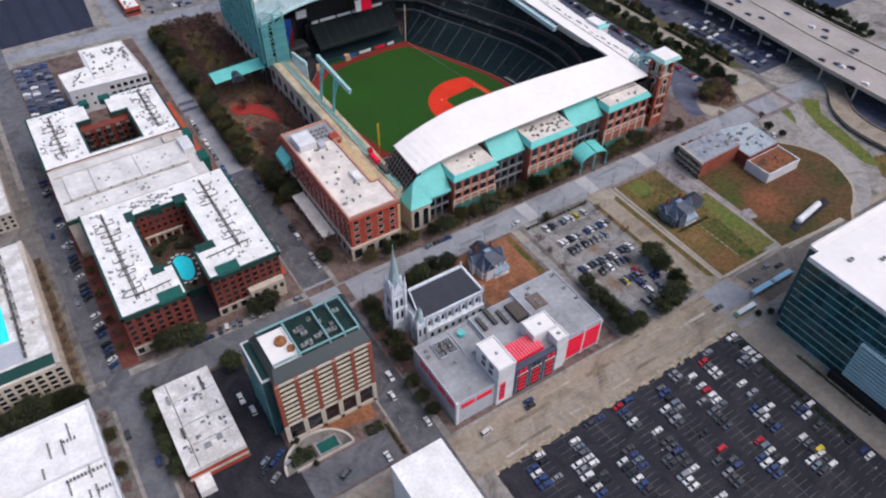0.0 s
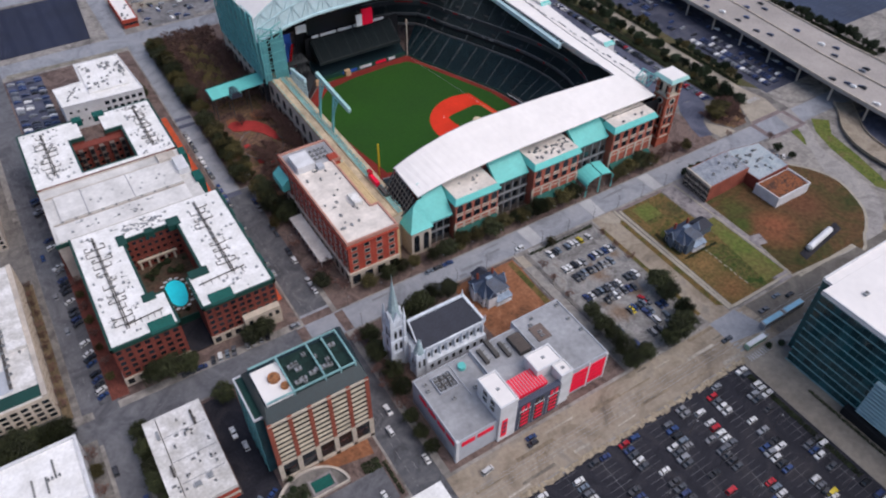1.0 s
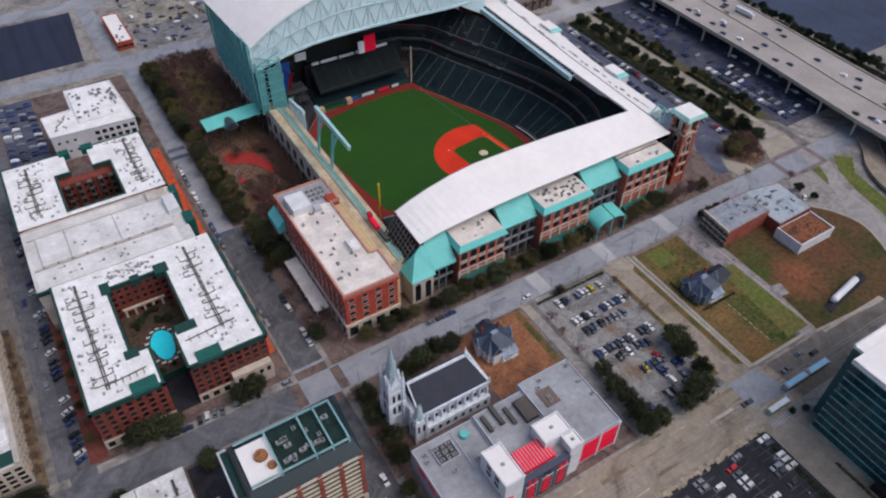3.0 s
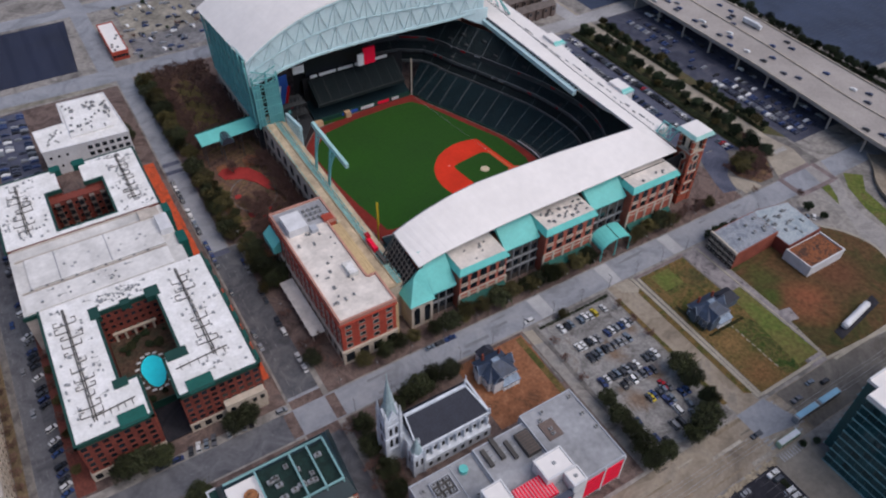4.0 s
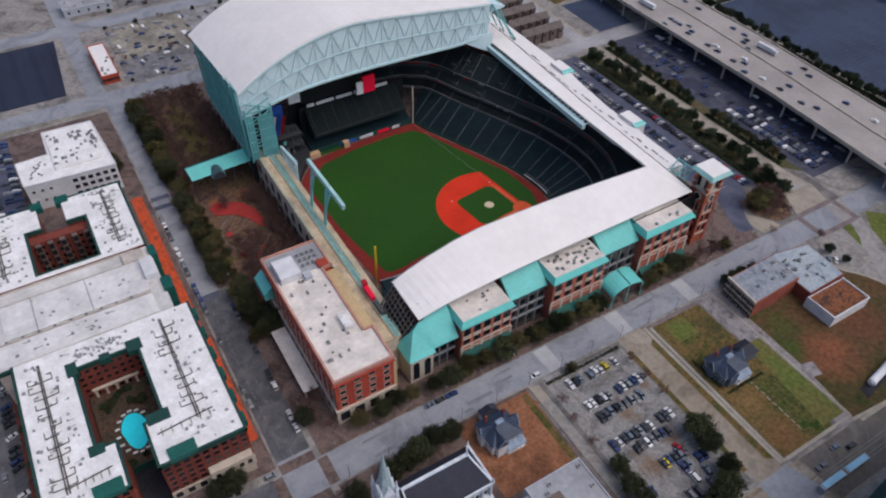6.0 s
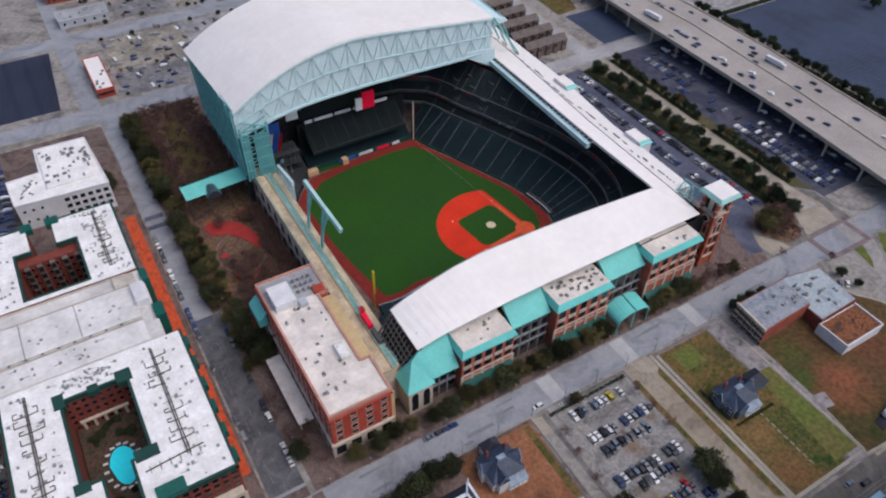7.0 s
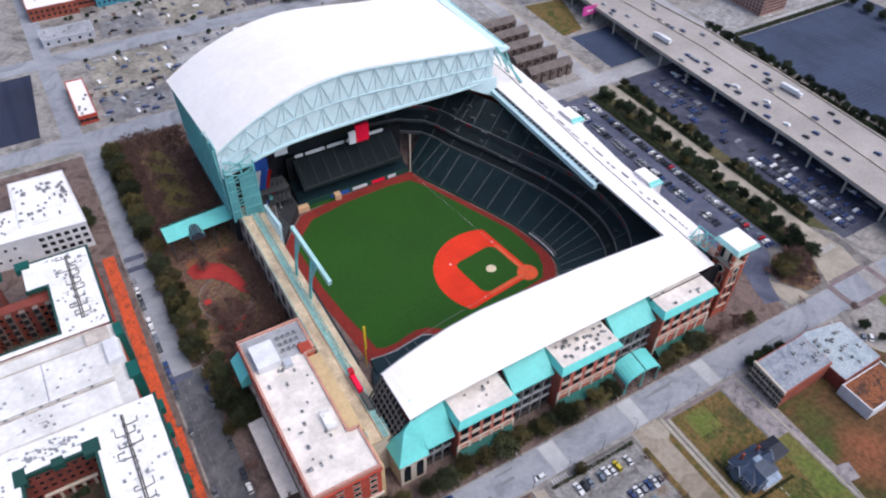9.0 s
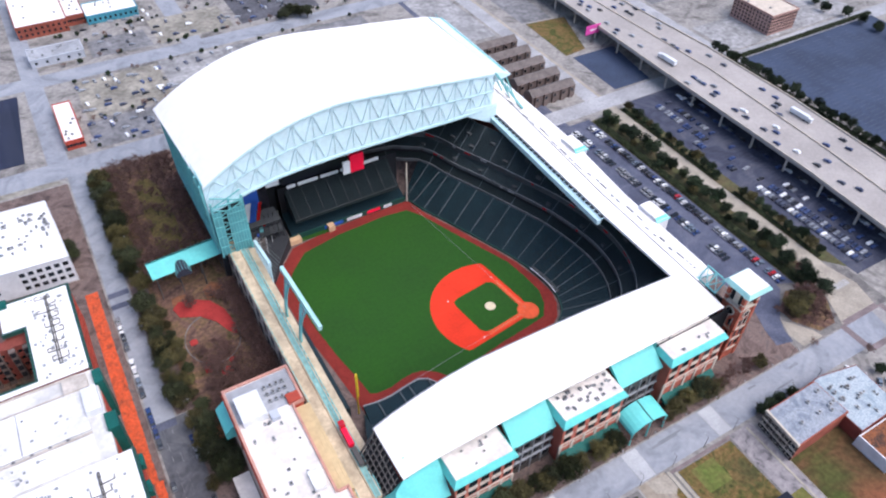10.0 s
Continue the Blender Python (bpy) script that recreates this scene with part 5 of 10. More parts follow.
def bay(x0, x1, y, zt):
    b = part("brick_bay", box(x0, y, 0, x1, y + 18, zt - 1.5), BAY_BRICK, stadium, "salmon brick bay with arched windows")
    t = bmesh.new()
    prism(t, [(x0 - 1, y - 1), (x1 + 1, y - 1), (x1 + 1, y + 17), (x0 - 1, y + 17)], zt - 1.5, zt - 0.9)
    v = [(x0 - 1, y - 1), (x1 + 1, y - 1), (x1 + 1, y + 17), (x0 - 1, y + 17)]
    w = [(x0 + 0.6, y + 0.8), (x1 - 0.6, y + 0.8), (x1 - 0.6, y + 17), (x0 + 0.6, y + 17)]
    a = [t.verts.new((*p, zt - 0.9)) for p in v]
    c = [t.verts.new((*p, zt + 1.6)) for p in w]
    for i in range(4):
        t.faces.new((a[i], a[(i + 1) % 4], c[(i + 1) % 4], c[i]))
    part("eave", t, TEAL, b, "teal sloped eave")
    f = bmesh.new()
    bx(f, x0 + 0.6, y + 0.8, zt + 1.0, x1 - 0.6, y + 17.2, zt + 1.75)
    part("flat_roof", f, CREAM_ROOF, b, "cream flat roof")
    n = 5
    step = (x1 - x0) / n
    for z in (zt - 2.5, zt - 16.6):
        part("stone_band", box(x0 - 0.15, y - 0.22, z, x1 + 0.15, y + 0.1, z + 0.5), STONE, b, "cream stone band")
    for k in range(n):
        cx = x0 + step * (k + 0.5)
        g = bmesh.new()
        prism(g, [(cx - 1.75, y - 0.06), (cx + 1.75, y - 0.06), (cx + 1.75, y + 0.3), (cx - 1.75, y + 0.3)], zt - 7.5, zt - 4.2)
        for j in range(7):
            a0, a1 = math.pi * j / 7, math.pi * (j + 1) / 7
            q = [g.verts.new((cx + 1.75 * math.cos(a), y - 0.06, zt - 4.2 + 1.6 * math.sin(a))) for a in (a0, a1)] + [g.verts.new((cx, y - 0.06, zt - 4.2))]
            g.faces.new(q)
        part("arched_window", g, GLASS, b)
        g = bmesh.new()
        bx(g, cx - 1.75, y - 0.06, zt - 13, cx + 1.75, y + 0.3, zt - 9.4)
        part("window", g, GLASS, b)
        s = bmesh.new()
        bx(s, cx - 2.15, y - 0.35, zt - 8.1, cx + 2.15, y + 0.1, zt - 7.5)
        bx(s, cx - 2.15, y - 0.35, zt - 9.4, cx + 2.15, y + 0.1, zt - 9.0)
        part("lintel", s, STONE, b, "cream stone lintel")
    s = bmesh.new()
    bx(s, x0 - 0.2, y - 0.3, zt - 14.4, x1 + 0.2, y + 0.1, zt - 13.6)
    for k in range(n + 1):
        bx(s, x0 + step * k - 0.6, y - 0.4, 0, x0 + step * k + 0.6, y + 0.1, zt - 14.4)
    part("stone_base", s, STONE, b, "cream stone piers")
    s = bmesh.new()
    a = [s.verts.new(p) for p in ((x0 + 0.5, y - 0.1, 7.2), (x1 - 0.5, y - 0.1, 7.2), (x1 - 0.5, y - 4, 5.0), (x0 + 0.5, y - 4, 5.0), (x0 + 0.5, y - 4, 4.5), (x1 - 0.5, y - 4, 4.5), (x0 + 0.5, y - 0.1, 4.5), (x1 - 0.5, y - 0.1, 4.5))]
    for q in ((0, 1, 2, 3), (3, 2, 5, 4), (4, 5, 7, 6), (0, 3, 4, 6), (1, 7, 5, 2)):
        s.faces.new([a[i] for i in q])
    part("awning", s, GREEN_ROOF, b, "dark green awning")
    return b


bays = [bay(-84, -58.5, -71, 24.6), bay(-36.5, -7, -71.5, 26.6), bay(17, 47, -71, 29.2)]
random.seed(5)
for b, x0, x1, zt, n in ((bays[0], -82, -60, 26.3, 6), (bays[1], -34, -9, 28.3, 30), (bays[2], 20, 45, 30.9, 5)):
    for k in range(n):
        roof_unit(b, random.uniform(x0, x1), random.uniform(-69.0, -60.5), zt, random.choice((0.7, 1.0, 1.6)), random.choice((0.7, 1.2)), random.choice((0.6, 1.0)), random.choice((0, 90)))



def teal_slope(x0, x1, z_in, z_out, y_out=-68.2):
    t = bmesh.new()
    a = [t.verts.new(p) for p in ((x0, -55.5, z_in), (x1, -55.5, z_in), (x1, y_out, z_out), (x0, y_out, z_out), (x0, -55.5, z_in - 3), (x1, -55.5, z_in - 3), (x1, y_out, z_out - 0.7), (x0, y_out, z_out - 0.7))]
    for q in ((0, 1, 2, 3), (7, 6, 5, 4), (3, 2, 6, 7), (0, 3, 7, 4), (1, 5, 6, 2)):
        t.faces.new([a[i] for i in q])
    n = int((x1 - x0) / 1.2)
    r = part("teal_roof", t, TEAL, stadium, "teal standing-seam roof slope")
    t = bmesh.new()
    for k in range(n + 1):
        x = x0 + (x1 - x0) * k / n
        beam(t, (x, -55.5, z_in + 0.05), (x, y_out, z_out + 0.05), 0.08, 0.1)
    part("roof_seam", t, TEAL, r, kind="stuff")


teal_slope(-57.4, -37.6, 32.8, 22.9)
teal_slope(-5.9, 15.9, 33.6, 24.9)
teal_slope(-97, -85, 31.6, 17.4, -69.8)
for x0, x1, zt in ((-57.5, -37.5, 22.4), (-6, 16, 24.4), (-97, -85, 17.0)):
    b = part("recessed_bay", box(x0, -67.2, 0, x1, -64, zt), DARK_METAL, stadium, "dark recessed steel bay")
    n = max(3, int((x1 - x0) / 4.5))
    for k in range(n):
        cx = x0 + (x1 - x0) * (k + 0.5) / n
        for z in (3.5, 9.5, 15.3):
            if z + 3.6 < zt:
                part("window", box(cx - 1.6, -67.28, z, cx + 1.6, -67.1, z + 3.6), GLASS, b)
        s = bmesh.new()
        bx(s, cx - 2.25, -67.7, 0, cx - 1.75, -67.2, zt)
        part("pier", s, METAL, b)
    s = bmesh.new()
    for z in (8, 14):
        bx(s, x0, -67.9, z, x1, -67.2, z + 0.8)
    part("balcony_edge", s, METAL, b)

# Corner pavilion with a hipped teal roof.
pav = part("corner_pavilion", box(-108.5, -70, 0, -97.5, -59, 16), STONE, stadium, "cream stone corner pavilion")
bm = bmesh.new()
v = [bm.verts.new(p) for p in ((-109.5, -71, 15.6), (-96.8, -71, 15.6), (-96.8, -61, 21.5), (-109.5, -58, 15.6), (-103, -62.5, 24.5), (-99.5, -61.0, 26.6), (-96.8, -61.0, 26.6))]
for q in ((0, 1, 6, 5, 4), (0, 4, 3), (1, 2, 6), (3, 4, 5)):
    bm.faces.new([v[i] for i in q])
part("pavilion_roof", bm, TEAL, pav, "teal hipped roof")
for x in (-105.7, -100.3):
    g = bmesh.new()
    bx(g, x - 1.5, -70.08, 2, x + 1.5, -69.8, 11.5)
    for j in range(8):
        a0, a1 = math.pi * j / 8, math.pi * (j + 1) / 8
        g.faces.new([g.verts.new((x + 1.5 * math.cos(a), -70.08, 11.5 + 1.5 * math.sin(a))) for a in (a0, a1)] + [g.verts.new((x, -70.08, 11.5))])
    part("arched_window", g, GLASS, pav)

# Vaulted entrance canopy.
bm = bmesh.new()
K = 12
prev = None
for k in range(K + 1):
    a = math.pi * k / K
    x, z = 3.0 - 9.5 * math.cos(a), 7.6 + 4.6 * math.sin(a)
    cur = [bm.verts.new((x, -70.5, z + 1.2)), bm.verts.new((x, -80.5, z)), bm.verts.new((x, -80.5, z - 0.4)), bm.verts.new((x, -70.5, z + 0.8))]
    if prev:
        for i in range(4):
            bm.faces.new((prev[i], prev[(i + 1) % 4], cur[(i + 1) % 4], cur[i]))
    prev = cur
for x in (-6, 3, 12):
    tube(bm, (x, -80, 0), (x, -80, 7.8 if x != 3 else 12), 0.35, 0.3, 8)
part("entrance_canopy", bm, TEAL, stadium, "teal vaulted entrance canopy")
bm = bmesh.new()
beam(bm, (3, -70.6, 13.5), (3, -80.4, 12.3), 0.35, 0.3)
part("canopy_ridge", bm, GREEN_TRIM, stadium, "dark ridge line")

# Brick clock tower.
tower = thing("brick_tower", 63, -62, "red brick corner tower with pale stone bands and white cap", "tower")
bm = bmesh.new()
bx(bm, 58.5, -66.5, 0, 67.5, -57.5, 33)
part("shaft", bm, TOWER_BRICK, tower)
for x, y in ((58.1, -66.9), (66.2, -66.9), (58.1, -58.8), (66.2, -58.8)):
    part("corner_pier", box(x, y, 0, x + 1.7, y + 1.7, 32.9), TOWER_BRICK, tower)
for z in (6, 13, 20, 33):
    part("stone_band", box(58.1, -66.9, z, 67.9, -57.1, z + 0.9), STONE, tower, "pale stone band")
for x, y in ((58.2, -66.8), (66.4, -66.8), (58.2, -58.6), (66.4, -58.6)):
    part("belfry_post", box(x, y, 33.9, x + 1.5, y + 1.5, 43), TOWER_BRICK, tower)
part("stone_cornice", box(57.6, -67.4, 42.8, 68.4, -56.6, 44), STONE, tower)
for k in range(3):
    part("stone_rib", box(60.2 + 2.6 * k, -66.8, 20.9, 60.6 + 2.6 * k, -66.4, 27.2), STONE, tower)
    part("stone_rib", box(58.2, -64.8 + 2.6 * k, 20.9, 58.6, -64.4 + 2.6 * k, 27.2), STONE, tower)
bm = bmesh.new()
bx(bm, 59.4, -65.6, 33.9, 66.6, -58.4, 42.8)
part("belfry", bm, STONE, tower, "cream stone belfry behind brick corner piers")
for z in (36.4, 40.6):
    for x, y in ((58.1, -66.9), (66.3, -66.9), (58.1, -58.7), (66.3, -58.7)):
        part("stone_band", box(x, y, z, x + 1.7, y + 1.7, z + 0.6), STONE, tower)
for s in (0, 1):
    for o in (-2.2, 2.2):
        b = bmesh.new()
        outline = [(-0.9, 0), (0.9, 0)] + [(0.9 * math.cos(math.pi * k / 6), 4.8 + 0.9 * math.sin(math.pi * k / 6)) for k in range(7)]
        b.faces.new([b.verts.new((63 + o + x, -65.68, 34.6 + z) if s else (59.32, -62 + o + x, 34.6 + z)) for x, z in outline])
        part("arched_opening", b, DARK, tower)
    b = bmesh.new()
    c = Vector((63, -66.9, 29.8)) if s else Vector((58.1, -62, 29.8))
    tube(b, c, c + (Vector((0, 0.5, 0)) if s else Vector((0.5, 0, 0))), 2.3, 2.3, 20)
    part("round_surround", b, STONE, tower, "round cream stone surround")
    b = bmesh.new()
    tube(b, c - (Vector((0, 0.06, 0)) if s else Vector((0.06, 0, 0))), c, 1.6, 1.6, 20)
    part("round_window", b, GLASS, tower)
for z in (8, 15, 22):
    for k in range(2):
        part("louvre", box(60.2 + 3.6 * k, -66.6, z, 62.4 + 3.6 * k, -66.4, z + 3.6), GLASS, tower)
        part("louvre", box(58.4, -65.4 + 3.8 * k, z, 58.6, -63.2 + 3.8 * k, z + 3.6), GLASS, tower)
bm = bmesh.new()
bx(bm, 57.3, -67.9, 45.25, 68.7, -56.5, 45.5)
part("cap_top", bm, WHITE_ROOF, tower, "flat white cap")
bm = bmesh.new()
lo_c, hi_c = [[bm.verts.new((63 + sx * r, -62.2 + sy * r, z)) for sx, sy in ((-1, -1), (1, -1), (1, 1), (-1, 1))] for r, z in ((7.1, 43.6), (5.9, 45.3))]
bm.faces.new(lo_c[::-1])
bm.faces.new(hi_c)
for i in range(4):
    bm.faces.new((lo_c[i], lo_c[(i + 1) % 4], hi_c[(i + 1) % 4], hi_c[i]))
part("cap", bm, mat("pale_copper_cap", (0.33, 0.60, 0.56), 0.6, grain=1.0, stain=0.1, spread=0.08), tower, "pale teal sloped cap")
for a, b, w in [((54, -55 + 5 * k, 36), (60, -54 + 5 * k, 40), 0.5) for k in range(3)] + [((54, -50 + 5 * k, 36), (60, -54 + 5 * k, 40), 0.35) for k in range(2)] + [((54, -55 + 5 * k, 36), (60, -49 + 5 * k, 40), 0.35) for k in range(2)] + [((60, -55, 40), (60, -43.5, 40), 0.5), ((54, -55, 36.2), (54, -44, 36.2), 0.5)]:
    bm = bmesh.new()
    beam(bm, a, b, w)
    part("brace", bm, TEAL_STEEL, stadium)

# Stands, stairs and signs in the left-centre corner.
bm = bmesh.new()
prism(bm, [(-107.2, 62), (-99.6, 74), (-91.5, 85.5), (-82.6, 95.5), (-82.6, 117), (-107.2, 117)], 0, lambda x, y: 3.0 + 0.25 * max(0, y - 80))
corner_stand = part("corner_stand", bm, DARK_STAND, stadium, "dark steel corner stand")
bm = bmesh.new()
for k in range(14):
    f = k / 13
    a = Vector((-99 + 16 * f, 76 + 20.5 * f, 4.2))
    beam(bm, a, a + Vector((-6, 17, 5.2)), 0.35, 0.3)
part("corner_aisle", bm, AISLE, stadium, kind="stuff")
random.seed(15)
TIER = patchy("brown_grey_tiers", ((0.030, 0.028, 0.028), (0.075, 0.066, 0.062), (0.130, 0.112, 0.104)), 0.3, 1.6, 0.8, 0.3, 0.1)
for k in range(4):
    x0, y0 = -106.6 + 4.6 * k, 84 + 6.2 * k
    bm = bmesh.new()
    for r in range(7):
        bx(bm, x0 + 0.3 * r, y0 + 1.3 * r, 0, x0 + 6.4 + 0.3 * r, y0 + 1.3 * (r + 1), 5.0 + 0.75 * r + 0.4 * k)
    part("stand_tier", bm, TIER, stadium, "brown-grey stepped corner stand")
    bm = bmesh.new()
    for o in (0.2, 3.2, 6.2):
        beam(bm, (x0 + o, y0 - 0.1, 6.0 + 0.4 * k), (x0 + o + 2.0, y0 + 9, 11.4 + 0.4 * k), 0.22, 0.22)
    part("stand_rail", bm, METAL, stadium, "pale stair rails", kind="stuff")
for k in range(12):
    x, y, z = -105 + 1.9 * k + random.uniform(-0.6, 0.6), 91 + 1.9 * k + random.uniform(-1, 1), random.uniform(9.5, 14)
    part("corner_panel", box(x, y, z, x + random.uniform(1.0, 2.6), y + 0.25, z + random.uniform(1.4, 3.4)), random.choice((WHITE_SIGN, CAR_RED, BLUE_SIGN, METAL, BLUE_SIGN, WHITE_SIGN, TEAL_STEEL)), stadium)
for x0, x1, z0, z1, m in ((-102.5, -99.6, 20, 31, WHITE_SIGN), (-99.4, -96.2, 19.5, 32, BLUE_SIGN), (-96.0, -94.2, 19.5, 30, CAR_RED)):
    bm = bmesh.new()
    bm.faces.new([bm.verts.new(p) for p in ((x0, 101.6, z0), (x1, 101.6, z0), (x1 + 3, 102.4, z1), (x0 + 3, 102.4, z1))])
    bmesh.ops.solidify(bm, geom=bm.faces[:], thickness=0.2)
    part("leaning_banner", bm, m, stadium, "tall leaning banner")
bm = bmesh.new()
for k in range(10):
    x = -106 + 2.4 * k
    beam(bm, (x, 98, 0), (x, 98, 18), 0.3)
    beam(bm, (x, 104, 0), (x, 104, 20), 0.3)
for z in (6, 12, 17):
    beam(bm, (-106, 98, z), (-84, 98, z), 0.35)
    beam(bm, (-106, 104, z), (-84, 104, z), 0.35)
part("corner_frame", bm, DARK_STAND, stadium)
part("corner_deck", box(-106, 97.5, 11.6, -84, 111, 12.1), BOWL, stadium)
part("corner_deck", box(-104, 100, 16.8, -84, 111, 17.3), BOWL, stadium)
bm = bmesh.new()
for k in range(8):
    b = bmesh.new()
    beam(b, (-103.5, 58 + 3 * k, 20.2), (-103.5, 58 + 3 * k, 31 - 0.5 * k), 0.5)
    part("gantry_post", b, PALE_STEEL, stadium)
beam(bm, (-103.5, 58, 31), (-103.5, 79, 27.5), 1.4, 2.4)
part("teal_gantry", bm, PALE_STEEL, stadium, "pale teal gantry beside the field")
part("red_locomotive", box(-109.8, -38, 22.3, -107.8, -29, 25.2), RED_PAINT, stadium, "red engine on the rail deck")
part("engine_cab", box(-109.9, -30.5, 25.2, -107.7, -28, 27), CAR_RED, stadium)
part("tender", box(-109.7, -47, 22.3, -107.9, -39, 24.4), DARK_METAL, stadium)

# ---- old station beside the stadium ----
station = thing("station_building", -130, -34, "six-storey red brick station building with a cream gravel roof", "building")
for y0, y1, x1 in ((-72, -54, -117.3), (-54, -13, -121.5), (-13, 4.8, -117.3)):
    part("wall", box(-143, y0, 0, x1, y1, 27.2), ORANGE_BRICK, station, "red brick walls")
bm = bmesh.new()
for x0, y0, x1, y1 in ((-143.4, -72.4, -116.9, -71.5), (-143.4, 4.3, -116.9, 5.2), (-143.4, -71.5, -142.5, 4.3), (-117.8, -71.5, -116.9, -54), (-117.8, -13, -116.9, 4.3), (-122, -54, -121.1, -13), (-121.1, -54.5, -116.9, -53.6), (-121.1, -13.4, -116.9, -12.5)):
    bx(bm, x0, y0, 26.6, x1, y1, 28.3)
part("parapet", bm, PINK_PARAPET, station, "pale pink brick parapet")
for y0, y1, x1 in ((-71.5, -54, -117.8), (-54, -13, -122), (-13, 4.3, -117.8)):
    part("roof", box(-142.5, y0, 27.2, x1, y1, 27.5), CREAM_ROOF, station, "cream gravel roof")
part("grey_roof", box(-142.3, -12, 27.5, -118, 4.1, 27.56), GREY_ROOF, station)
bm = bmesh.new()
bx(bm, -143.6, -72.6, 0, -117, -54.2, 8.4)
bx(bm, -143.6, -54.2, 0, -141, 5, 8.4)
part("stone_base", bm, STONE, station, "cream stone ground storeys")
for z, m in ((8.4, STONE), (25.4, ORANGE_BRICK)):
    part("cornice", box(-143.9, -72.9, z, -116.8, -72, z + 0.55), m, station)
    part("cornice", box(-143.9, -72, z, -143, 5.2, z + 0.55), m, station)
windows(station, (-143, -72), (-117.3, -72), 9.2, 25.6, 4, 4, 2.7, 2.3)
windows(station, (-143.6, -72.6), (-117, -72.6), 0.6, 8.2, 4, 1, 4.2, 5.6, STONE)
windows(station, (-143, 4.8), (-143, -72), 9.2, 25.6, 14, 4, 2.6, 2.4)
windows(station, (-143.6, 5), (-143.6, -72.6), 0.6, 8.2, 14, 1, 3.2, 5.4, STONE)
part("penthouse", box(-140.8, -14.6, 27.5, -131.5, -2.6, 31.4), WHITE_WALL, station, "white lift housing")
part("penthouse", box(-128, -51, 27.5, -124, -43, 29.8), OLD_WHITE, station)
part("penthouse", box(-130.9, -17, 27.5, -127.6, -13.2, 29.6), GREY_WALL, station)
part("brick_hatch", box(-122.8, -12.9, 27.5, -117.9, -8.5, 28.9), ORANGE_BRICK, station)
random.seed(11)
for k in range(22):
    roof_unit(station, random.uniform(-140, -124), random.uniform(-66, -16), 27.5, random.choice((0.8, 1.2, 1.8)), random.choice((0.8, 1.2)), random.choice((0.5, 0.9)), random.choice((0, 90)))
for k in range(12):
    roof_unit(station, -128.5 + 2.4 * (k % 4), -8 + 3.4 * (k // 4), 27.56, 1.4, 1.4, 1.0)
for k in range(4):
    part("tan_roof" if k == 0 else "roof_ridge", box(-121.4, -53.9, 0, -115.2, -13.1, 24.4) if k == 0 else box(-119.8 + 1.7 * (k - 1), -53, 24.4, -119.65 + 1.7 * (k - 1), -14, 24.5), TAN_ROOF, station, "tan flat roof annex" if k == 0 else "")
part("tan_roof", box(-116.8, -70.5, 0, -115.2, -54, 22.4), TAN_ROOF, station)
bm = bmesh.new()
bx(bm, -150.4, -55, 5.2, -144.2, -18.6, 5.9)
bx(bm, -150.8, -55.3, 5.9, -144.2, -18.3, 6.2)
for k in range(8):
    tube(bm, (-149.8, -54 + 4.9 * k, 0), (-149.8, -54 + 4.9 * k, 5.2), 0.3, 0.26, 8)
part("arcade_canopy", bm, CREAM_ROOF, station, "cream flat arcade canopy")
bm = bmesh.new()
prism(bm, [(-147.4, -6), (-143.4, -6), (-143.4, 7), (-147.4, 7)], 13, lambda x, y: 16.5 + (x + 147.4) * 0.9)
part("side_canopy", bm, TEAL, station, "teal side canopy")

# ---- park beside the stadium ----
canopy = thing("park_canopy", -134, 92.5, "teal gabled canopy across the park", "canopy")
bm = bmesh.new()
v = [bm.verts.new(p) for p in ((-150.8, 88.4, 17.0), (-116, 90.8, 17.0), (-117, 101.6, 18.6), (-151.6, 99.2, 18.6), (-151.4, 96.2, 20.6), (-116.8, 98.6, 20.6))]
for q in ((0, 1, 5, 4), (2, 3, 4, 5), (0, 4, 3), (1, 2, 5), (3, 2, 1, 0)):
    bm.faces.new([v[i] for i in q])
part("roof", bm, TEAL, canopy)
bm = bmesh.new()
for k in range(31):
    f = k / 30
    beam(bm, Vector((-150.8, 88.3, 17.06)).lerp(Vector((-116, 90.7, 17.06)), f), Vector((-151.4, 96.2, 20.66)).lerp(Vector((-116.8, 98.6, 20.66)), f), 0.08, 0.1)
part("roof_seam", bm, TEAL, canopy, kind="stuff")
bm = bmesh.new()
beam(bm, (-151.4, 96.2, 20.7), (-116.8, 98.6, 20.7), 0.5, 0.3)
part("ridge", bm, GREEN_ROOF, canopy, "darker teal ridge")
for x in (-149, -139, -128, -118):
    for y in (91.5, 99):
        bm = bmesh.new()
        tube(bm, (x, y, 0), (x, y, 17.6), 0.3, 0.26, 8)
        part("post", bm, DARK_METAL, canopy)
bm = bmesh.new()
ring = [(3.6 * math.cos(math.pi * k / 8), 4.2 * math.sin(math.pi * k / 8)) for k in range(9)]
for y in (86.2, 93.5):
    bm.faces.new([bm.verts.new((-137 + x, y, 15.2 + z)) for x, z in ring])
bm.verts.ensure_lookup_table()
for k in range(8):
    bm.faces.new([bm.verts[i] for i in (k, k + 1, 9 + k + 1, 9 + k)])
part("dormer_roof", bm, SLATE, canopy, "dark arched dormer")
bm = bmesh.new()
for k in range(1, 8):
    x, z = ring[k]
    beam(bm, (-137 + x * 1.02, 86.0, 15.2 + z * 1.02), (-137 + x * 1.02, 93, 15.2 + z * 1.02), 0.18)
part("dormer_rib", bm, TEAL_STEEL, canopy, kind="stuff")
stage = thing("play_area", -136, 66, "red rubber playground floor in the park", "playground", kind="structure")
bm = bmesh.new()
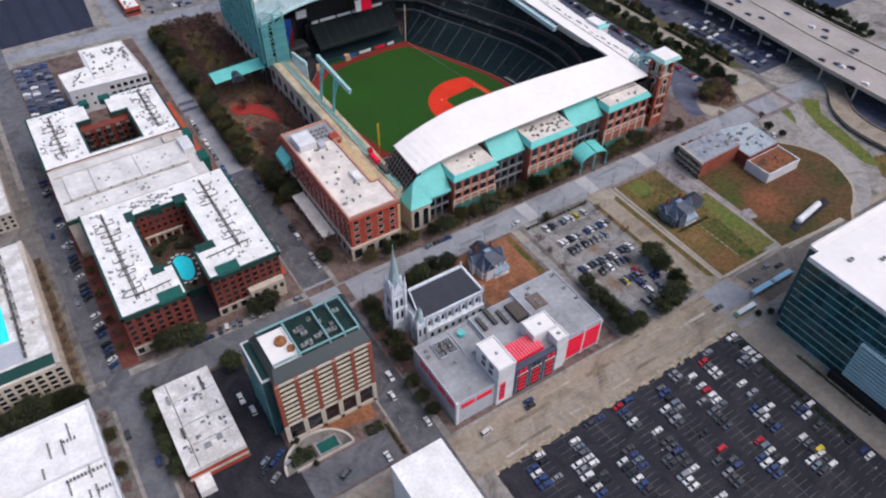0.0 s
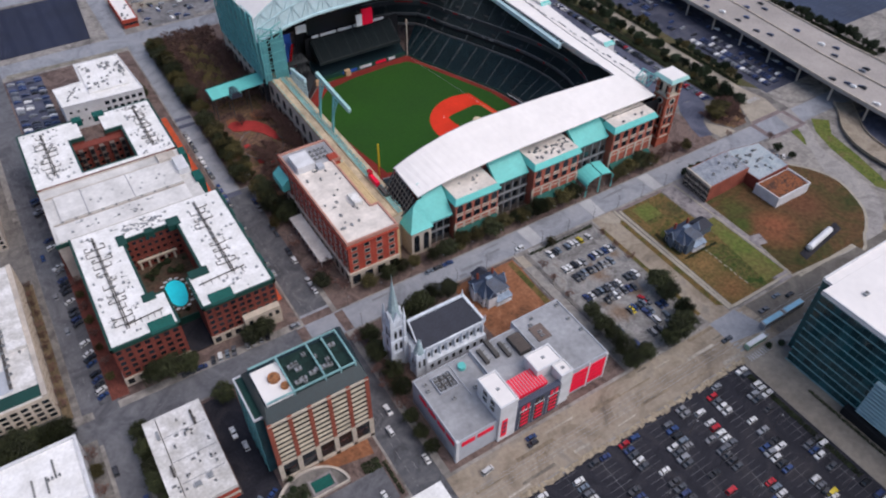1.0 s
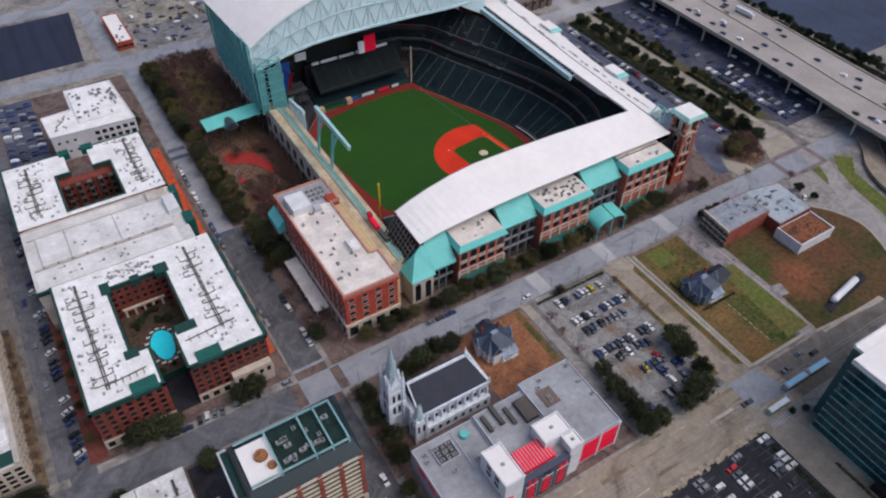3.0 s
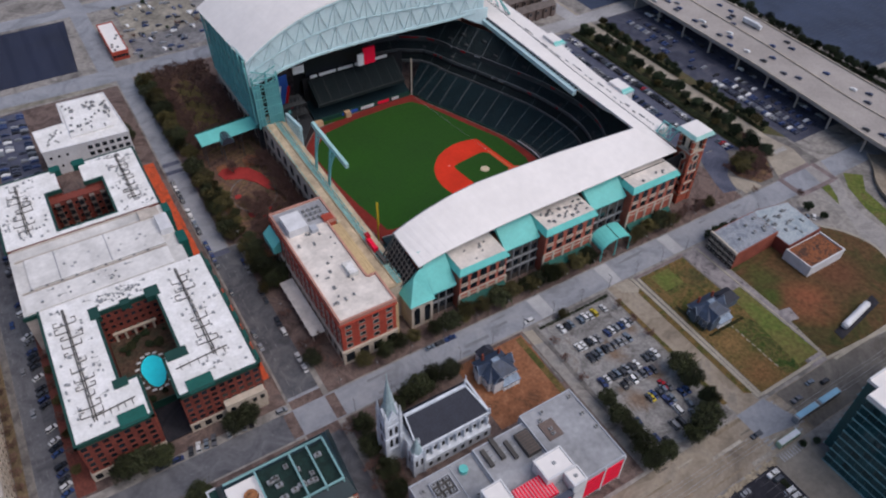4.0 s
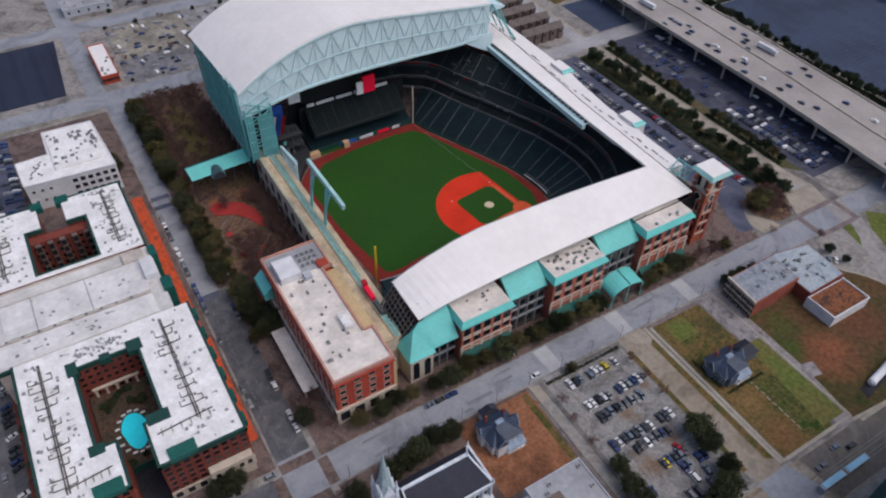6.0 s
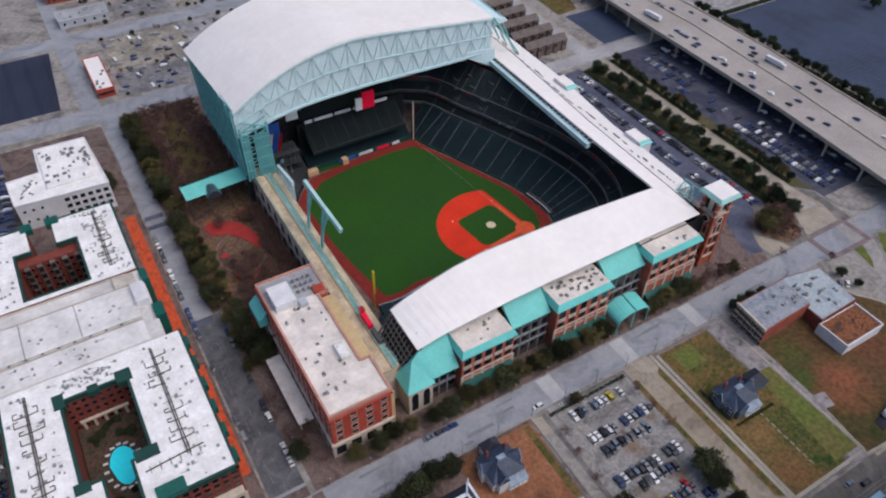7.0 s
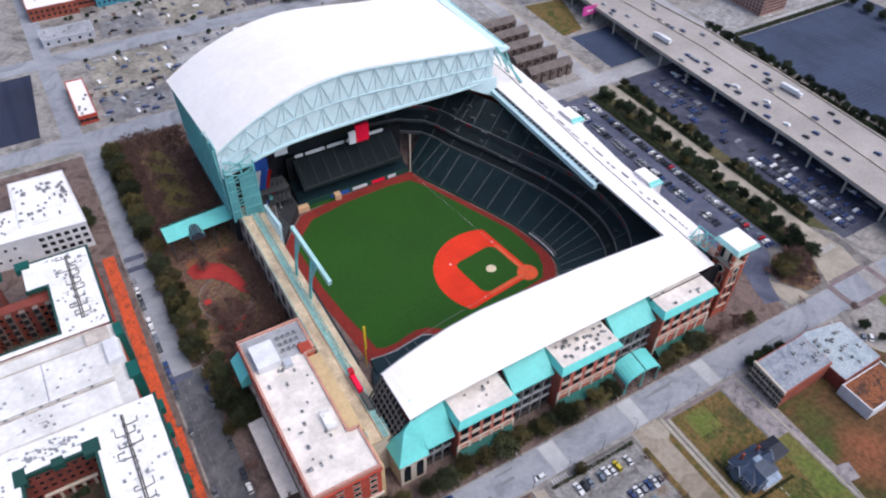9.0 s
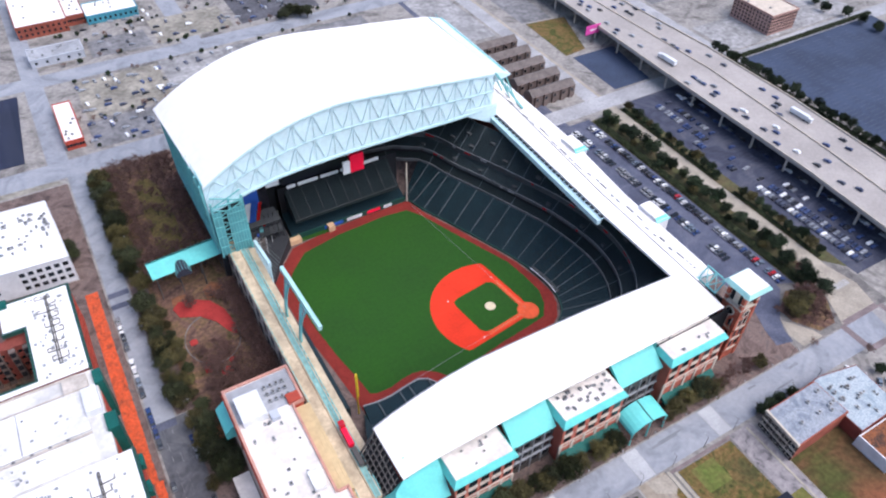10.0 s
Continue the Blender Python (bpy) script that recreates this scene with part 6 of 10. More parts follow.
pts = [(-136 + 1.12 * (x + 136), 69 + 1.3 * (y - 69)) for x, y in [(-146, 79.5), (-143, 82), (-138, 81.5), (-131, 77.5), (-127, 71), (-125.4, 63), (-126.4, 57.5), (-129, 60), (-132, 66.5), (-137, 71.5), (-144.5, 74.5)]]
prism(bm, pts, 0.1, 0.5)
part("floor", bm, PLAY_RED, stage)
for cx, cy, r in ((-144.2, 58.5, 1.9), (-142.3, 41, 2.4)):
    bm = bmesh.new()
    prism(bm, [(cx + r * math.cos(k * 0.7854) * (1.2 if k % 2 else 0.9), cy + r * math.sin(k * 0.7854)) for k in range(8)], 0.1, 0.45)
    part("floor_patch", bm, PLAY_RED, stage)
bm = bmesh.new()
ring = [[(-136 + r * math.cos(k * 0.2094), 57 + 1.25 * r * math.sin(k * 0.2094)) for k in range(30)] for r in (12.3, 11.8)]
for k in range(30):
    j = (k + 1) % 30
    prism(bm, [ring[0][k], ring[0][j], ring[1][j], ring[1][k]], 0.1, 0.26)
part("ring_path", bm, PAVEMENT, stage, "pale ring path")
for x, y, r in ((-141, 44, 2.0), (-136, 36, 2.6), (-132, 41, 1.5)):
    bm = bmesh.new()
    prism(bm, [(x + r * math.cos(k * 0.63), y + r * math.sin(k * 0.63)) for k in range(10)], 0.1, 0.42)
    part("red_patch", bm, PLAY_RED, stage)


# ---- apartment blocks ----
def ring_roof(bm, outer, z, t=0.5):
    prism(bm, outer, z, z + t)


apt = thing("apartment_block", -213, -36, "brick apartment block with white roof round a pool court", "apartment building")
FRONT = [("a", -248, -73, -228, 0), ("b", -203, -71, -178.5, 0), ("c", -228, -12.5, -203, 0), ("d", -228, -73, -220.5, -53), ("e", -210, -71, -203, -51)]
ZR = 24.0
for n, x0, y0, x1, y1 in FRONT:
    part("wall", box(x0, y0, 0, x1, y1, ZR), DARK_BRICK, apt)
for n, x0, y0, x1, y1 in FRONT:
    part("roof", box(x0, y0, ZR, x1, y1, ZR + 0.45), STAINED_WHITE, apt, "white membrane roof")


def trims(parent, lines, z, w=1.1, h=1.7):
    for n, (x0, y0, x1, y1) in enumerate(lines):
        up = z + 0.25 + 0.004 * n
        if x0 == x1:
            bm = box(x0 - w / 2, min(y0, y1) - w / 2, z - h, x0 + w / 2, max(y0, y1) + w / 2, up)
        else:
            bm = box(min(x0, x1) - w / 2, y0 - w / 2, z - h, max(x0, x1) + w / 2, y0 + w / 2, up)
        part("green_eave", bm, GREEN_TRIM, parent, "dark green metal eave")


trims(apt, [(-248, -73, -220.5, -73), (-220.5, -73, -220.5, -53), (-227.6, -53, -227.6, -12.5), (-228, -12.5, -203, -12.5), (-202.8, -12.5, -202.8, -51), (-210, -51, -210, -71), (-210, -71, -178.5, -71),
            (-178.5, -71, -178.5, 0), (-248, -73, -248, 0), (-228, -53, -220.5, -53), (-210, -51, -203, -51)], ZR + 0.35)
for x0, x1, y in ((-232, -222, -73.4), (-206, -196, -71.4)):
    bm = bmesh.new()
    v = [bm.verts.new(p) for p in ((x0, y - 0.6, ZR + 0.3), (x1, y - 0.6, ZR + 0.3), (x1, y + 5.0, ZR + 2.0), (x0, y + 5.0, ZR + 2.0), (x0, y + 5.0, ZR + 0.3), (x1, y + 5.0, ZR + 0.3))]
    for q in ((0, 1, 2, 3), (0, 3, 4), (1, 5, 2), (2, 5, 4, 3)):
        bm.faces.new([v[i] for i in q])
    part("green_slope", bm, GREEN_ROOF, apt, "green metal roof slope")
for x0, y0, x1, y1 in ((-230, -16, -226, -9), (-207, -15, -201, -9), (-217.5, -14, -213.5, -10.5), (-209, -53, -200.5, -48), (-230, -55.5, -224.5, -51)):
    part("corner_turret", box(x0, y0, ZR - 2, x1, y1, ZR + 0.9), GREEN_TRIM, apt, "dark green corner turret")
windows(apt, (-248, -73), (-221, -73), 5.6, 22.4, 7, 5, 2.2, 2.3, BRICK)
windows(apt, (-209.7, -71), (-178.5, -71), 5.6, 22.4, 9, 5, 2.2, 2.3, BRICK)
windows(apt, (-248, 0), (-248, -73), 6.5, 22.4, 18, 5, 1.7, 1.9, BRICK)
windows(apt, (-228, -12.5), (-203, -12.5), 4, 22.4, 8, 5, 1.7, 1.9, BRICK)
windows(apt, (-220.5, -73), (-220.5, -53), 4, 22.4, 5, 5, 1.7, 1.9, BRICK)
windows(apt, (-203, -12.5), (-203, -51), 4, 22.4, 10, 5, 1.7, 1.9, BRICK)
for x0, y0, x1, y1 in ((-248.5, -73.5, -220.2, -72.8), (-210.2, -71.5, -178.2, -70.8), (-248.5, -73, -247.8, 0)):
    part("stone_base", box(x0, y0, 0, x1, y1, 5.2), STONE, apt, "pale stone ground floor")
windows(apt, (-248.5, -73.5), (-220.2, -73.5), 0.6, 5, 6, 1, 2.6, 3.4, STONE)
windows(apt, (-210.2, -71.5), (-178.2, -71.5), 0.6, 5, 7, 1, 2.6, 3.4, STONE)
part("stone_gable", box(-195.5, -74.2, 0, -179, -71, 10.5), STONE, apt, "pale stone porch block")
for x in (-193, -188.5, -184, -180.8):
    part("window", box(x - 0.9, -74.28, 6, x + 0.9, -74.1, 8.5), GLASS, apt)
part("courtyard_floor", box(-227.6, -53, 0, -203, -12.5, 4.2), mat("court_planting", (0.050, 0.046, 0.030), 0.95, grain=0.7, stain=0.2, stain_size=0.2, spread=0.45, tint=(0.085, 0.050, 0.036)), apt, "planted pool court")
part("court_deck", box(-220.5, -71, 0, -210, -53, 0.8), ASPHALT, apt)
part("court_gate", box(-220.5, -53.4, 0, -210, -53, 4.9), GREEN_TRIM, apt, "dark green court wall")
bm = bmesh.new()
prism(bm, [(-215 + 5.2 * math.cos(k * 0.42) * (1.0 if math.sin(k * 0.42) > 0 else 0.85), -37 + 9.0 * math.sin(k * 0.42)) for k in range(15)], 4.2, 4.6)
for k in range(5):
    part("arcade_pier", box(-224.5 + 4 * k, -13.6, 4.2, -223.5 + 4 * k, -12.4, 8.6), STONE, apt, "cream arcade pier")
part("arcade_beam", box(-225, -13.7, 8.6, -206.5, -12.4, 9.4), STONE, apt)
pool = part("pool", bm, POOL, apt, "turquoise kidney-shaped pool")
bm = bmesh.new()
for k in range(16):
    a = k * 0.393
    x, y = -215 + 6.6 * math.cos(a), -37 + 10.4 * math.sin(a)
    bx(bm, x - 0.9, y - 0.4, 4.2, x + 0.9, y + 0.4, 4.6)
part("sun_lounger", bm, WHITE_SIGN, apt, "white sun loungers round the pool", kind="stuff")


def duct_run(parent, x, y0, y1, z, seed):
    """Roof pipework: a long double pipe with hooked branches to either side."""
    rnd = random.Random(seed)
    bm = bmesh.new()
    for o in (-0.5, 0.5):
        beam(bm, (x + o, y0, z + 0.35), (x + o * 0.6, y1, z + 0.35), 0.42)
    y = min(y0, y1) + 3
    while y < max(y0, y1) - 1:
        beam(bm, (x - 0.9, y, z + 0.15), (x + 0.9, y, z + 0.15), 0.25)
        for s in (-1, 1):
            if rnd.random() < 0.75:
                l, h = rnd.uniform(2.4, 5.0), rnd.uniform(1.8, 3.4)
                beam(bm, (x, y, z + 0.25), (x + s * l, y + 0.3, z + 0.25), 0.3)
                beam(bm, (x + s * l, y + 0.3, z + 0.25), (x + s * l, y + h, z + 0.25), 0.3)
                if rnd.random() < 0.6:
                    beam(bm, (x + s * l, y + h, z + 0.25), (x + s * (l - 1.6), y + h, z + 0.25), 0.3)
        y += rnd.uniform(3.8, 5.4)
    part("roof_pipework", bm, DARK_METAL, parent, "dark roof pipework", kind="stuff")
    for k in range(7):
        roof_unit(parent, x + rnd.uniform(-2, 2), rnd.uniform(min(y0, y1), max(y0, y1)), z, 1.0, 0.8, 0.8)


def vents(parent, areas, z, n, seed):
    """Many small vents, pipe loops and curbs over a flat roof."""
    rnd = random.Random(seed)
    bm = bmesh.new()
    for x0, y0, x1, y1 in areas:
        for _ in range(n):
            x, y, w = rnd.uniform(x0 + 1, x1 - 1), rnd.uniform(y0 + 1, y1 - 1), rnd.uniform(0.25, 0.6)
            bx(bm, x - w, y - w * rnd.uniform(0.5, 1), z, x + w, y + w, z + rnd.uniform(0.3, 0.8))
            if rnd.random() < 0.35:
                l, d = rnd.uniform(1.5, 3.2), rnd.choice((-1, 1))
                beam(bm, (x, y, z + 0.1), (x + l * d, y + rnd.uniform(-0.6, 0.6), z + 0.1), 0.14)
    part("roof_vent", bm, METAL, parent, "small grey roof vents", kind="stuff")


vents(apt, [(-247, -72, -229, -1), (-202, -70, -180, -1), (-228, -11, -204, -1)], ZR + 0.45, 46, 81)
duct_run(apt, -239, -66, -4, ZR + 0.45, 1)
duct_run(apt, -191.5, -58, -4, ZR + 0.45, 2)
for bmk, (xa, xb, y) in enumerate(((-240, -224, -64), (-207, -186, -58))):
    bm = bmesh.new()
    beam(bm, (xa, y, ZR + 0.8), (xb, y + 1.5, ZR + 0.8), 0.35)
    for k in range(6):
        x = xa + (xb - xa) * (k + 0.5) / 6
        beam(bm, (x, y - 1.6, ZR + 0.7), (x, y + 1.6, ZR + 0.7), 0.25)
    part("roof_pipework", bm, DARK_METAL, apt, "dark roof pipework", kind="stuff")

garage = thing("parking_garage", -219, 21, "parking garage with a pale grey flat roof between apartment blocks", "garage")
part("wall", box(-253.6, 0.3, 0, -184, 45, 22.2), CREAM_WALL, garage)
part("roof", box(-253.6, 0.3, 22.2, -184, 45, 23.0), mat("pale_grey_roof", (0.64, 0.62, 0.59), 0.85, grain=0.5, stain=0.12, stain_size=0.06, spread=0.1), garage, "pale grey roof deck")
for y0, y1, z in ((2, 14, 23.4), (16, 36, 23.9)):
    part("roof_slab", box(-252 + (4 if y0 > 10 else 0), y0, 22.8, -190, y1, z), mat("pale_roof_slab", (0.70, 0.68, 0.655), 0.85, grain=0.5, stain=0.1, stain_size=0.08, spread=0.08), garage)
part("stair_house", box(-190, 22, 22.8, -184.5, 34, 26.4), WHITE_WALL, garage)
part("stair_house", box(-196, 36, 22.8, -187, 43, 24.6), CREAM_WALL, garage)
part("green_turret", box(-184.8, 12, 0, -180.5, 20, 24.6), GREEN_ROOF, garage, "green stair turret")
part("green_turret", box(-184.8, 36, 0, -181.5, 43, 24.6), GREEN_ROOF, garage, "green stair turret")
for y in (14.6, 36.6, 44.2):
    part("roof_ledge", box(-252, y, 23.0, -190, y + 0.7, 23.6), CREAM_WALL, garage)
for k in range(9):
    roof_unit(garage, -248 + 6.2 * k, 15.3, 23.0, 1.4, 1.0, 0.8)
for x in (-236, -214):
    part("roof_joint", box(x, 16.2, 23.9, x + 0.5, 35.8, 23.96), GREY_ROOF, garage)
trims(garage, [(-253.6, 0.3, -245, 0.3)], 23.4)
for z in (4, 8, 12, 16):
    part("deck_opening", box(-253.75, 3, z, -253.5, 43, z + 1.8), DARK, garage)

apt2 = thing("apartment_block", -219, 70, "brick apartment block with white roof round a court", "apartment building")
BACK = [(-254, 45.3, -231, 97), (-204, 45.3, -184.5, 97), (-231, 45.3, -204, 48), (-231, 79, -224, 97), (-212.5, 79, -204, 97)]
for x0, y0, x1, y1 in BACK:
    part("wall", box(x0, y0, 0, x1, y1, ZR), DARK_BRICK, apt2)
    part("roof", box(x0, y0, ZR, x1, y1, ZR + 0.45), STAINED_WHITE, apt2, "white membrane roof")
trims(apt2, [(-231, 48, -204, 48), (-231, 48, -231, 79), (-204, 48, -204, 79), (-254, 97, -224, 97), (-212.5, 97, -184.5, 97), (-254, 45.3, -254, 97), (-184.5, 45.3, -184.5, 97), (-231, 79, -224, 79), (-212.5, 79, -204, 79)], ZR + 0.35)
windows(apt2, (-231, 79), (-204, 79), 4, 22, 8, 5, 1.7, 1.9, BRICK)
windows(apt2, (-204, 79), (-204, 48), 4, 22, 8, 5, 1.7, 1.9, BRICK)
windows(apt2, (-254, 97), (-254, 45.3), 6, 22, 13, 5, 1.7, 1.9, BRICK)
part("court_link", box(-231, 74, 0, -204, 79, 21), DARK_BRICK, apt2, "dark red brick court wall")
for k in range(5):
    part("bay_column", box(-229 + 5.4 * k, 72, 2, -226.6 + 5.4 * k, 74, 20.5), TOWN_WALL, apt2, "grey-brown balcony column")
    for z in (4.5, 8.7, 12.9, 17.1):
        part("balcony_opening", box(-228.8 + 5.4 * k, 71.9, z, -226.8 + 5.4 * k, 72.05, z + 2.6), DARK, apt2)
part("courtyard_floor", box(-231, 48, 0, -204, 74, 2), bpy.data.materials["court_planting"], apt2)
windows(apt2, (-231, 74), (-204, 74), 3, 20, 8, 4, 1.7, 1.9, BRICK)
for x0, y0, x1, y1 in ((-226, 94, -221, 99), (-215, 94, -209, 99)):
    part("corner_turret", box(x0, y0, ZR - 2, x1, y1, ZR + 1.2), GREEN_ROOF, apt2, "green corner turret")
vents(apt2, [(-253, 46, -232, 96), (-203, 46, -185.5, 96)], ZR + 0.45, 44, 82)
vents(garage, [(-250, 3, -192, 13), (-246, 17, -192, 35)], 23.6, 14, 83)
duct_run(apt2, -243, 52, 92, ZR + 0.45, 3)
duct_run(apt2, -194, 52, 94, ZR + 0.45, 4)

# Orange brick side walls along the two streets.
for owner, x, y0, y1, z1 in ((apt, -178.5, -70.5, 0, 22.2), (apt2, -184.5, 45.6, 96.8, 22.2), (apt, -248.15, -72.6, -0.2, 22.2), (apt2, -254.15, 45.6, 96.8, 22.2), (garage, -184, 0.6, 12, 19), (garage, -184, 20, 36, 19)):
    part("side_wall", box(x, y0, 0, x + 0.15, y1, z1), ORANGE_BRICK, owner, "orange brick side wall")
for owner, a, b, n in ((apt, (-178.35, -70), (-178.35, -1), 12), (apt2, (-184.35, 46), (-184.35, 96), 9)):
    windows(owner, a, b, 5, 21, n, 4, 1.5, 1.9, ORANGE_BRICK)
for y in range(-66, -4, 12):
    part("balcony", box(-178.3, y, 17.5, -176.6, y + 5, 21), GREEN_ROOF, apt, "green balcony bay")

white = thing("white_building", -206, 145, "white-painted block with white roof and rows of dark windows", "building")
WB = [(-227, 127.5), (-181.5, 124.6), (-184.6, 172.5), (-211, 173.5), (-211.5, 151), (-228, 150)]
bm = bmesh.new()
prism(bm, WB, 0, 15.6)
part("wall", bm, WHITE_WALL, white)
bm = bmesh.new()
prism(bm, [(x * 0.998 - 0.4, y * 0.998 + 0.2) for x, y in WB], 15.6, 16)
part("roof", bm, STAINED_WHITE, white)
part("upper_block", box(-210, 134, 16, -187, 171, 17.2), STAINED_WHITE, white, "white raised roof block")
for (xa, ya), (xb, yb) in zip(WB, WB[1:] + WB[:1]):
    bm = bmesh.new()
    beam(bm, (xa, ya, 16.2), (xb, yb, 16.2), 0.6, 0.8)
    part("parapet", bm, WHITE_WALL, white)
windows(white, (-205, 126.0), (-182, 124.65), 2.2, 14.8, 6, 3, 2.5, 2.5, WHITE_WALL)
windows(white, (-226, 127.4), (-209, 126.4), 2.2, 14.8, 4, 2, 1.4, 1.6, WHITE_WALL)
random.seed(21)
for k in range(40):
    roof_unit(white, random.uniform(-209, -186), random.uniform(136, 169), 17.2, random.choice((1.0, 1.6, 2.4)), random.choice((1.0, 1.6)), random.choice((0.6, 1.0)), random.choice((0, 90)))
for k in range(14):
    roof_unit(white, random.uniform(-224, -213), random.uniform(130, 147), 16, 1.0, 0.9, 0.7)

# ---- office block and its neighbours ----
office = thing("office_block", -191, -136, "eleven-storey orange brick office block with cream bands and green crown", "office building")
part("wall", box(-210, -147, 0, -172.5, -123.5, 37.5), OFFICE_BRICK, office)
bands = bmesh.new()
piers = bmesh.new()
wide = 37.5 / 5
for k in range(6):
    x = -210 + wide * k
    bx(piers, x - 0.8, -147.6, 8, x + 0.8, -147, 38.4)
part("brick_pier", piers, OFFICE_BRICK, office)
for r in range(9):
    z = 12.2 + 2.85 * r
    for k in range(5):
        x = -210 + wide * k
        part("window_band", box(x + 0.8, -147.1, z, x + wide - 0.8, -146.9, z + 1.55), GLASS, office)
        part("spandrel", box(x + 0.8, -147.35, z + 1.55, x + wide - 0.8, -146.9, z + 2.85), mat("pale_cream_spandrel", (0.68, 0.58, 0.44), 0.8, grain=1.2, stain=0.12, stain_size=0.2, spread=0.1) if "pale_cream_spandrel" not in bpy.data.materials else bpy.data.materials["pale_cream_spandrel"], office)
for k in range(5):
    x = -210 + wide * k
    for z in (2.2, 6.8):
        part("window", box(x + 0.9, -147.25, z, x + wide - 0.9, -146.9, z + 4.0), GLASS, office)
st = bmesh.new()
for k in range(6):
    bx(st, -210 + wide * k - 0.9, -147.8, 0, -210 + wide * k + 0.9, -147, 11.8)
bx(st, -210.5, -147.8, 0, -172, -147, 1.8)
bx(st, -210.5, -147.7, 11.2, -172, -147, 12.2)
part("stone_band", box(-210.5, -147.7, 37.4, -172, -147, 38.0), STONE, office)
part("stone_base", st, STONE, office, "cream stone base and bands")
cr = bmesh.new()
v0 = [(-210.3, -147), (-171.4, -147), (-169.6, -120.4), (-210.3, -121.5)]
v1 = [(-208.6, -142), (-173, -142), (-172, -123.6), (-208.6, -125)]
a, b = [cr.verts.new((*p, 37.5)) for p in v0], [cr.verts.new((*p, 42.5)) for p in v1]
for i in range(4):
    cr.faces.new((a[i], a[(i + 1) % 4], b[(i + 1) % 4], b[i]))
cr.faces.new(b)
part("crown", cr, mat("dark_teal_crown", (0.007, 0.022, 0.026), 0.4, grain=1.0, stain=0.1, spread=0.15, spec=0.5), office, "dark green sloping crown")
part("white_roof", box(-208, -143, 42.5, -198, -127, 43.0), WHITE_ROOF, office)
fr = bmesh.new()
for y in (-143.3, -126.2):
    beam(fr, (-208, y, 44.6), (-174, y, 44.6), 0.6)
for x in (-197.8, -186, -180, -174.2):
    beam(fr, (x, -143.3, 44.6), (x, -126.2, 44.6), 0.6)
    for y in (-143.3, -126.2):
        beam(fr, (x, y, 42.5), (x, y, 44.6), 0.5)
part("roof_frame", fr, mat("grey_teal_steel", (0.22, 0.40, 0.40), 0.5, grain=1.0, spread=0.1), office, "grey-teal roof frame")
part("roof_well", box(-197.5, -143, 42.5, -174.5, -126.5, 42.8), mat("deep_green_roofing", (0.008, 0.030, 0.024), 0.7, grain=0.8, stain=0.2, stain_size=0.3, spread=0.4), office, "dark green roof well")
random.seed(31)
for k in range(16):
    roof_unit(office, random.uniform(-195, -177), random.uniform(-141, -129), 42.8, random.choice((1.4, 2.4)), 1.4, 1.1)
for x, y, r in ((-201.5, -133.5, 2.4), (-199.5, -138.5, 1.5)):
    bm = bmesh.new()
    tube(bm, (x, y, 43), (x, y, 44.2), r, r * 0.9, 14)
    part("vent_cap", bm, mat("rusty_metal", (0.40, 0.17, 0.07), 0.8, grain=1.5, stain=0.3, stain_size=0.5, spread=0.3) if "rusty_metal" not in bpy.data.materials else bpy.data.materials["rusty_metal"], office, "rusty orange vent")
part("side_glazing", box(-213.2, -141, 0, -210, -120.4, 35), mat("dark_teal_glass", (0.02, 0.07, 0.085), 0.25, grain=0.3, spread=0.2, spec=0.6), office, "dark teal glazed side wing")
part("wing_roof", box(-213, -140.6, 35, -210, -120.8, 35.3), GREEN_TRIM, office)
for x0, y0, x1, y1 in ((-213.4, -141.2, -212.8, -120.2), (-212.8, -120.8, -210, -120.2), (-212.8, -141.2, -210, -140.6)):
    part("wing_rim", box(x0, y0, 34.9, x1, y1, 35.8), WHITE_SIGN, office)
for k in range(6):
    part("wing_mullion", box(-213.4, -140.6 + 3.9 * k, 0, -213.15, -140.3 + 3.9 * k, 35), TEAL_STEEL, office)

low = thing("low_white_building", -237, -122, "low white-roofed building with an orange brick base", "building")
part("wall", box(-248, -144, 0, -226, -101.5, 8), ORANGE_BRICK, low)
part("roof", box(-248.3, -144.3, 7.0, -225.7, -101.2, 9.0), OLD_WHITE, low, "weathered white roof")
part("roof_seam", box(-243.5, -143.5, 9, -243.2, -102, 9.15), DARK_METAL, low)
random.seed(41)
for x, y, w, d in ((-245, -112, 1.2, 4), (-231, -112, 1.0, 7), (-239, -138, 2.5, 2), (-234, -137, 2.2, 2.2), (-244.6, -130, 0.9, 5)):
    part("roof_plant", box(x, y, 9, x + w, y + d, 9.9), DARK_METAL if w < 1.1 else METAL, low)
for y in (-112, -124, -134):
    part("roof_seam", box(-243, y, 9, -226.5, y + 0.25, 9.1), GREY_ROOF, low)
for k in range(24):
    roof_unit(low, random.uniform(-246, -228), random.uniform(-140, -104), 9, random.choice((0.7, 1.1, 1.8)), 0.9, random.choice((0.5, 0.8)), random.choice((0, 90)))
part("porch", box(-247, -151, 0, -241, -144.4, 4), OLD_WHITE, low)
part("stone_band", box(-248.4, -144.6, 3.4, -225.6, -144.3, 4.6), STONE, low)

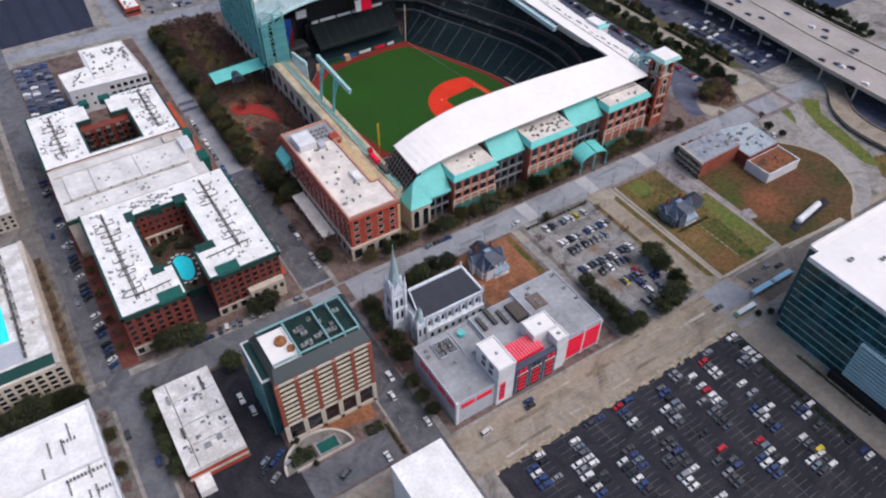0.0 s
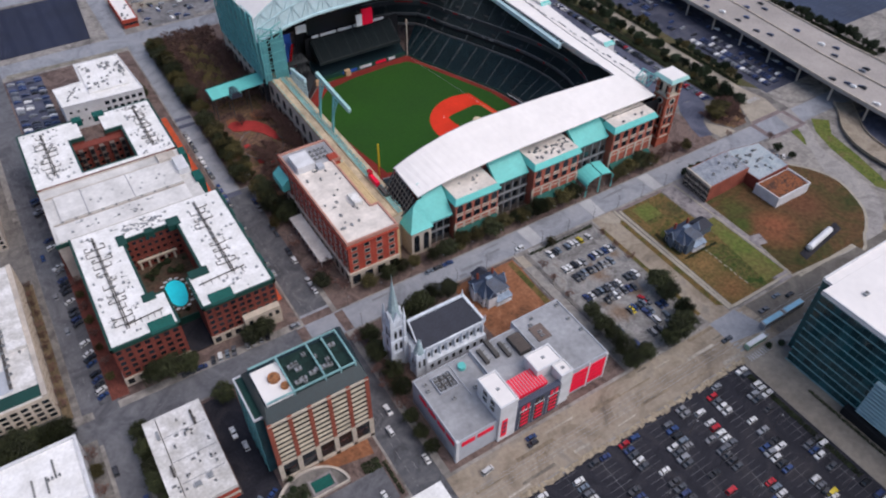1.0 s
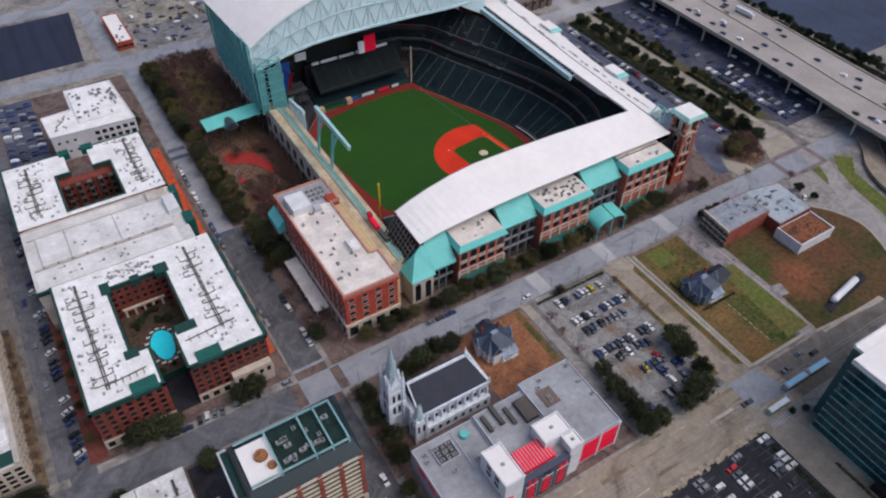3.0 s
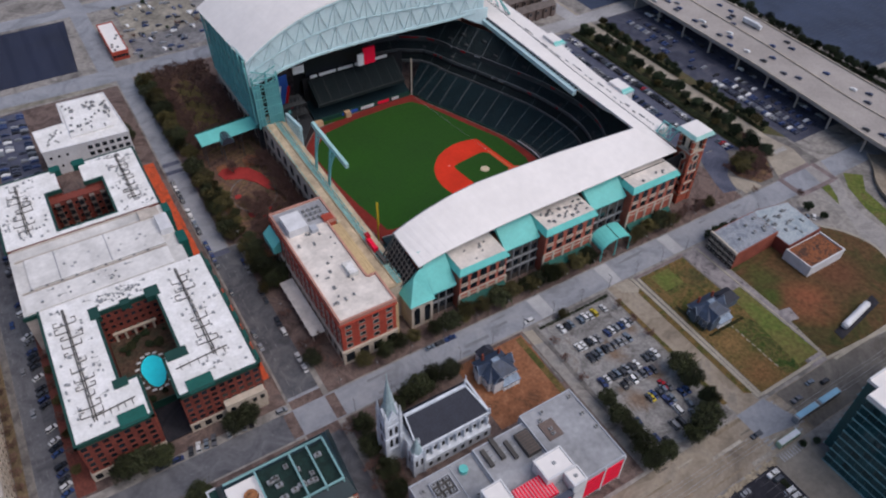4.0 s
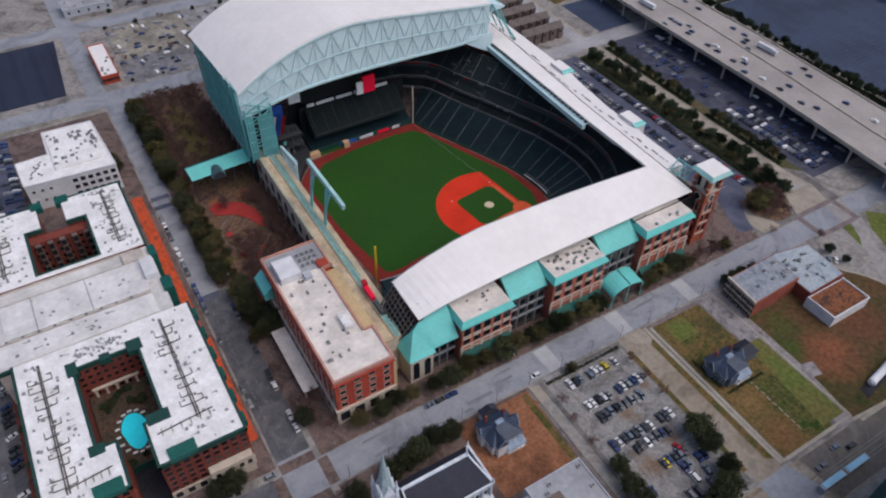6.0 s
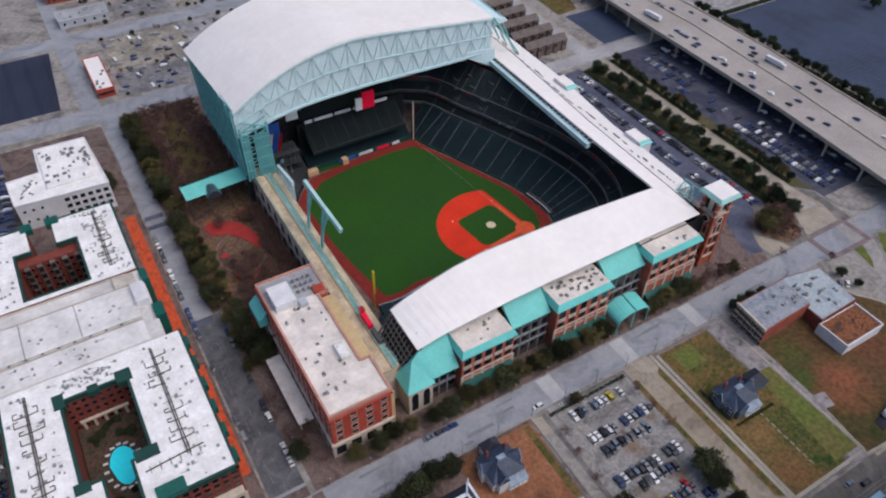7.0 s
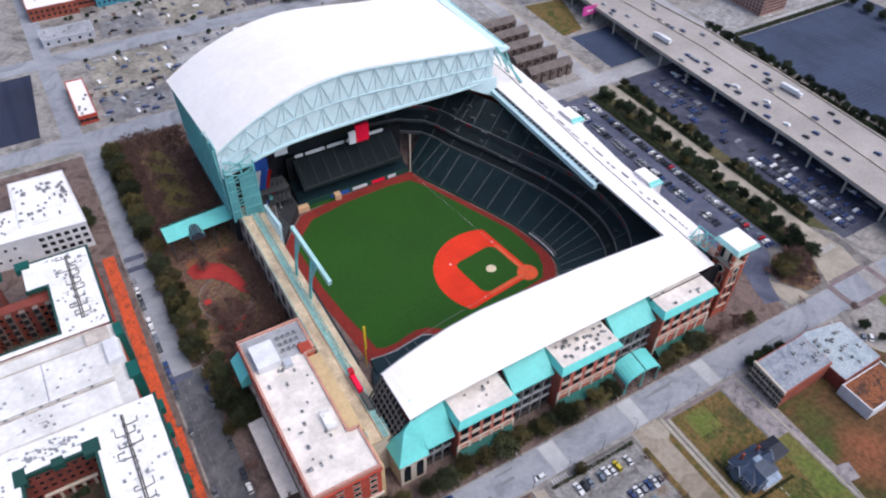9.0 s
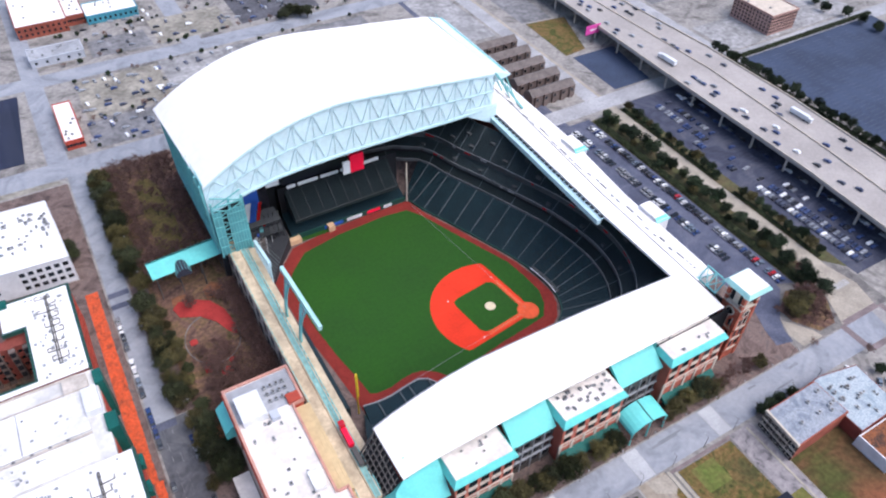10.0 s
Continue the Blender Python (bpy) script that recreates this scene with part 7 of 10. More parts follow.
# Walled terrace with a pool beside the office block.
terr = thing("garden_terrace", -203, -156, "curved walled terrace with a dark green pool", "terrace")
arcs = [[(-203 + rx * math.cos(radians(10 * k)), -160 + ry * math.sin(radians(10 * k))) for k in range(19)] for rx, ry in ((14.4, 12), (13.4, 11))]
bm = bmesh.new()
for k in range(18):
    prism(bm, [arcs[0][k], arcs[0][k + 1], arcs[1][k + 1], arcs[1][k]], 0.1, 1.7)
part("curved_wall", bm, CREAM_WALL, terr, "pale curved garden wall")
bm = bmesh.new()
prism(bm, arcs[1], 0.1, 0.9)
part("deck", bm, PAVEMENT, terr)
part("front_wall", box(-213, -160.6, 0.1, -189, -160, 1.5), CREAM_WALL, terr)
part("pool", box(-202.5, -159, 0.9, -194.5, -154, 1.2), GREEN_ROOF, terr, "dark green pool")
bm = bmesh.new()
for x0, y0, x1, y1 in ((-203.3, -159.8, -193.7, -159), (-203.3, -154, -193.7, -153.2), (-203.3, -159, -202.5, -154), (-194.5, -159, -193.7, -154)):
    bx(bm, x0, y0, 0.9, x1, y1, 1.7)
part("coping", bm, LAVENDER, terr)
sheet("court", [(-216, -176), (-176, -176), (-176, -161.5), (-216, -161.5)], 0.16, STREET, "worn grey court before the office block", "parking lot")
sheet("yard", [(-209, -150), (-176, -155), (-175, -146), (-209, -144.5)], 0.155, DIRT, "orange-brown planted strip below the office block", "yard")

# ---- church ----
church = thing("church", -125, -122, "pale grey gothic church with a dark slate roof and spire", "church")
part("nave_wall", box(-140, -130.5, 0, -108, -113.5, 12.5), CHURCH_WALL, church)
bm = bmesh.new()
v = [bm.verts.new(p) for p in ((-140, -131, 12.3), (-108, -131, 12.3), (-108, -113, 12.3), (-140, -113, 12.3), (-140, -121, 22.8), (-113.5, -121, 22.8))]
for q in ((0, 1, 5, 4), (2, 3, 4, 5), (1, 2, 5), (0, 4, 3)):
    bm.faces.new([v[i] for i in q])
part("roof", bm, SLATE, church, "dark slate roof")
SPIRE = mat("pale_copper_spire", (0.36, 0.47, 0.49), 0.6, grain=1.0, stain=0.15, stain_size=0.4, spread=0.15)
tx, ty, tw, tz = -146.4, -120.5, 6.0, 29.0
part("tower", box(tx - tw / 2, ty - tw / 2, 0, tx + tw / 2, ty + tw / 2, tz), CHURCH_WALL, church, "pale grey belfry tower")
for z in (9, 17, 24.6, 28.6):
    part("string_course", box(tx - tw / 2 - 0.3, ty - tw / 2 - 0.3, z, tx + tw / 2 + 0.3, ty + tw / 2 + 0.3, z + 0.5), CHURCH_WALL, church)
for sx in (-1, 1):
    for sy in (-1, 1):
        cx, cy = tx + sx * tw / 2, ty + sy * tw / 2
        bm = bmesh.new()
        bx(bm, cx - 0.85, cy - 0.85, 0, cx + 0.85, cy + 0.85, 18)
        bx(bm, cx - 0.6, cy - 0.6, 18, cx + 0.6, cy + 0.6, 30.5)
        tube(bm, (cx, cy, 30.5), (cx, cy, 36.5), 0.75, 0.06, 6)
        part("corner_buttress", bm, CHURCH_WALL, church, "white corner buttress with a pinnacle")
for sx, sy in ((1, 0), (-1, 0), (0, 1), (0, -1)):
    bm = bmesh.new()
    for o in (tw / 2 + 0.15, tw / 2 - 2.4):
        bm.faces.new([bm.verts.new((tx + sx * o - sy * u, ty + sy * o + sx * u, z)) for u, z in ((-2.1, tz), (2.1, tz), (0, tz + 5.2))])
    bm.verts.ensure_lookup_table()
    for a, b in ((0, 1), (1, 2), (2, 0)):
        bm.faces.new([bm.verts[k] for k in (a, b, 3 + b, 3 + a)])
    part("spire_gable", bm, CHURCH_WALL, church)
    for o in (-1.15, 1.15):
        for z in (11, 18.6):
            g = bmesh.new()
            outline = [(-0.62, 0), (0.62, 0), (0.62, 3.6), (0, 5.0), (-0.62, 3.6)]
            d = tw / 2 + 0.05
            g.faces.new([g.verts.new((tx + sx * d - sy * (o + u), ty + sy * d + sx * (o + u), z + v)) for u, v in outline])
            part("lancet_window", g, DARK, church)
bm = bmesh.new()
tube(bm, (tx, ty, tz), (tx, ty, 50.5), 3.0, 0.12, 8)
tube(bm, (tx, ty, 50.3), (tx, ty, 53.6), 0.14, 0.08, 5)
part("spire", bm, SPIRE, church, "pale blue-grey spire")
part("turret", box(-143.5, -133.5, 0, -138.9, -128.9, 14), CHURCH_WALL, church)
for dx, dy in ((-2.3, -2.3), (2.3, -2.3), (-2.3, 2.3), (2.3, 2.3)):
    bm = bmesh.new()
    bx(bm, -141.2 + dx - 0.45, -131.2 + dy - 0.45, 0, -141.2 + dx + 0.45, -131.2 + dy + 0.45, 14.8)
    tube(bm, (-141.2 + dx, -131.2 + dy, 14.8), (-141.2 + dx, -131.2 + dy, 18), 0.55, 0.05, 6)
    part("pinnacle", bm, CHURCH_WALL, church)
windows(church, (-143.5, -133.5), (-138.9, -133.5), 4, 13, 2, 1, 1.0, 4.6, CHURCH_WALL, DARK, False)
windows(church, (-143.5, -128.9), (-143.5, -133.5), 4, 13, 2, 1, 1.0, 4.6, CHURCH_WALL, DARK, False)
bm = bmesh.new()
tube(bm, (-141.2, -131.2, 14), (-141.2, -131.2, 22.5), 2.3, 0.1, 8)
part("turret_roof", bm, SPIRE, church)
bm = bmesh.new()
beam(bm, (-140.3, -131, 12.9), (-140.3, -121, 23.2), 0.5, 0.4)
beam(bm, (-140.3, -113, 12.9), (-140.3, -121, 23.2), 0.5, 0.4)
beam(bm, (-113.5, -121, 23.1), (-108, -131, 12.8), 0.6, 0.5)
beam(bm, (-113.5, -121, 23.1), (-108, -113, 12.8), 0.6, 0.5)
part("coping", bm, CHURCH_WALL, church, "white stone coping of the gables")
part("ridge_cap", box(-140, -121.5, 22.4, -113.5, -120.4, 23.3), CHURCH_WALL, church)
part("eave_parapet", box(-140.2, -131.3, 12.0, -107.8, -130.6, 13.2), CHURCH_WALL, church, "white stone parapet")
part("eave_parapet", box(-108.3, -131, 12.0, -107.4, -113, 13.4), CHURCH_WALL, church)
for px, py, pz in ((-113.5, -121, 22.8), (-107.8, -130.8, 13), (-107.8, -113.2, 13)):
    bm = bmesh.new()
    tube(bm, (px, py, pz - 0.5), (px, py, pz + 3.4), 0.6, 0.08, 6)
    part("pinnacle", bm, CHURCH_WALL, church)
bm = bmesh.new()
prism(bm, [(-142.5, -129), (-139.8, -129), (-139.8, -115), (-142.5, -115)], 0, 14)
part("front_gable", bm, CHURCH_WALL, church)
bm = bmesh.new()
for k in range(9):
    x = -138 + 3.6 * k
    bx(bm, x - 0.4, -132, 0, x + 0.4, -130.5, 10.5)
    tube(bm, (x, -131.6, 10.5), (x, -131.6, 13), 0.45, 0.05, 5)
part("buttress", bm, CHURCH_WALL, church, "white buttresses", kind="stuff")
windows(church, (-138, -130.5), (-109, -130.5), 2, 11, 8, 1, 1.4, 5.5, CHURCH_WALL, DARK, False)
part("aisle", box(-138.5, -133.5, 0, -108.5, -130.6, 6.5), CHURCH_WALL, church, "white side aisle")
windows(church, (-138, -133.5), (-109, -133.5), 1, 6, 8, 1, 1.6, 3.0, CHURCH_WALL, DARK, False)

# ---- storage building ----
store = thing("storage_building", -113, -158, "pale grey storage building with bright red panels", "building")


def flat_block(x0, y0, x1, y1, h, label):
    """A panel-walled block with a low parapet round its grey roof."""
    part("block", box(x0, y0, 0, x1, y1, h), GREY_WALL, store, label)
    part("roof", box(x0 + 0.5, y0 + 0.5, h, x1 - 0.5, y1 - 0.5, h + 0.12), GREY_ROOF, store, "grey flat roof")
    for q in ((x0, y0, x1, y0 + 0.45), (x0, y1 - 0.45, x1, y1), (x0, y0 + 0.45, x0 + 0.45, y1 - 0.45), (x1 - 0.45, y0 + 0.45, x1, y1 - 0.45)):
        part("parapet", box(q[0], q[1], h, q[2], q[3], h + 0.6), GREY_WALL, store)


flat_block(-151, -175.2, -124, -142.5, 13.6, "pale grey low wing")
flat_block(-123.9, -174, -101, -142.6, 15.2, "pale grey middle block")
flat_block(-100.9, -174, -76.3, -140.2, 16.4, "pale grey high block")
for x0, x1 in ((-148.8, -142.6), (-141.6, -134.2)):
    part("red_stripe", box(x0, -175.35, 9.6, x1, -175.05, 12.2), RED_PAINT, store, "bright red panel")
for k in range(4):
    part("red_stripe", box(-151.15, -173.6 + 6.6 * k, 9.6, -150.85, -168 + 6.6 * k, 12.0), RED_PAINT, store, "bright red panel")
part("pilaster", box(-151.3, -175.5, 0, -150, -174.2, 14.4), WHITE_WALL, store, "white corner pilaster")
part("slate_front", box(-124.2, -176.2, 0, -102.4, -173.8, 17.0), SLATE_WALL, store, "dark slate-blue front")
for x0, y0, x1, y1, z in ((-132.4, -176.4, -124.3, -161, 23.5), (-109.5, -169.2, -97.6, -160.4, 21.5), (-102.3, -175.4, -96.6, -169.3, 20.6)):
    tower_block = part("white_block", box(x0, y0, 0, x1, y1, z), WHITE_WALL, store, "white stair block")
    part("block_roof", box(x0 + 0.5, y0 + 0.5, z, x1 - 0.5, y1 - 0.5, z + 0.15), WHITE_ROOF, tower_block)
    for q in ((x0 - 0.2, y0 - 0.2, x1 + 0.2, y0 + 0.4), (x0 - 0.2, y1 - 0.4, x1 + 0.2, y1 + 0.2), (x0 - 0.2, y0 + 0.4, x0 + 0.4, y1 - 0.4), (x1 - 0.4, y0 + 0.4, x1 + 0.2, y1 - 0.4)):
        part("coping", box(q[0], q[1], z, q[2], q[3], z + 0.5), WHITE_WALL, tower_block)
    part("roof_hatch", box((x0 + x1) / 2 - 0.6, (y0 + y1) / 2 - 0.6, z + 0.15, (x0 + x1) / 2 + 0.6, (y0 + y1) / 2 + 0.6, z + 0.6), METAL, tower_block)
for y in (-172.5, -167.5):
    for z in (16, 19.6):
        part("window", box(-132.5, y, z, -132.3, y + 2.6, z + 2.4), GLASS, store)
part("sign_panel", box(-131.2, -176.65, 3, -128.6, -176.35, 14), RED_PAINT, store, "red vertical sign")
for z in (5.6, 8.4, 11.2):
    part("sign_bar", box(-130.6, -176.75, z, -129.2, -176.62, z + 1.4), SLATE_WALL, store)
part("red_roof", box(-121.5, -173.2, 16.6, -107.2, -164.4, 18.2), RED_PAINT, store, "red slatted roof")
for k in range(11):
    part("roof_slat", box(-121.2 + 1.3 * k, -173.1, 18.2, -120.8 + 1.3 * k, -164.5, 18.42), mat("pale_pink_slat", (0.70, 0.30, 0.34), 0.6, grain=1.0, spread=0.05) if k == 0 else bpy.data.materials["pale_pink_slat"], store)
for k in range(3):
    x = -122.0 + 7.0 * k
    part("window_strip", box(x - 0.4, -176.35, 1.4, x + 4.6, -176.15, 12.4), GLASS, store, "dark glazed strip")
    for r in range(4):
        part("red_louvre", box(x + 0.3, -176.6, 2.4 + 2.6 * r, x + 3.9, -176.3, 3.2 + 2.6 * r), RED_PAINT, store, "red louvre")
    for o in (-0.6, 4.6):
        part("mullion", box(x + o, -176.5, 1.0, x + o + 0.16, -176.15, 12.8), GREY_WALL, store)
    for o in (0.2, 2.6):
        part("top_window", box(x + o, -176.5, 13.2, x + o + 1.4, -176.3, 16.0), RED_PAINT if k != 1 else GLASS, store, "narrow upper window")
    part("sill_band", box(x - 0.6, -176.5, 12.5, x + 4.8, -176.2, 12.9), WHITE_SIGN, store)
for x0, x1 in ((-94.6, -86.2), (-85.4, -77.0)):
    for r in range(5):
        part("red_panel", box(x0, -174.3, 1.8 + 2.6 * r, x1, -173.95, 3.75 + 2.6 * r), RED_PAINT, store, "bright red roller shutter panel")
for k in range(3):
    part("pilaster", box(-95.6 + 9.3 * k, -174.4, 0, -94.8 + 9.3 * k, -173.9, 16.2), WHITE_WALL, store)
pit = part("plant_pit", box(-144.4, -153.4, 13.72, -136.2, -145.8, 13.82), DARK_METAL, store, "dark plant enclosure")
for q in ((-144.6, -153.6, -136, -153.3), (-144.6, -145.9, -136, -145.6), (-144.6, -153.3, -144.3, -145.9), (-136.3, -153.3, -136, -145.9)):
    part("plant_wall", box(q[0], q[1], 13.7, q[2], q[3], 14.8), GREY_WALL, store)
for k in range(9):
    roof_unit(store, -143 + 2.6 * (k % 3), -152 + 2.6 * (k // 3), 13.82, 1.8, 1.2, 1.0, 90 * (k % 2), )
for x, y, w, d, hgt in ((-121.8, -148.5, 1.6, 7.5, 1.5), (-116.6, -147, 1.8, 9.5, 1.6), (-112.2, -150, 1.6, 8, 1.3)):
    part("duct", box(x, y - d / 2, 15.3, x + w, y + d / 2, 15.3 + hgt), DARK_METAL, store, "long dark roof duct")
    for k in range(3):
        part("duct_branch", box(x + w, y - d / 3 + d / 3 * k, 15.3, x + w + 1.6, y - d / 3 + d / 3 * k + 0.9, 16.1), METAL, store)
part("louvre_roof", box(-107.5, -156, 15.3, -101.8, -146, 17.4), DARK_METAL, store, "dark louvred plant box")
for k in range(8):
    part("louvre_blade", box(-107.3, -155.6 + 1.2 * k, 17.4, -102, -155.2 + 1.2 * k, 17.65), TOWN_WALL, store)
part("grey_pad", box(-97, -155, 16.5, -90.5, -147, 16.9), TOWN_WALL, store)
for x, y in ((-93.8, -151), (-92.4, -143.5), (-79, -151.7), (-78.6, -143.1), (-78, -159), (-95, -146), (-94, -153), (-131, -158), (-141, -158), (-147.5, -147), (-148, -150)):
    roof_unit(store, x, y, 16.52 if x > -100 else 13.72, 1.6, 1.2, 0.9)
bm = bmesh.new()
tube(bm, (-130.5, -147.2, 13.7), (-130.5, -147.2, 15.6), 1.7, 1.7, 14)
part("tank", bm, TEAL, store, "teal roof tank")
part("roof_step", box(-134.6, -160, 13.72, -134.3, -143.2, 14.2), GREY_WALL, store)

# ---- houses ----
def gable(bm, a, b, half, z0, rise):
    """A ridge roof from plan point a to b, with eaves half to either side."""
    a, b = Vector((*a, 0)), Vector((*b, 0))
    n = (b - a).normalized().cross(Vector((0, 0, 1))) * half
    v = [bm.verts.new(p + Vector((0, 0, z))) for p, z in ((a + n, z0), (b + n, z0), (b - n, z0), (a - n, z0), (a, z0 + rise), (b, z0 + rise))]
    for q in ((0, 1, 5, 4), (2, 3, 4, 5), (1, 2, 5), (3, 0, 4), (3, 2, 1, 0)):
        bm.faces.new([v[i] for i in q])


def house(x0, y0, x1, y1, h, zr, label, wall=None):
    hs = thing("house", (x0 + x1) / 2, (y0 + y1) / 2, label, "house")
    wall = wall or WHITE_WALL
    cx, cy, w, d = (x0 + x1) / 2, (y0 + y1) / 2, x1 - x0, y1 - y0
    trim = WHITE_SIGN
    part("wall", box(x0, y0, 0, x1, y1, h), wall, hs)
    part("eave", box(x0 - 0.7, y0 - 0.7, h - 0.2, x1 + 0.7, y1 + 0.7, h + 0.02), trim, hs, "white eave board")
    b = bmesh.new()
    pyramid(b, x0, y0, x1, y1, h + 0.03, zr, w * 0.22, "x", over=0.7)
    part("roof", b, BLUE_SLATE, hs, "blue-grey shingle roof")
    part("roof_deck", box(cx - w * 0.13, cy - 1.0, zr - 0.5, cx + w * 0.13, cy + 1.0, zr + 0.1), PALE_ROOF_PATCH, hs, "pale flat top of the roof")
    for a, c, half in (((x0 + w * 0.28, cy), (x0 + w * 0.28, y0 - 2.0), w * 0.20), ((cx, cy), (x1 + 1.6, cy), d * 0.22), ((cx, cy), (x0 - 1.4, cy + d * 0.12), d * 0.2)):
        b = bmesh.new()
        gable(b, a, c, half, h - 0.1, zr - h - 1.0)
        part("gable", b, BLUE_SLATE, hs)
        e = Vector((*c, 0))
        back = (Vector((*a, 0)) - e).normalized()
        side = back.cross(Vector((0, 0, 1))) * half
        for sgn in (-1, 1):
            t = bmesh.new()
            beam(t, e + side * sgn + Vector((0, 0, h)), e + Vector((0, 0, zr - 1.0)), 0.3, 0.25)
            part("bargeboard", t, PALE_ROOF_PATCH, hs, "pale gable board")
        t = bmesh.new()
        q = [e + side * 0.85, e - side * 0.85, e - side * 0.85 + back * 3, e + side * 0.85 + back * 3]
        prism(t, [(p.x, p.y) for p in q], 0, h)
        part("gable_bay", t, wall, hs)
    part("porch_deck", box(x0 + w * 0.42, y0 - 3.0, 0, x1 + 0.6, y0, 0.6), trim, hs, "white porch deck")
    t = bmesh.new()
    prism(t, [(x0 + w * 0.42, y0 - 3.2), (x1 + 0.8, y0 - 3.2), (x1 + 0.8, y0), (x0 + w * 0.42, y0)], 3.2, lambda x, y: 3.5 + 0.3 * (y - y0 + 3.2))
    part("porch_roof", t, PALE_ROOF_PATCH, hs, "pale blue porch roof")
    for k in range(5):
        x = x0 + w * 0.44 + (w * 0.58) * k / 4
        part("porch_post", box(x - 0.14, y0 - 3.0, 0.6, x + 0.14, y0 - 2.7, 3.3), trim, hs)
    windows(hs, (x0, y0), (x1, y0), 0.6, h - 0.2, 5, 2, 1.1, 1.6, trim)
    windows(hs, (x0, y1), (x0, y0), 0.6, h - 0.2, 4, 2, 1.1, 1.6, trim)
    for px, py in ((x1 - 3, y1 - 3), (x0 + 2.5, y1 - 2.5)):
        part("chimney", box(px, py, h, px + 0.9, py + 0.9, zr + 0.9), BRICK, hs)
    return hs


def wing(hs, x0, y0, x1, y1, h, zr, wall, along):
    part("wing_wall", box(x0, y0, 0, x1, y1, h), wall, hs)
    b = bmesh.new()
    pyramid(b, x0, y0, x1, y1, h, zr, (x1 - x0 if along == "x" else y1 - y0) * 0.6, along, over=0.5)
    part("wing_roof", b, SLATE, hs, "dark slate wing roof")


house(-97.5, -116, -84, -104, 6.6, 11.6, "white wooden house with a blue-grey hipped roof")
wing(bpy.data.objects["house"], -93, -102.4, -86, -99, 5.6, 9.0, WHITE_WALL, "y")
house(6.5, -138.5, 20, -127, 6.0, 10.8, "blue-grey wooden house with a hipped roof on a lawn", mat("blue_grey_siding", (0.10, 0.13, 0.17), 0.7, grain=1.5, spread=0.15))

wing(bpy.data.objects["house.001"], 20.2, -135, 31, -127.5, 4.8, 8.2, bpy.data.materials["blue_grey_siding"], "x")
# ---- brick building by the lawn ----
depot = thing("brick_warehouse", 75, -110, "red brick warehouse with a patched grey roof", "building")
bm = bmesh.new()
prism(bm, [(46.4, -117.5), (78, -116.5), (78, -99), (48, -99.5)], 0, 10)
part("wall", bm, OFFICE_BRICK, depot)
bm = bmesh.new()
prism(bm, [(47.0, -116.9), (77.6, -116.0), (77.6, -99.5), (48.5, -100)], 10, 10.2)
part("roof", bm, patchy("patched_pale_roof", ((0.15, 0.17, 0.205), (0.20, 0.22, 0.255), (0.28, 0.30, 0.325), (0.19, 0.21, 0.245)), 0.12, 1.2, 0.8, 0.2, 0.1), depot, "grey patched roof")
bm = bmesh.new()
beam(bm, (46.4, -117.6, 10.6), (48, -99.4, 10.6), 0.9, 1.4)
part("front_parapet", bm, STONE, depot, "pale stone parapet")
# Thin overlay that makes the street front darker than the other walls.
bm = bmesh.new()
prism(bm, [(46.2, -117.6), (46.6, -117.6), (48.2, -99.4), (47.8, -99.4)], 0, 9.9)
part("front_wall", bm, mat("soot_dark_brick", (0.060, 0.046, 0.044), 0.9, grain=2.0, stain=0.15, spread=0.25), depot, "dark brick street front")
for z in (3.2, 6.6):
    bm = bmesh.new()
    beam(bm, (46.1, -117.6, z), (47.7, -99.4, z), 0.4, 0.4)
    part("sill_band", bm, STONE, depot)
bm = bmesh.new()
prism(bm, [(77.2, -125), (102, -124.5), (104, -101.5), (84, -97.5), (77.2, -98)], 0, 7.4)
part("rear_wing", bm, DARK_BRICK, depot, "brick rear wing")
bm = bmesh.new()
prism(bm, [(77.6, -124.6), (101.6, -124.1), (103.5, -101.9), (84, -98), (77.6, -98.4)], 7.4, 7.6)
part("rear_roof", bm, patchy("patched_blue_roof", ((0.205, 0.255, 0.285), (0.265, 0.315, 0.345), (0.36, 0.40, 0.42), (0.245, 0.285, 0.32)), 0.09, 1.2, 0.8, 0.2, 0.1), depot, "patched blue-grey roof")
depot_rnd = random.Random(8)
for k in range(16):
    roof_unit(depot, depot_rnd.uniform(80, 100), depot_rnd.uniform(-122, -103), 7.6, depot_rnd.choice((0.8, 1.4, 2.2)), depot_rnd.choice((0.8, 1.3)), depot_rnd.choice((0.6, 1.0)), depot_rnd.choice((0, 90)))
part("rust_wing", box(75, -140.5, 0, 100.5, -125.2, 5.8), WHITE_WALL, depot, "pale rendered end wing")
part("rust_roof", box(75.6, -139.9, 5.8, 99.9, -125.8, 6.0), patchy("rusty_roof", ((0.035, 0.028, 0.026), (0.11, 0.050, 0.030), (0.24, 0.085, 0.036), (0.06, 0.040, 0.034)), 0.2, 1.0, spread=0.3), depot, "rust-stained roof")
for q in ((75, -140.6, 100.6, -140), (75, -140, 75.5, -125.2), (100, -140, 100.6, -125.2)):
    part("parapet", box(q[0], q[1], 5.8, q[2], q[3], 6.7), WHITE_WALL, depot)
windows(depot, (47.8, -99.5), (46.2, -117.5), 0.4, 9.8, 5, 3, 2.0, 1.9, STONE)
random.seed(61)
for k in range(14):
    x = random.uniform(52, 101)
    roof_unit(depot, x, random.uniform(-114, -103), 10.2 if x < 76 else 7.6, random.choice((1.4, 2.4)), 1.3, 0.9)

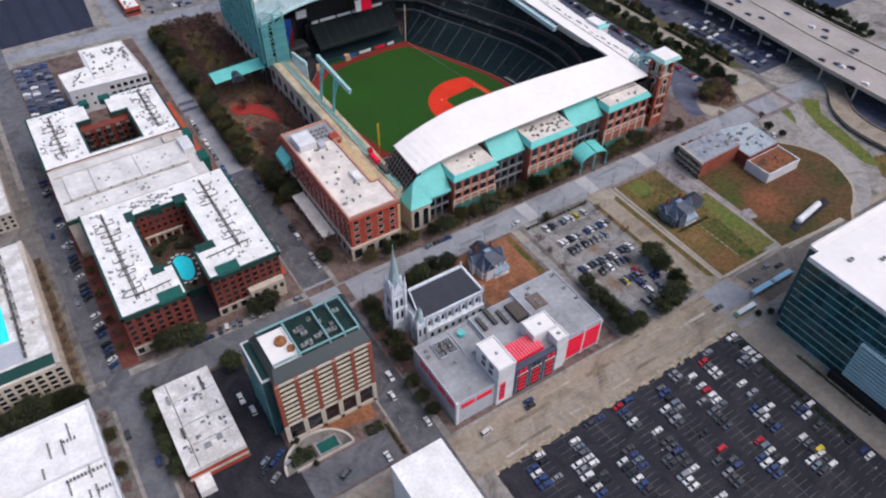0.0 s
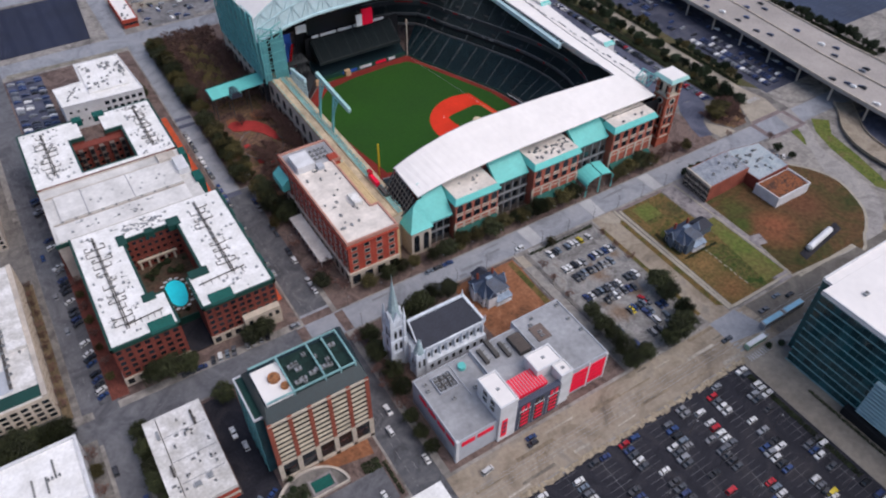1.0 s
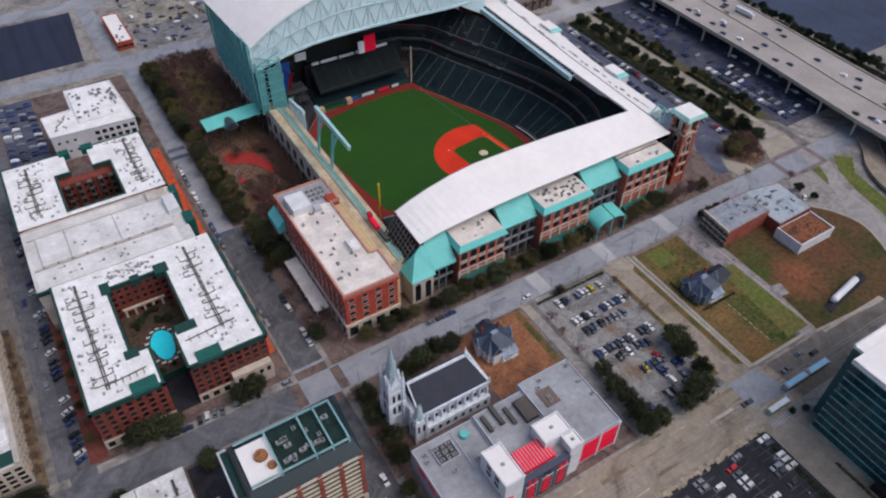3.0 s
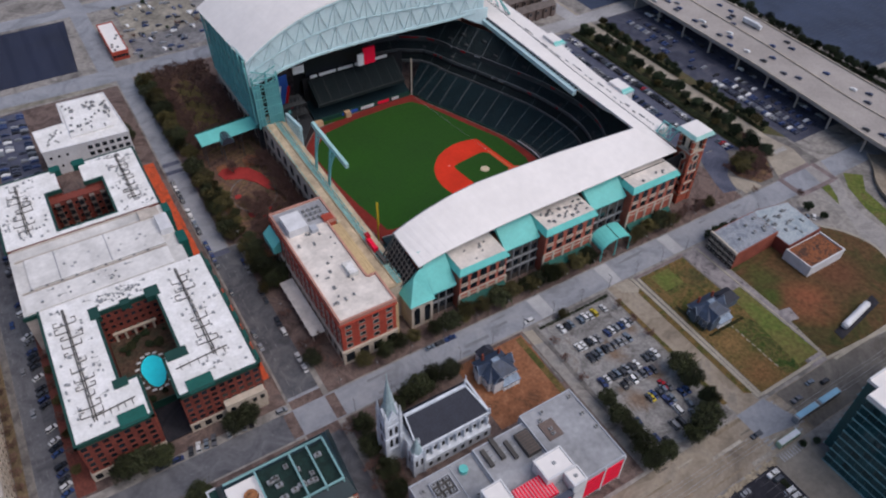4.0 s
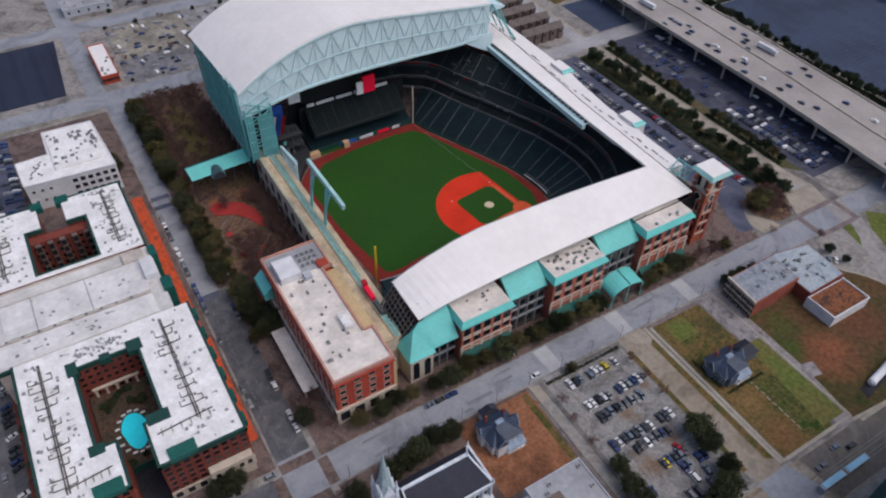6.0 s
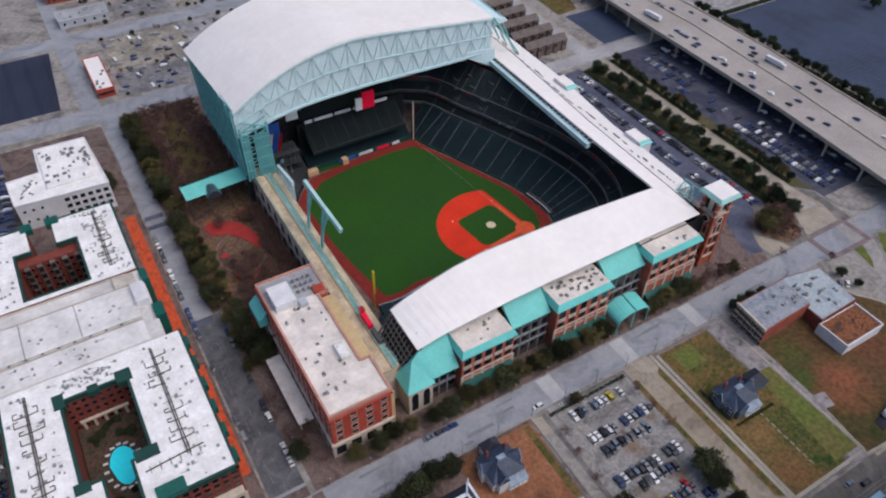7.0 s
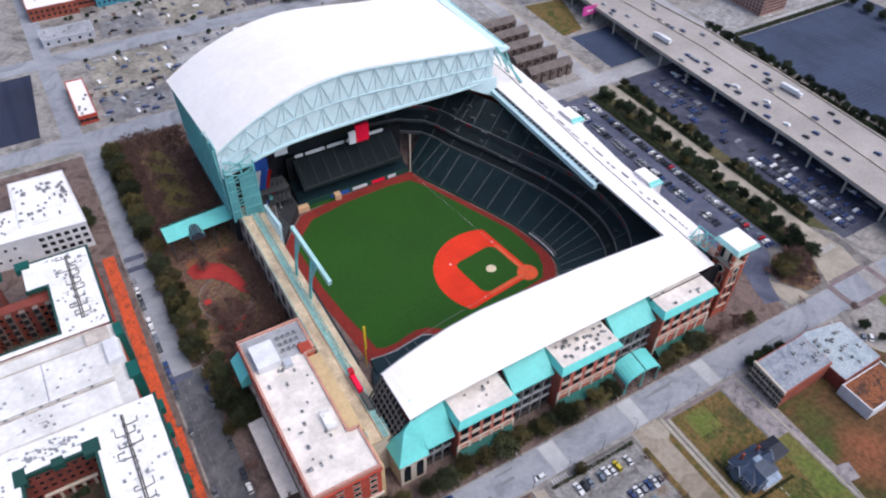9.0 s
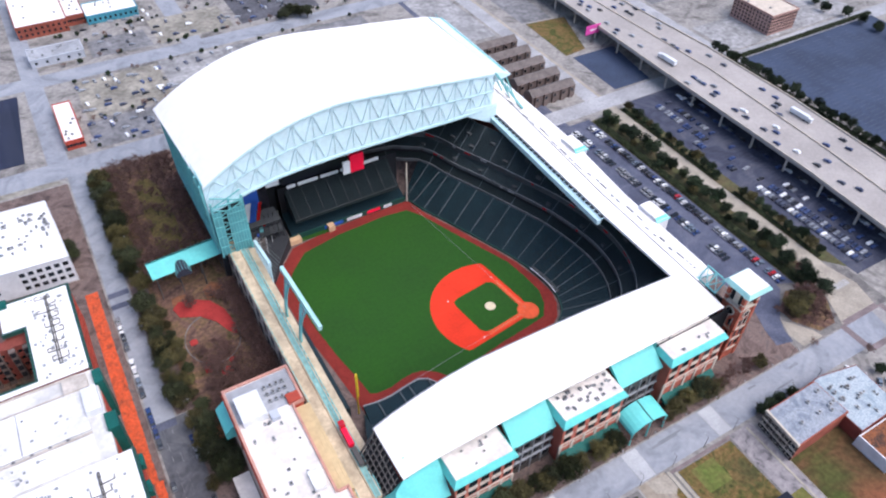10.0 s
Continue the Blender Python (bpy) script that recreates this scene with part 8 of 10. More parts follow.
# ---- glass tower ----
glass = thing("glass_office", 30, -240, "dark teal glass office building with a white roof", "office building")
part("core", box(-1.5 + 0.2, -300, 0, 70, -209.5 - 0.2, 42), SPANDREL, glass, "dark teal spandrels")
part("roof", box(-1.5 - 0.3, -300.4, 42, 70.4, -209.5 + 0.3, 43.4), WHITE_ROOF, glass, "white roof")
part("north_bay", box(5.2, -209.3, 0, 70, -205.2, 42), SPANDREL, glass)
part("bay_roof", box(4.9, -209.15, 42, 70.4, -204.9, 43.41), WHITE_ROOF, glass)
random.seed(66)
for k in range(9):
    roof_unit(glass, random.uniform(-1.5 + 3, 40), random.uniform(-209.5 - 60, -209.5 - 2), 43.4, 2.2, 1.6, 1.2)
pm = bmesh.new()
bx(pm, -1.5, -0.06, -1.72, 1.5, 0.05, 1.72)
PANE = mesh_of("pane", pm, TEAL_GLASS)
for r in range(10):
    for k in range(24):
        shared("pane", PANE, glass, pose(-1.5 + 0.12, -209.5 - 2 - 3.2 * k, 2.2 + 4.15 * r, 0, 0, -90))
    for k in range(16):
        shared("pane", PANE, glass, pose(-1.5 + 2 + 3.2 * k, -209.5 - 0.12, 2.2 + 4.15 * r, 0, 0, 180))
for r in range(11):
    part("louvre", box(-1.5 - 2.2, -300, 5 + 1.9 * r, -1.5 - 0.2, -209.5 - 34, 5.35 + 1.9 * r), PALE_STEEL, glass, "pale teal louvre")
part("podium", box(-1.5 - 4, -300, 0, -1.5, -209.5 - 30, 4), DARK, glass)

SLAB_EDGE = mat("pale_teal_slab_edge", (0.16, 0.34, 0.35), 0.45, grain=1.0, stain=0.1, stain_size=0.2, spread=0.15, spec=0.5)
for r in range(11):
    part("slab_edge", box(-1.82, -300, 4.15 * r + 0.05, -1.4, -209.4, 4.15 * r + 0.42), SLAB_EDGE, glass, "pale edge of a floor")
    part("slab_edge", box(5.0, -205.3, 4.15 * r + 0.05, 60, -204.9, 4.15 * r + 0.42), SLAB_EDGE, glass)
for r in range(10):
    for k in range(14):
        shared("pane", PANE, glass, pose(7.0 + 3.2 * k, -205.2, 2.2 + 4.15 * r, 0, 0, 180))
part("roof_rim", box(-1.9, -300, 43.4, -1.3, -209.3, 44.2), WHITE_WALL, glass)
part("roof_rim", box(4.8, -205.6, 43.41, 70.4, -205.0, 44.2), WHITE_WALL, glass)

# ---- lower left blocks ----
corner = thing("white_roof_block", -290, -125, "white-roofed block round a light well", "building")
part("wall", box(-330, -176, 0, -271, -93.5, 9), WHITE_WALL, corner)
part("roof", box(-330, -176, 9, -270.8, -93.3, 9.6), STAINED_WHITE, corner)
for q in ((-330, -94.2, -270.6, -93.1), (-271.8, -176, -270.6, -94.2), (-300, -122, -272, -121.2)):
    part("parapet", box(q[0], q[1], 9.6, q[2], q[3], 10.5), WHITE_WALL, corner)
# No well is cut: a near-black slab on the roof paints in its shade.
part("light_well", box(-312, -176, 9.6, -287, -135, 9.7), DARK, corner)
random.seed(71)
for k in range(24):
    cx, cy = random.uniform(-300, -276), random.uniform(-150, -100)
    for j in range(random.randint(4, 7)):
        roof_unit(corner, cx + 1.3 * j * (k % 2), cy + 1.3 * j * (1 - k % 2), 9.6, 0.7, 0.7 + 0.6 * (k % 2), 0.7)
hotel = thing("pool_block", -300, -30, "pale stone block with a roof pool and dark green trim", "building")
part("wall", box(-345, -73, 0, -275, 10, 14), STONE, hotel)
part("roof", box(-345, -72.5, 14, -275.3, 9.7, 14.5), OLD_WHITE, hotel)
part("green_roof", box(-300, -72, 14.5, -277, -66, 15), GREEN_TRIM, hotel)
part("roof_terrace", box(-300, -64, 14.5, -286, -52, 14.7), GREY_WALL, hotel, "blue-grey roof terrace")
part("roof_gutter", box(-287.2, -63, 14.5, -286, 9, 15.2), DARK_METAL, hotel)
part("roof_block", box(-284.5, -44, 14.5, -277, 8, 16.4), OLD_WHITE, hotel, "weathered raised roof block")
part("roof_block", box(-299, -26, 14.5, -289, 8, 17), OLD_WHITE, hotel)
part("parapet", box(-277, -73, 14.5, -275, 10, 15.3), CREAM_WALL, hotel)
for k in range(16):
    roof_unit(hotel, -286.6 + 1.2 * (k % 2), -60 + 4.2 * k, 15.2, 1.4, 1.0, 0.8)
part("roof_pool", box(-298, -50, 14.5, -290.5, -28, 14.9), POOL, hotel, "turquoise roof pool")
windows(hotel, (-345, -73), (-275, -73), 1, 13, 18, 4, 2.6, 2.1, STONE)
windows(hotel, (-275, -73), (-275, 10), 1, 13, 20, 4, 2.0, 1.8, STONE)
random.seed(72)
for k in range(20):
    roof_unit(hotel, random.uniform(-288, -277), random.uniform(-60, 6), 14.5, random.choice((1, 2)), 1.0, 0.9)
tall = thing("white_tower", -177, -205, "white-roofed tower seen from above", "building")
part("wall", box(-187.5, -225, 0, -167.5, -189.5, 24), WHITE_WALL, tall)
part("roof", box(-187.7, -225, 24, -167.3, -189.3, 25), STAINED_WHITE, tall)

# ---- highway ----
hw = thing("elevated_highway", 220, 40, "elevated concrete highway on rows of columns", "highway", kind="structure")
HX = lambda y: 187 + 0.055 * (y + 90)
bm = bmesh.new()
prism(bm, [(175, -420), (235, -420), (238, -60), (246, 60), (246, 132), (238, 250), (224, 640), (180, 640), (198, 250), (194, 104), (192, 0), (185, -92)], 10.4, 12.0)
part("deck", bm, mat("highway_concrete", (0.365, 0.330, 0.305), 0.9, grain=0.8, stain=0.1, stain_size=0.03, spread=0.1), hw, "pale worn concrete deck")
bm = bmesh.new()
def rail_line(pts, w, h, z):
    for a, b in zip(pts, pts[1:]):
        beam(bm, (*a, z), (*b, z), w, h)
rail_line([(175.3, -420), (185.3, -92), (192.3, 0), (194.3, 104), (198.3, 250), (180.5, 640)], 0.5, 1.1, 12.5)
rail_line([(234.7, -420), (237.7, -60), (245.7, 60), (245.7, 132), (237.7, 250), (223.7, 640)], 0.5, 1.1, 12.5)
rail_line([(205, -420), (212, -60), (219, 10), (222, 60), (225, 110), (220, 250), (203, 640)], 0.6, 0.9, 12.4)
part("barrier", bm, STONE, hw, "pale concrete barriers")
for k in range(28):
    y = -400 + 26 * k
    bm = bmesh.new()
    west = interp([(-420, 175), (-92, 185), (0, 192), (104, 194), (250, 198), (640, 180)], y) + 1.2
    east = interp([(-420, 235), (-60, 238), (60, 246), (132, 246), (250, 238), (640, 224)], y) - 1.2
    for k2 in range(4):
        x = west + 2 + (east - west - 4) * k2 / 3
        tube(bm, (x, y, 0), (x, y, 9.4), 0.7, 0.7, 10)
    bx(bm, west, y - 0.8, 9.2, east, y + 0.8, 10.4)
    part("pier", bm, CREAM_WALL, hw, "concrete pier with crossbeam")

# ---- trees ----
def leaf_crown(seed, rx, rz, zc, clumps, per, size):
    """Leaves gathered in uneven clumps, with gaps between them."""
    rnd = random.Random(seed)
    verts, faces = [], []
    for _ in range(clumps):
        while True:
            p = Vector((rnd.uniform(-1, 1), rnd.uniform(-1, 1), rnd.uniform(-1, 1)))
            if 0.2 < p.length < 1 and p.z > -0.8:
                break
        p *= rnd.uniform(0.8, 1.05)
        c = Vector((p.x * rx, p.y * rx, zc + p.z * rz))
        cr = rx * rnd.uniform(0.22, 0.36)
        for _ in range(per):
            q = Vector((rnd.gauss(0, 0.5), rnd.gauss(0, 0.5), rnd.gauss(0, 0.4))) * cr + c
            a = Vector((rnd.gauss(0, 1), rnd.gauss(0, 1), rnd.gauss(0, 1))).normalized()
            b = a.orthogonal().normalized()
            s = size * rnd.uniform(0.6, 1.3)
            n = len(verts)
            verts += [q + a * s, q + b * s * 0.6, q - a * s, q - b * s * 0.6]
            faces.append((n, n + 1, n + 2, n + 3))
    return verts, faces


def crown_mesh(name, seed, rx, rz, zc, clumps, per, size, material):
    me = bpy.data.meshes.new(name)
    v, f = leaf_crown(seed, rx, rz, zc, clumps, per, size)
    me.from_pydata([tuple(p) for p in v], [], f)
    me.materials.append(material)
    return me


def limbs(seed, height, spread, twigs):
    """A tapered trunk with forking limbs; with twigs, the bare branches of winter."""
    rnd = random.Random(seed)
    bm, tw = bmesh.new(), bmesh.new()
    fork = height * rnd.uniform(0.28, 0.36)
    tube(bm, (0, 0, -0.2), (0.1, 0.05, fork), height * 0.032, height * 0.022, 7)
    for k in range(6):
        a = 2 * math.pi * (k + rnd.random() * 0.6) / 6
        e = Vector((math.cos(a) * spread * rnd.uniform(0.4, 0.62), math.sin(a) * spread * rnd.uniform(0.4, 0.62), height * rnd.uniform(0.6, 0.8)))
        tube(bm, (0.1, 0.05, fork * rnd.uniform(0.85, 1)), e, height * 0.014, height * 0.007, 5, caps=False)
        if twigs:
            for _ in range(5):
                e2 = e * rnd.uniform(0.75, 1.0) + Vector((rnd.uniform(-1, 1), rnd.uniform(-1, 1), rnd.uniform(0.1, 1.0))) * spread * 0.42
                tube(tw, e * rnd.uniform(0.7, 1.0), e2, height * 0.006, height * 0.003, 3, caps=False)
                for _ in range(22):
                    e3 = e2 + Vector((rnd.uniform(-1, 1), rnd.uniform(-1, 1), rnd.uniform(-0.2, 0.8))) * spread * 0.34
                    st = e2 * rnd.uniform(0.85, 1.0)
                    d = (e3 - st).cross(Vector((rnd.uniform(-1, 1), rnd.uniform(-1, 1), 0.3))).normalized() * 0.075
                    tw.faces.new([tw.verts.new(p) for p in (st - d, st + d, e3)])
    return mesh_of("trunk", bm, BARK), (mesh_of("crown", tw, TWIG) if twigs else (tw.free(), None)[1])


TREES = {}
GROVE = {}


def tree_model(key, label, category, trunk, crown, crown_name):
    root = thing("tree", 0, 0, label, category, group=key)
    for n, me in (("trunk", trunk), (crown_name, crown)):
        ob = new(n, me)
        ob.parent = root
    TREES.setdefault(key, []).append([root, False])


for s in range(4):
    tree_model("evergreen oaks", "dark evergreen oak with a broad uneven crown", "tree", limbs(100 + s, 8, 5, False)[0], crown_mesh("crown", 200 + s, 4.0, 2.9, 5.2, 72, 60, 0.30, LEAF), "crown")
    tree_model("olive street trees", "olive-brown street tree with a thin winter crown", "tree", limbs(110 + s, 8, 4.4, False)[0], crown_mesh("crown", 220 + s, 3.6, 2.8, 5.0, 64, 48, 0.29, LEAF_OLIVE), "crown")
    tree_model("bare park trees", "bare brown winter tree with fine twigs", "tree", *limbs(120 + s, 8.5, 5.0, True), "crown")
for s in range(3):
    tree_model("car park trees", "dark green rounded car park tree", "tree", limbs(130 + s, 6.5, 4, False)[0], crown_mesh("crown", 240 + s, 3.2, 2.6, 3.8, 70, 52, 0.27, LEAF_DARK), "crown")
tree_rnd = random.Random(77)


def tree(key, x, y, size=1.0, z=0.0):
    slot = tree_rnd.choice(TREES[key])
    m = pose(x, y, z, 0, 0, tree_rnd.uniform(0, 360)) @ Matrix.Diagonal((size, size, size * tree_rnd.uniform(0.9, 1.1), 1))
    if size < 0.6 or (y > 8 and x < -115 and key == "bare park trees") or y > 320 or x > 260:
        GROVE.setdefault("shrubs" if size < 0.6 else "park" if y < 300 and x < 200 else "far", []).append((slot[0], m))
    elif slot[1]:
        copy_thing(slot[0], m)
    else:
        slot[0].matrix_basis = m
        slot[1] = True


AVENUE = [(-136, -77), (-126, -77.5), (-118.5, -76), (-111, -76.5), (-101, -77.5), (-95, -78), (-86, -78), (-51, -76.5), (-43.5, -77)]
for k, (x, y) in enumerate(AVENUE):
    tree("evergreen oaks" if k % 3 else "olive street trees", x, y, tree_rnd.uniform(0.85, 1.1))
for x, y, s in ((-64.2, -74.7, 1.0), (-46.5, -78.5, 1.05), (-30.0, -78.5, 0.9), (-14.5, -78.5, 0.95), (15.6, -78.5, 0.9), (38.6, -78.5, 1.25)):
    tree("olive street trees", x, y, s)
for x, y in ((13, -79), (48, -77), (64, -76), (-8, -78), (-68, -78), (-75, -78), (-147, -72), (-152, -66)):
    tree("bare park trees", x, y, 0.85)
tree("olive street trees", 71, -78, 1.0)
# Along the street beside the park.
for k in range(26):
    y = -66 + 10.4 * k
    if 10 < y < 16 or -60 < y < -14:
        if k % 2:
            tree("bare park trees", -155, y, 0.75)
        continue
    tree("olive street trees" if k % 3 else "evergreen oaks", -156.5 + tree_rnd.uniform(-1.6, 1.8), y + tree_rnd.uniform(-2.5, 2.5), tree_rnd.uniform(0.9, 1.35))
for k in range(34):
    y = 27 + 5.3 * k
    if not 92 < y < 111:
        tree("evergreen oaks" if k % 3 else "olive street trees", -158.6 + tree_rnd.uniform(-1.2, 1.4), y + tree_rnd.uniform(-1.5, 1.5), tree_rnd.uniform(0.8, 1.15))
for x, y, c in ((-152, 12, 1.15), (-147, -10, 1.2), (-151, -14, 1.2), (-149, -3, 1.1)):
    tree("evergreen oaks", x, y, c)
for x, y in ((-152, -2), (-153, 4), (-152.5, -9), (-152, -62), (-150, -58)):
    tree("evergreen oaks" if y > -40 else "bare park trees", x, y, 1.05)
# Bare trees in rows in the park, thinner round the playground.
for i in range(7):
    for j in range(19):
        x, y = -152 + 5.5 * i + tree_rnd.uniform(-0.8, 0.8), 104 + 5.5 * j + tree_rnd.uniform(-1, 1)
        if not (2 <= i <= 4 and 3 < j < 16 and (i + j) % 3):
            tree("bare park trees", x, y, tree_rnd.uniform(0.7, 0.95))
for k in range(185):
    x, y = tree_rnd.uniform(-150, -118.5), tree_rnd.uniform(9, 84)
    if math.hypot(x + 134, y - 65) > 14.5 and x > -148 + 0.1 * y:
        tree("bare park trees", x, y, tree_rnd.uniform(0.6, 0.85))
for k in range(17):
    tree("bare park trees", -119 + tree_rnd.uniform(-1.4, 0.6), 8 + 4.5 * k, tree_rnd.uniform(0.9, 1.15))
# Thicket between the tower and the junction.
for x, y, v in ((104, -60, 0.7), (109, -66, 0.9), (115, -60, 1.0), (122, -57, 1.0), (128, -58, 1.0), (126, -66, 0.9), (118, -69, 0.9), (130, -64, 0.8), (134, -46, 1.0)):
    tree("olive street trees" if x % 2 else "bare park trees", x, y, v)
# Church block.
for x, y, s in ((-115, -100, 1.25), (-122, -102, 1.35), (-129, -103, 1.2), (-136, -104, 1.15), (-107, -101, 1.0)):
    tree("evergreen oaks", x, y, s)
for x, y, s in ((-151, -106, 1.2), (-156, -104, 1.0), (-153, -116, 1.15), (-152, -128, 1.2), (-153, -137, 1.15), (-156.5, -143, 1.0), (-149, -134, 1.05), (-156.5, -124, 1.0), (-156.8, -132, 1.0)):
    tree("bare park trees" if s < 1.1 else "evergreen oaks", x, y, s)
for y in (-150, -158, -166):
    tree("evergreen oaks", -156.3, y, 0.8)
# Round the gravel parking lot.
for x, y, s in ((-20.6, -150, 1.35), (-21.5, -157, 1.2), (-34, -176, 1.3), (-28, -174, 1.2), (-40, -177, 1.05), (-60, -163, 1.2), (-61, -170, 1.25), (-58.5, -146, 0.95), (-60, -155, 1.1), (-62, -177, 1.1), (-54, -177, 0.95), (-23, -168, 1.1)):
    tree("evergreen oaks", x, y, s)
tree("olive street trees", -45, -99.5, 0.9)
for x, y in ((-19, -118), (-18.5, -128), (-18.5, -108), (-58, -110), (-60, -120), (-60, -132)):
    tree("bare park trees", x, y, 0.55)
# Before the apartment blocks and along the left-hand streets.
for x, y, s in ((-230, -78, 1.3), (-237, -77.5, 1.25), (-223, -79, 1.15), (-189, -78.5, 1.15), (-195, -79, 1.1), (-279.5, -84, 1.2), (-285, -84, 1.2), (-275, -83, 1.0), (-292, -80, 1.1), (-216, -101, 1.1), (-182, 145.5, 0.95), (-180.5, 140, 0.8)):
    tree("evergreen oaks", x, y, s)
for k in range(8):
    tree("olive street trees" if k % 2 else "bare park trees", -268.3 + tree_rnd.uniform(-0.6, 0.6), -100 - 8.5 * k, 0.8)
for k in range(12):
    tree("bare park trees", -272.8, -70 + 7 * k, 0.62)
for k in range(8):
    tree("bare park trees" if k % 2 else "olive street trees", -253.2, -66 + 9 * k, 0.55)
for k in range(5):
    tree("evergreen oaks", -250, -100 - 9 * k, 0.9)
# Car park rows: round trees on a hedged strip, low shrubs on the next.
for k in range(19):
    y = 109 - 8.6 * k + tree_rnd.uniform(-1.2, 1.2)
    tree("car park trees", 137.4 + tree_rnd.uniform(-0.7, 0.7), y, tree_rnd.uniform(0.95, 1.25))
    if k % 3 == 1:
        tree("car park trees" if k % 2 else "olive street trees", 133 + tree_rnd.uniform(-0.7, 0.7), y + 4.2, tree_rnd.uniform(0.6, 0.8))
for k in range(30):
    y = 110 - 5.2 * k + tree_rnd.uniform(-1, 1)
    if not 16 < y < 27:
        tree("car park trees" if k % 4 else "olive street trees", 156.6 + tree_rnd.uniform(-1.2, 1.2), y, tree_rnd.uniform(0.6, 0.9))
for x, y, s in ((131.7, -53, 1.3), (134.3, -61.3, 1.25), (133.5, -38, 1.05)):
    tree("car park trees", x, y, s)
for x, y, s in ((111.1, -61.6, 1.15), (113, -66, 1.0), (119, -63, 1.1)):
    tree("olive street trees", x, y, s)
for x, y, s in ((120, -59, 1.15), (125, -61, 1.1), (116.3, -71, 1.1), (120, -75, 0.9), (123, -68, 1.1), (112, -73, 0.8), (121.5, -97.5, 0.7), (103, -82, 0.5)):
    tree("bare park trees", x, y, s)
for x, y, s in ((53, -96, 0.8), (58, -95.8, 0.85), (64.4, -95.5, 0.8), (72, -96.5, 0.8), (116, -107, 0.7), (118, -116, 0.6)):
    tree("car park trees", x, y, s)
for k in range(34):
    tree("car park trees", 268 + tree_rnd.uniform(-2, 2), -70 + 6.4 * k, tree_rnd.uniform(0.8, 1.35))
for k in range(14):
    tree("evergreen oaks", 6 + 3.4 * k + tree_rnd.uniform(-1, 1), 330 + tree_rnd.uniform(-5, 8), 1.1) if k < 6 else tree("car park trees", 395 + tree_rnd.uniform(-8, 8), 60 + 14 * (k - 6), 1.3)
tree("evergreen oaks", -220, -20, 0.55, 4)
tree("evergreen oaks", -209, -24, 0.5, 4)
for k in range(10):
    tree("car park trees", -226 + tree_rnd.uniform(0, 20), -14 - tree_rnd.uniform(0, 10) if k < 6 else -49 - tree_rnd.uniform(0, 3), 0.4, 4)
for k in range(4):
    tree("car park trees", -205 - tree_rnd.uniform(0, 4), -149 - 4.2 * k, 0.4, 0.8)
for x, y in ((-3.5, -201.5), (2.5, -203.5)):
    tree("car park trees", x, y, 0.45)

for k, x in enumerate((-92, -83, -74, -66, -57, -47, -38, -29, -20, -12, 20, 28, 36, 45)):
    tree("olive street trees" if k % 3 else "evergreen oaks", x + tree_rnd.uniform(-1.5, 1.5), -77.6 + tree_rnd.uniform(-0.8, 0.8), tree_rnd.uniform(1.0, 1.3))

for x, y, s in ((-281, -86, 1.3), (-288, -85, 1.35), (-296, -84.5, 1.3), (-274.5, -88, 1.0), (-303, -83, 1.2), (-238, -101, 0.7), (-250.2, -112, 0.9), (-250.4, -124, 1.0), (-250.2, -136, 0.95)):
    tree("evergreen oaks", x, y, s)


def hedge(name, x0, y0, x1, y1, z0, height, label, seed, size=0.3):
    """A low clipped hedge: small leaves through a long box of ground."""
    rnd = random.Random(seed)
    verts, faces = [], []
    for _ in range(int(min(9000, (x1 - x0) * (y1 - y0) * 14))):
        q = Vector((rnd.uniform(x0, x1), rnd.uniform(y0, y1), z0 + height * rnd.random() ** 0.6))
        a = Vector((rnd.gauss(0, 1), rnd.gauss(0, 1), rnd.gauss(0, 1))).normalized()
        b = a.orthogonal().normalized()
        n = len(verts)
        verts += [q + a * size, q + b * size * 0.7, q - a * size, q - b * size * 0.7]
        faces.append((n, n + 1, n + 2, n + 3))
    me = bpy.data.meshes.new(name)
    me.from_pydata([tuple(p) for p in verts], [], faces)
    me.materials.append(HEDGE)
    return tagged(new(name, me), label, "hedge", "", "stuff")


hedge("hedge", 128, -52, 132.5, 110, 0.1, 1.4, "dark green hedge along the car park", 1, 0.45)
hedge("hedge", 153, -44, 155.6, 16, 0.1, 0.9, "low hedge beside the pale lane", 2, 0.4)
hedge("hedge", 153, 28, 155.6, 112, 0.1, 0.9, "low hedge beside the pale lane", 3, 0.4)
hedge("hedge", -58.5, -100.6, -18, -99.0, 0.15, 0.9, "low dark hedge at the gravel lot's edge", 4)
hedge("hedge", 4.4, -139.6, 5.9, -122, 0.15, 1.2, "dark shrubs beside the lawn house", 31, 0.3)
hedge("hedge", 5.9, -143.4, 27, -142.2, 0.15, 1.1, "dark shrubs before the lawn house", 32, 0.3)
hedge("hedge", -24, -262, -21.5, -206, 0.0, 0.7, "scrubby verge between parking lot and drive", 9, 0.3)
hedge("hedge", -8, -262, -6.6, -226, 0.0, 0.8, "low shrubs along the glass building's drive", 10, 0.3)
hedge("hedge", -214, -158.8, -204, -153, 0.9, 0.9, "dense planting inside the curved terrace", 11, 0.35)
hedge("hedge", -183, -162, -176, -157, 0.15, 1.2, "dark planting beside the court", 12, 0.35)
hedge("hedge", -249.8, -142, -248.4, -102, 0.14, 1.6, "dense hedge along the low white building", 13, 0.4)
hedge("hedge", -175.2, -176, -173.8, -160, 0.14, 1.0, "hedge along the street", 14, 0.35)
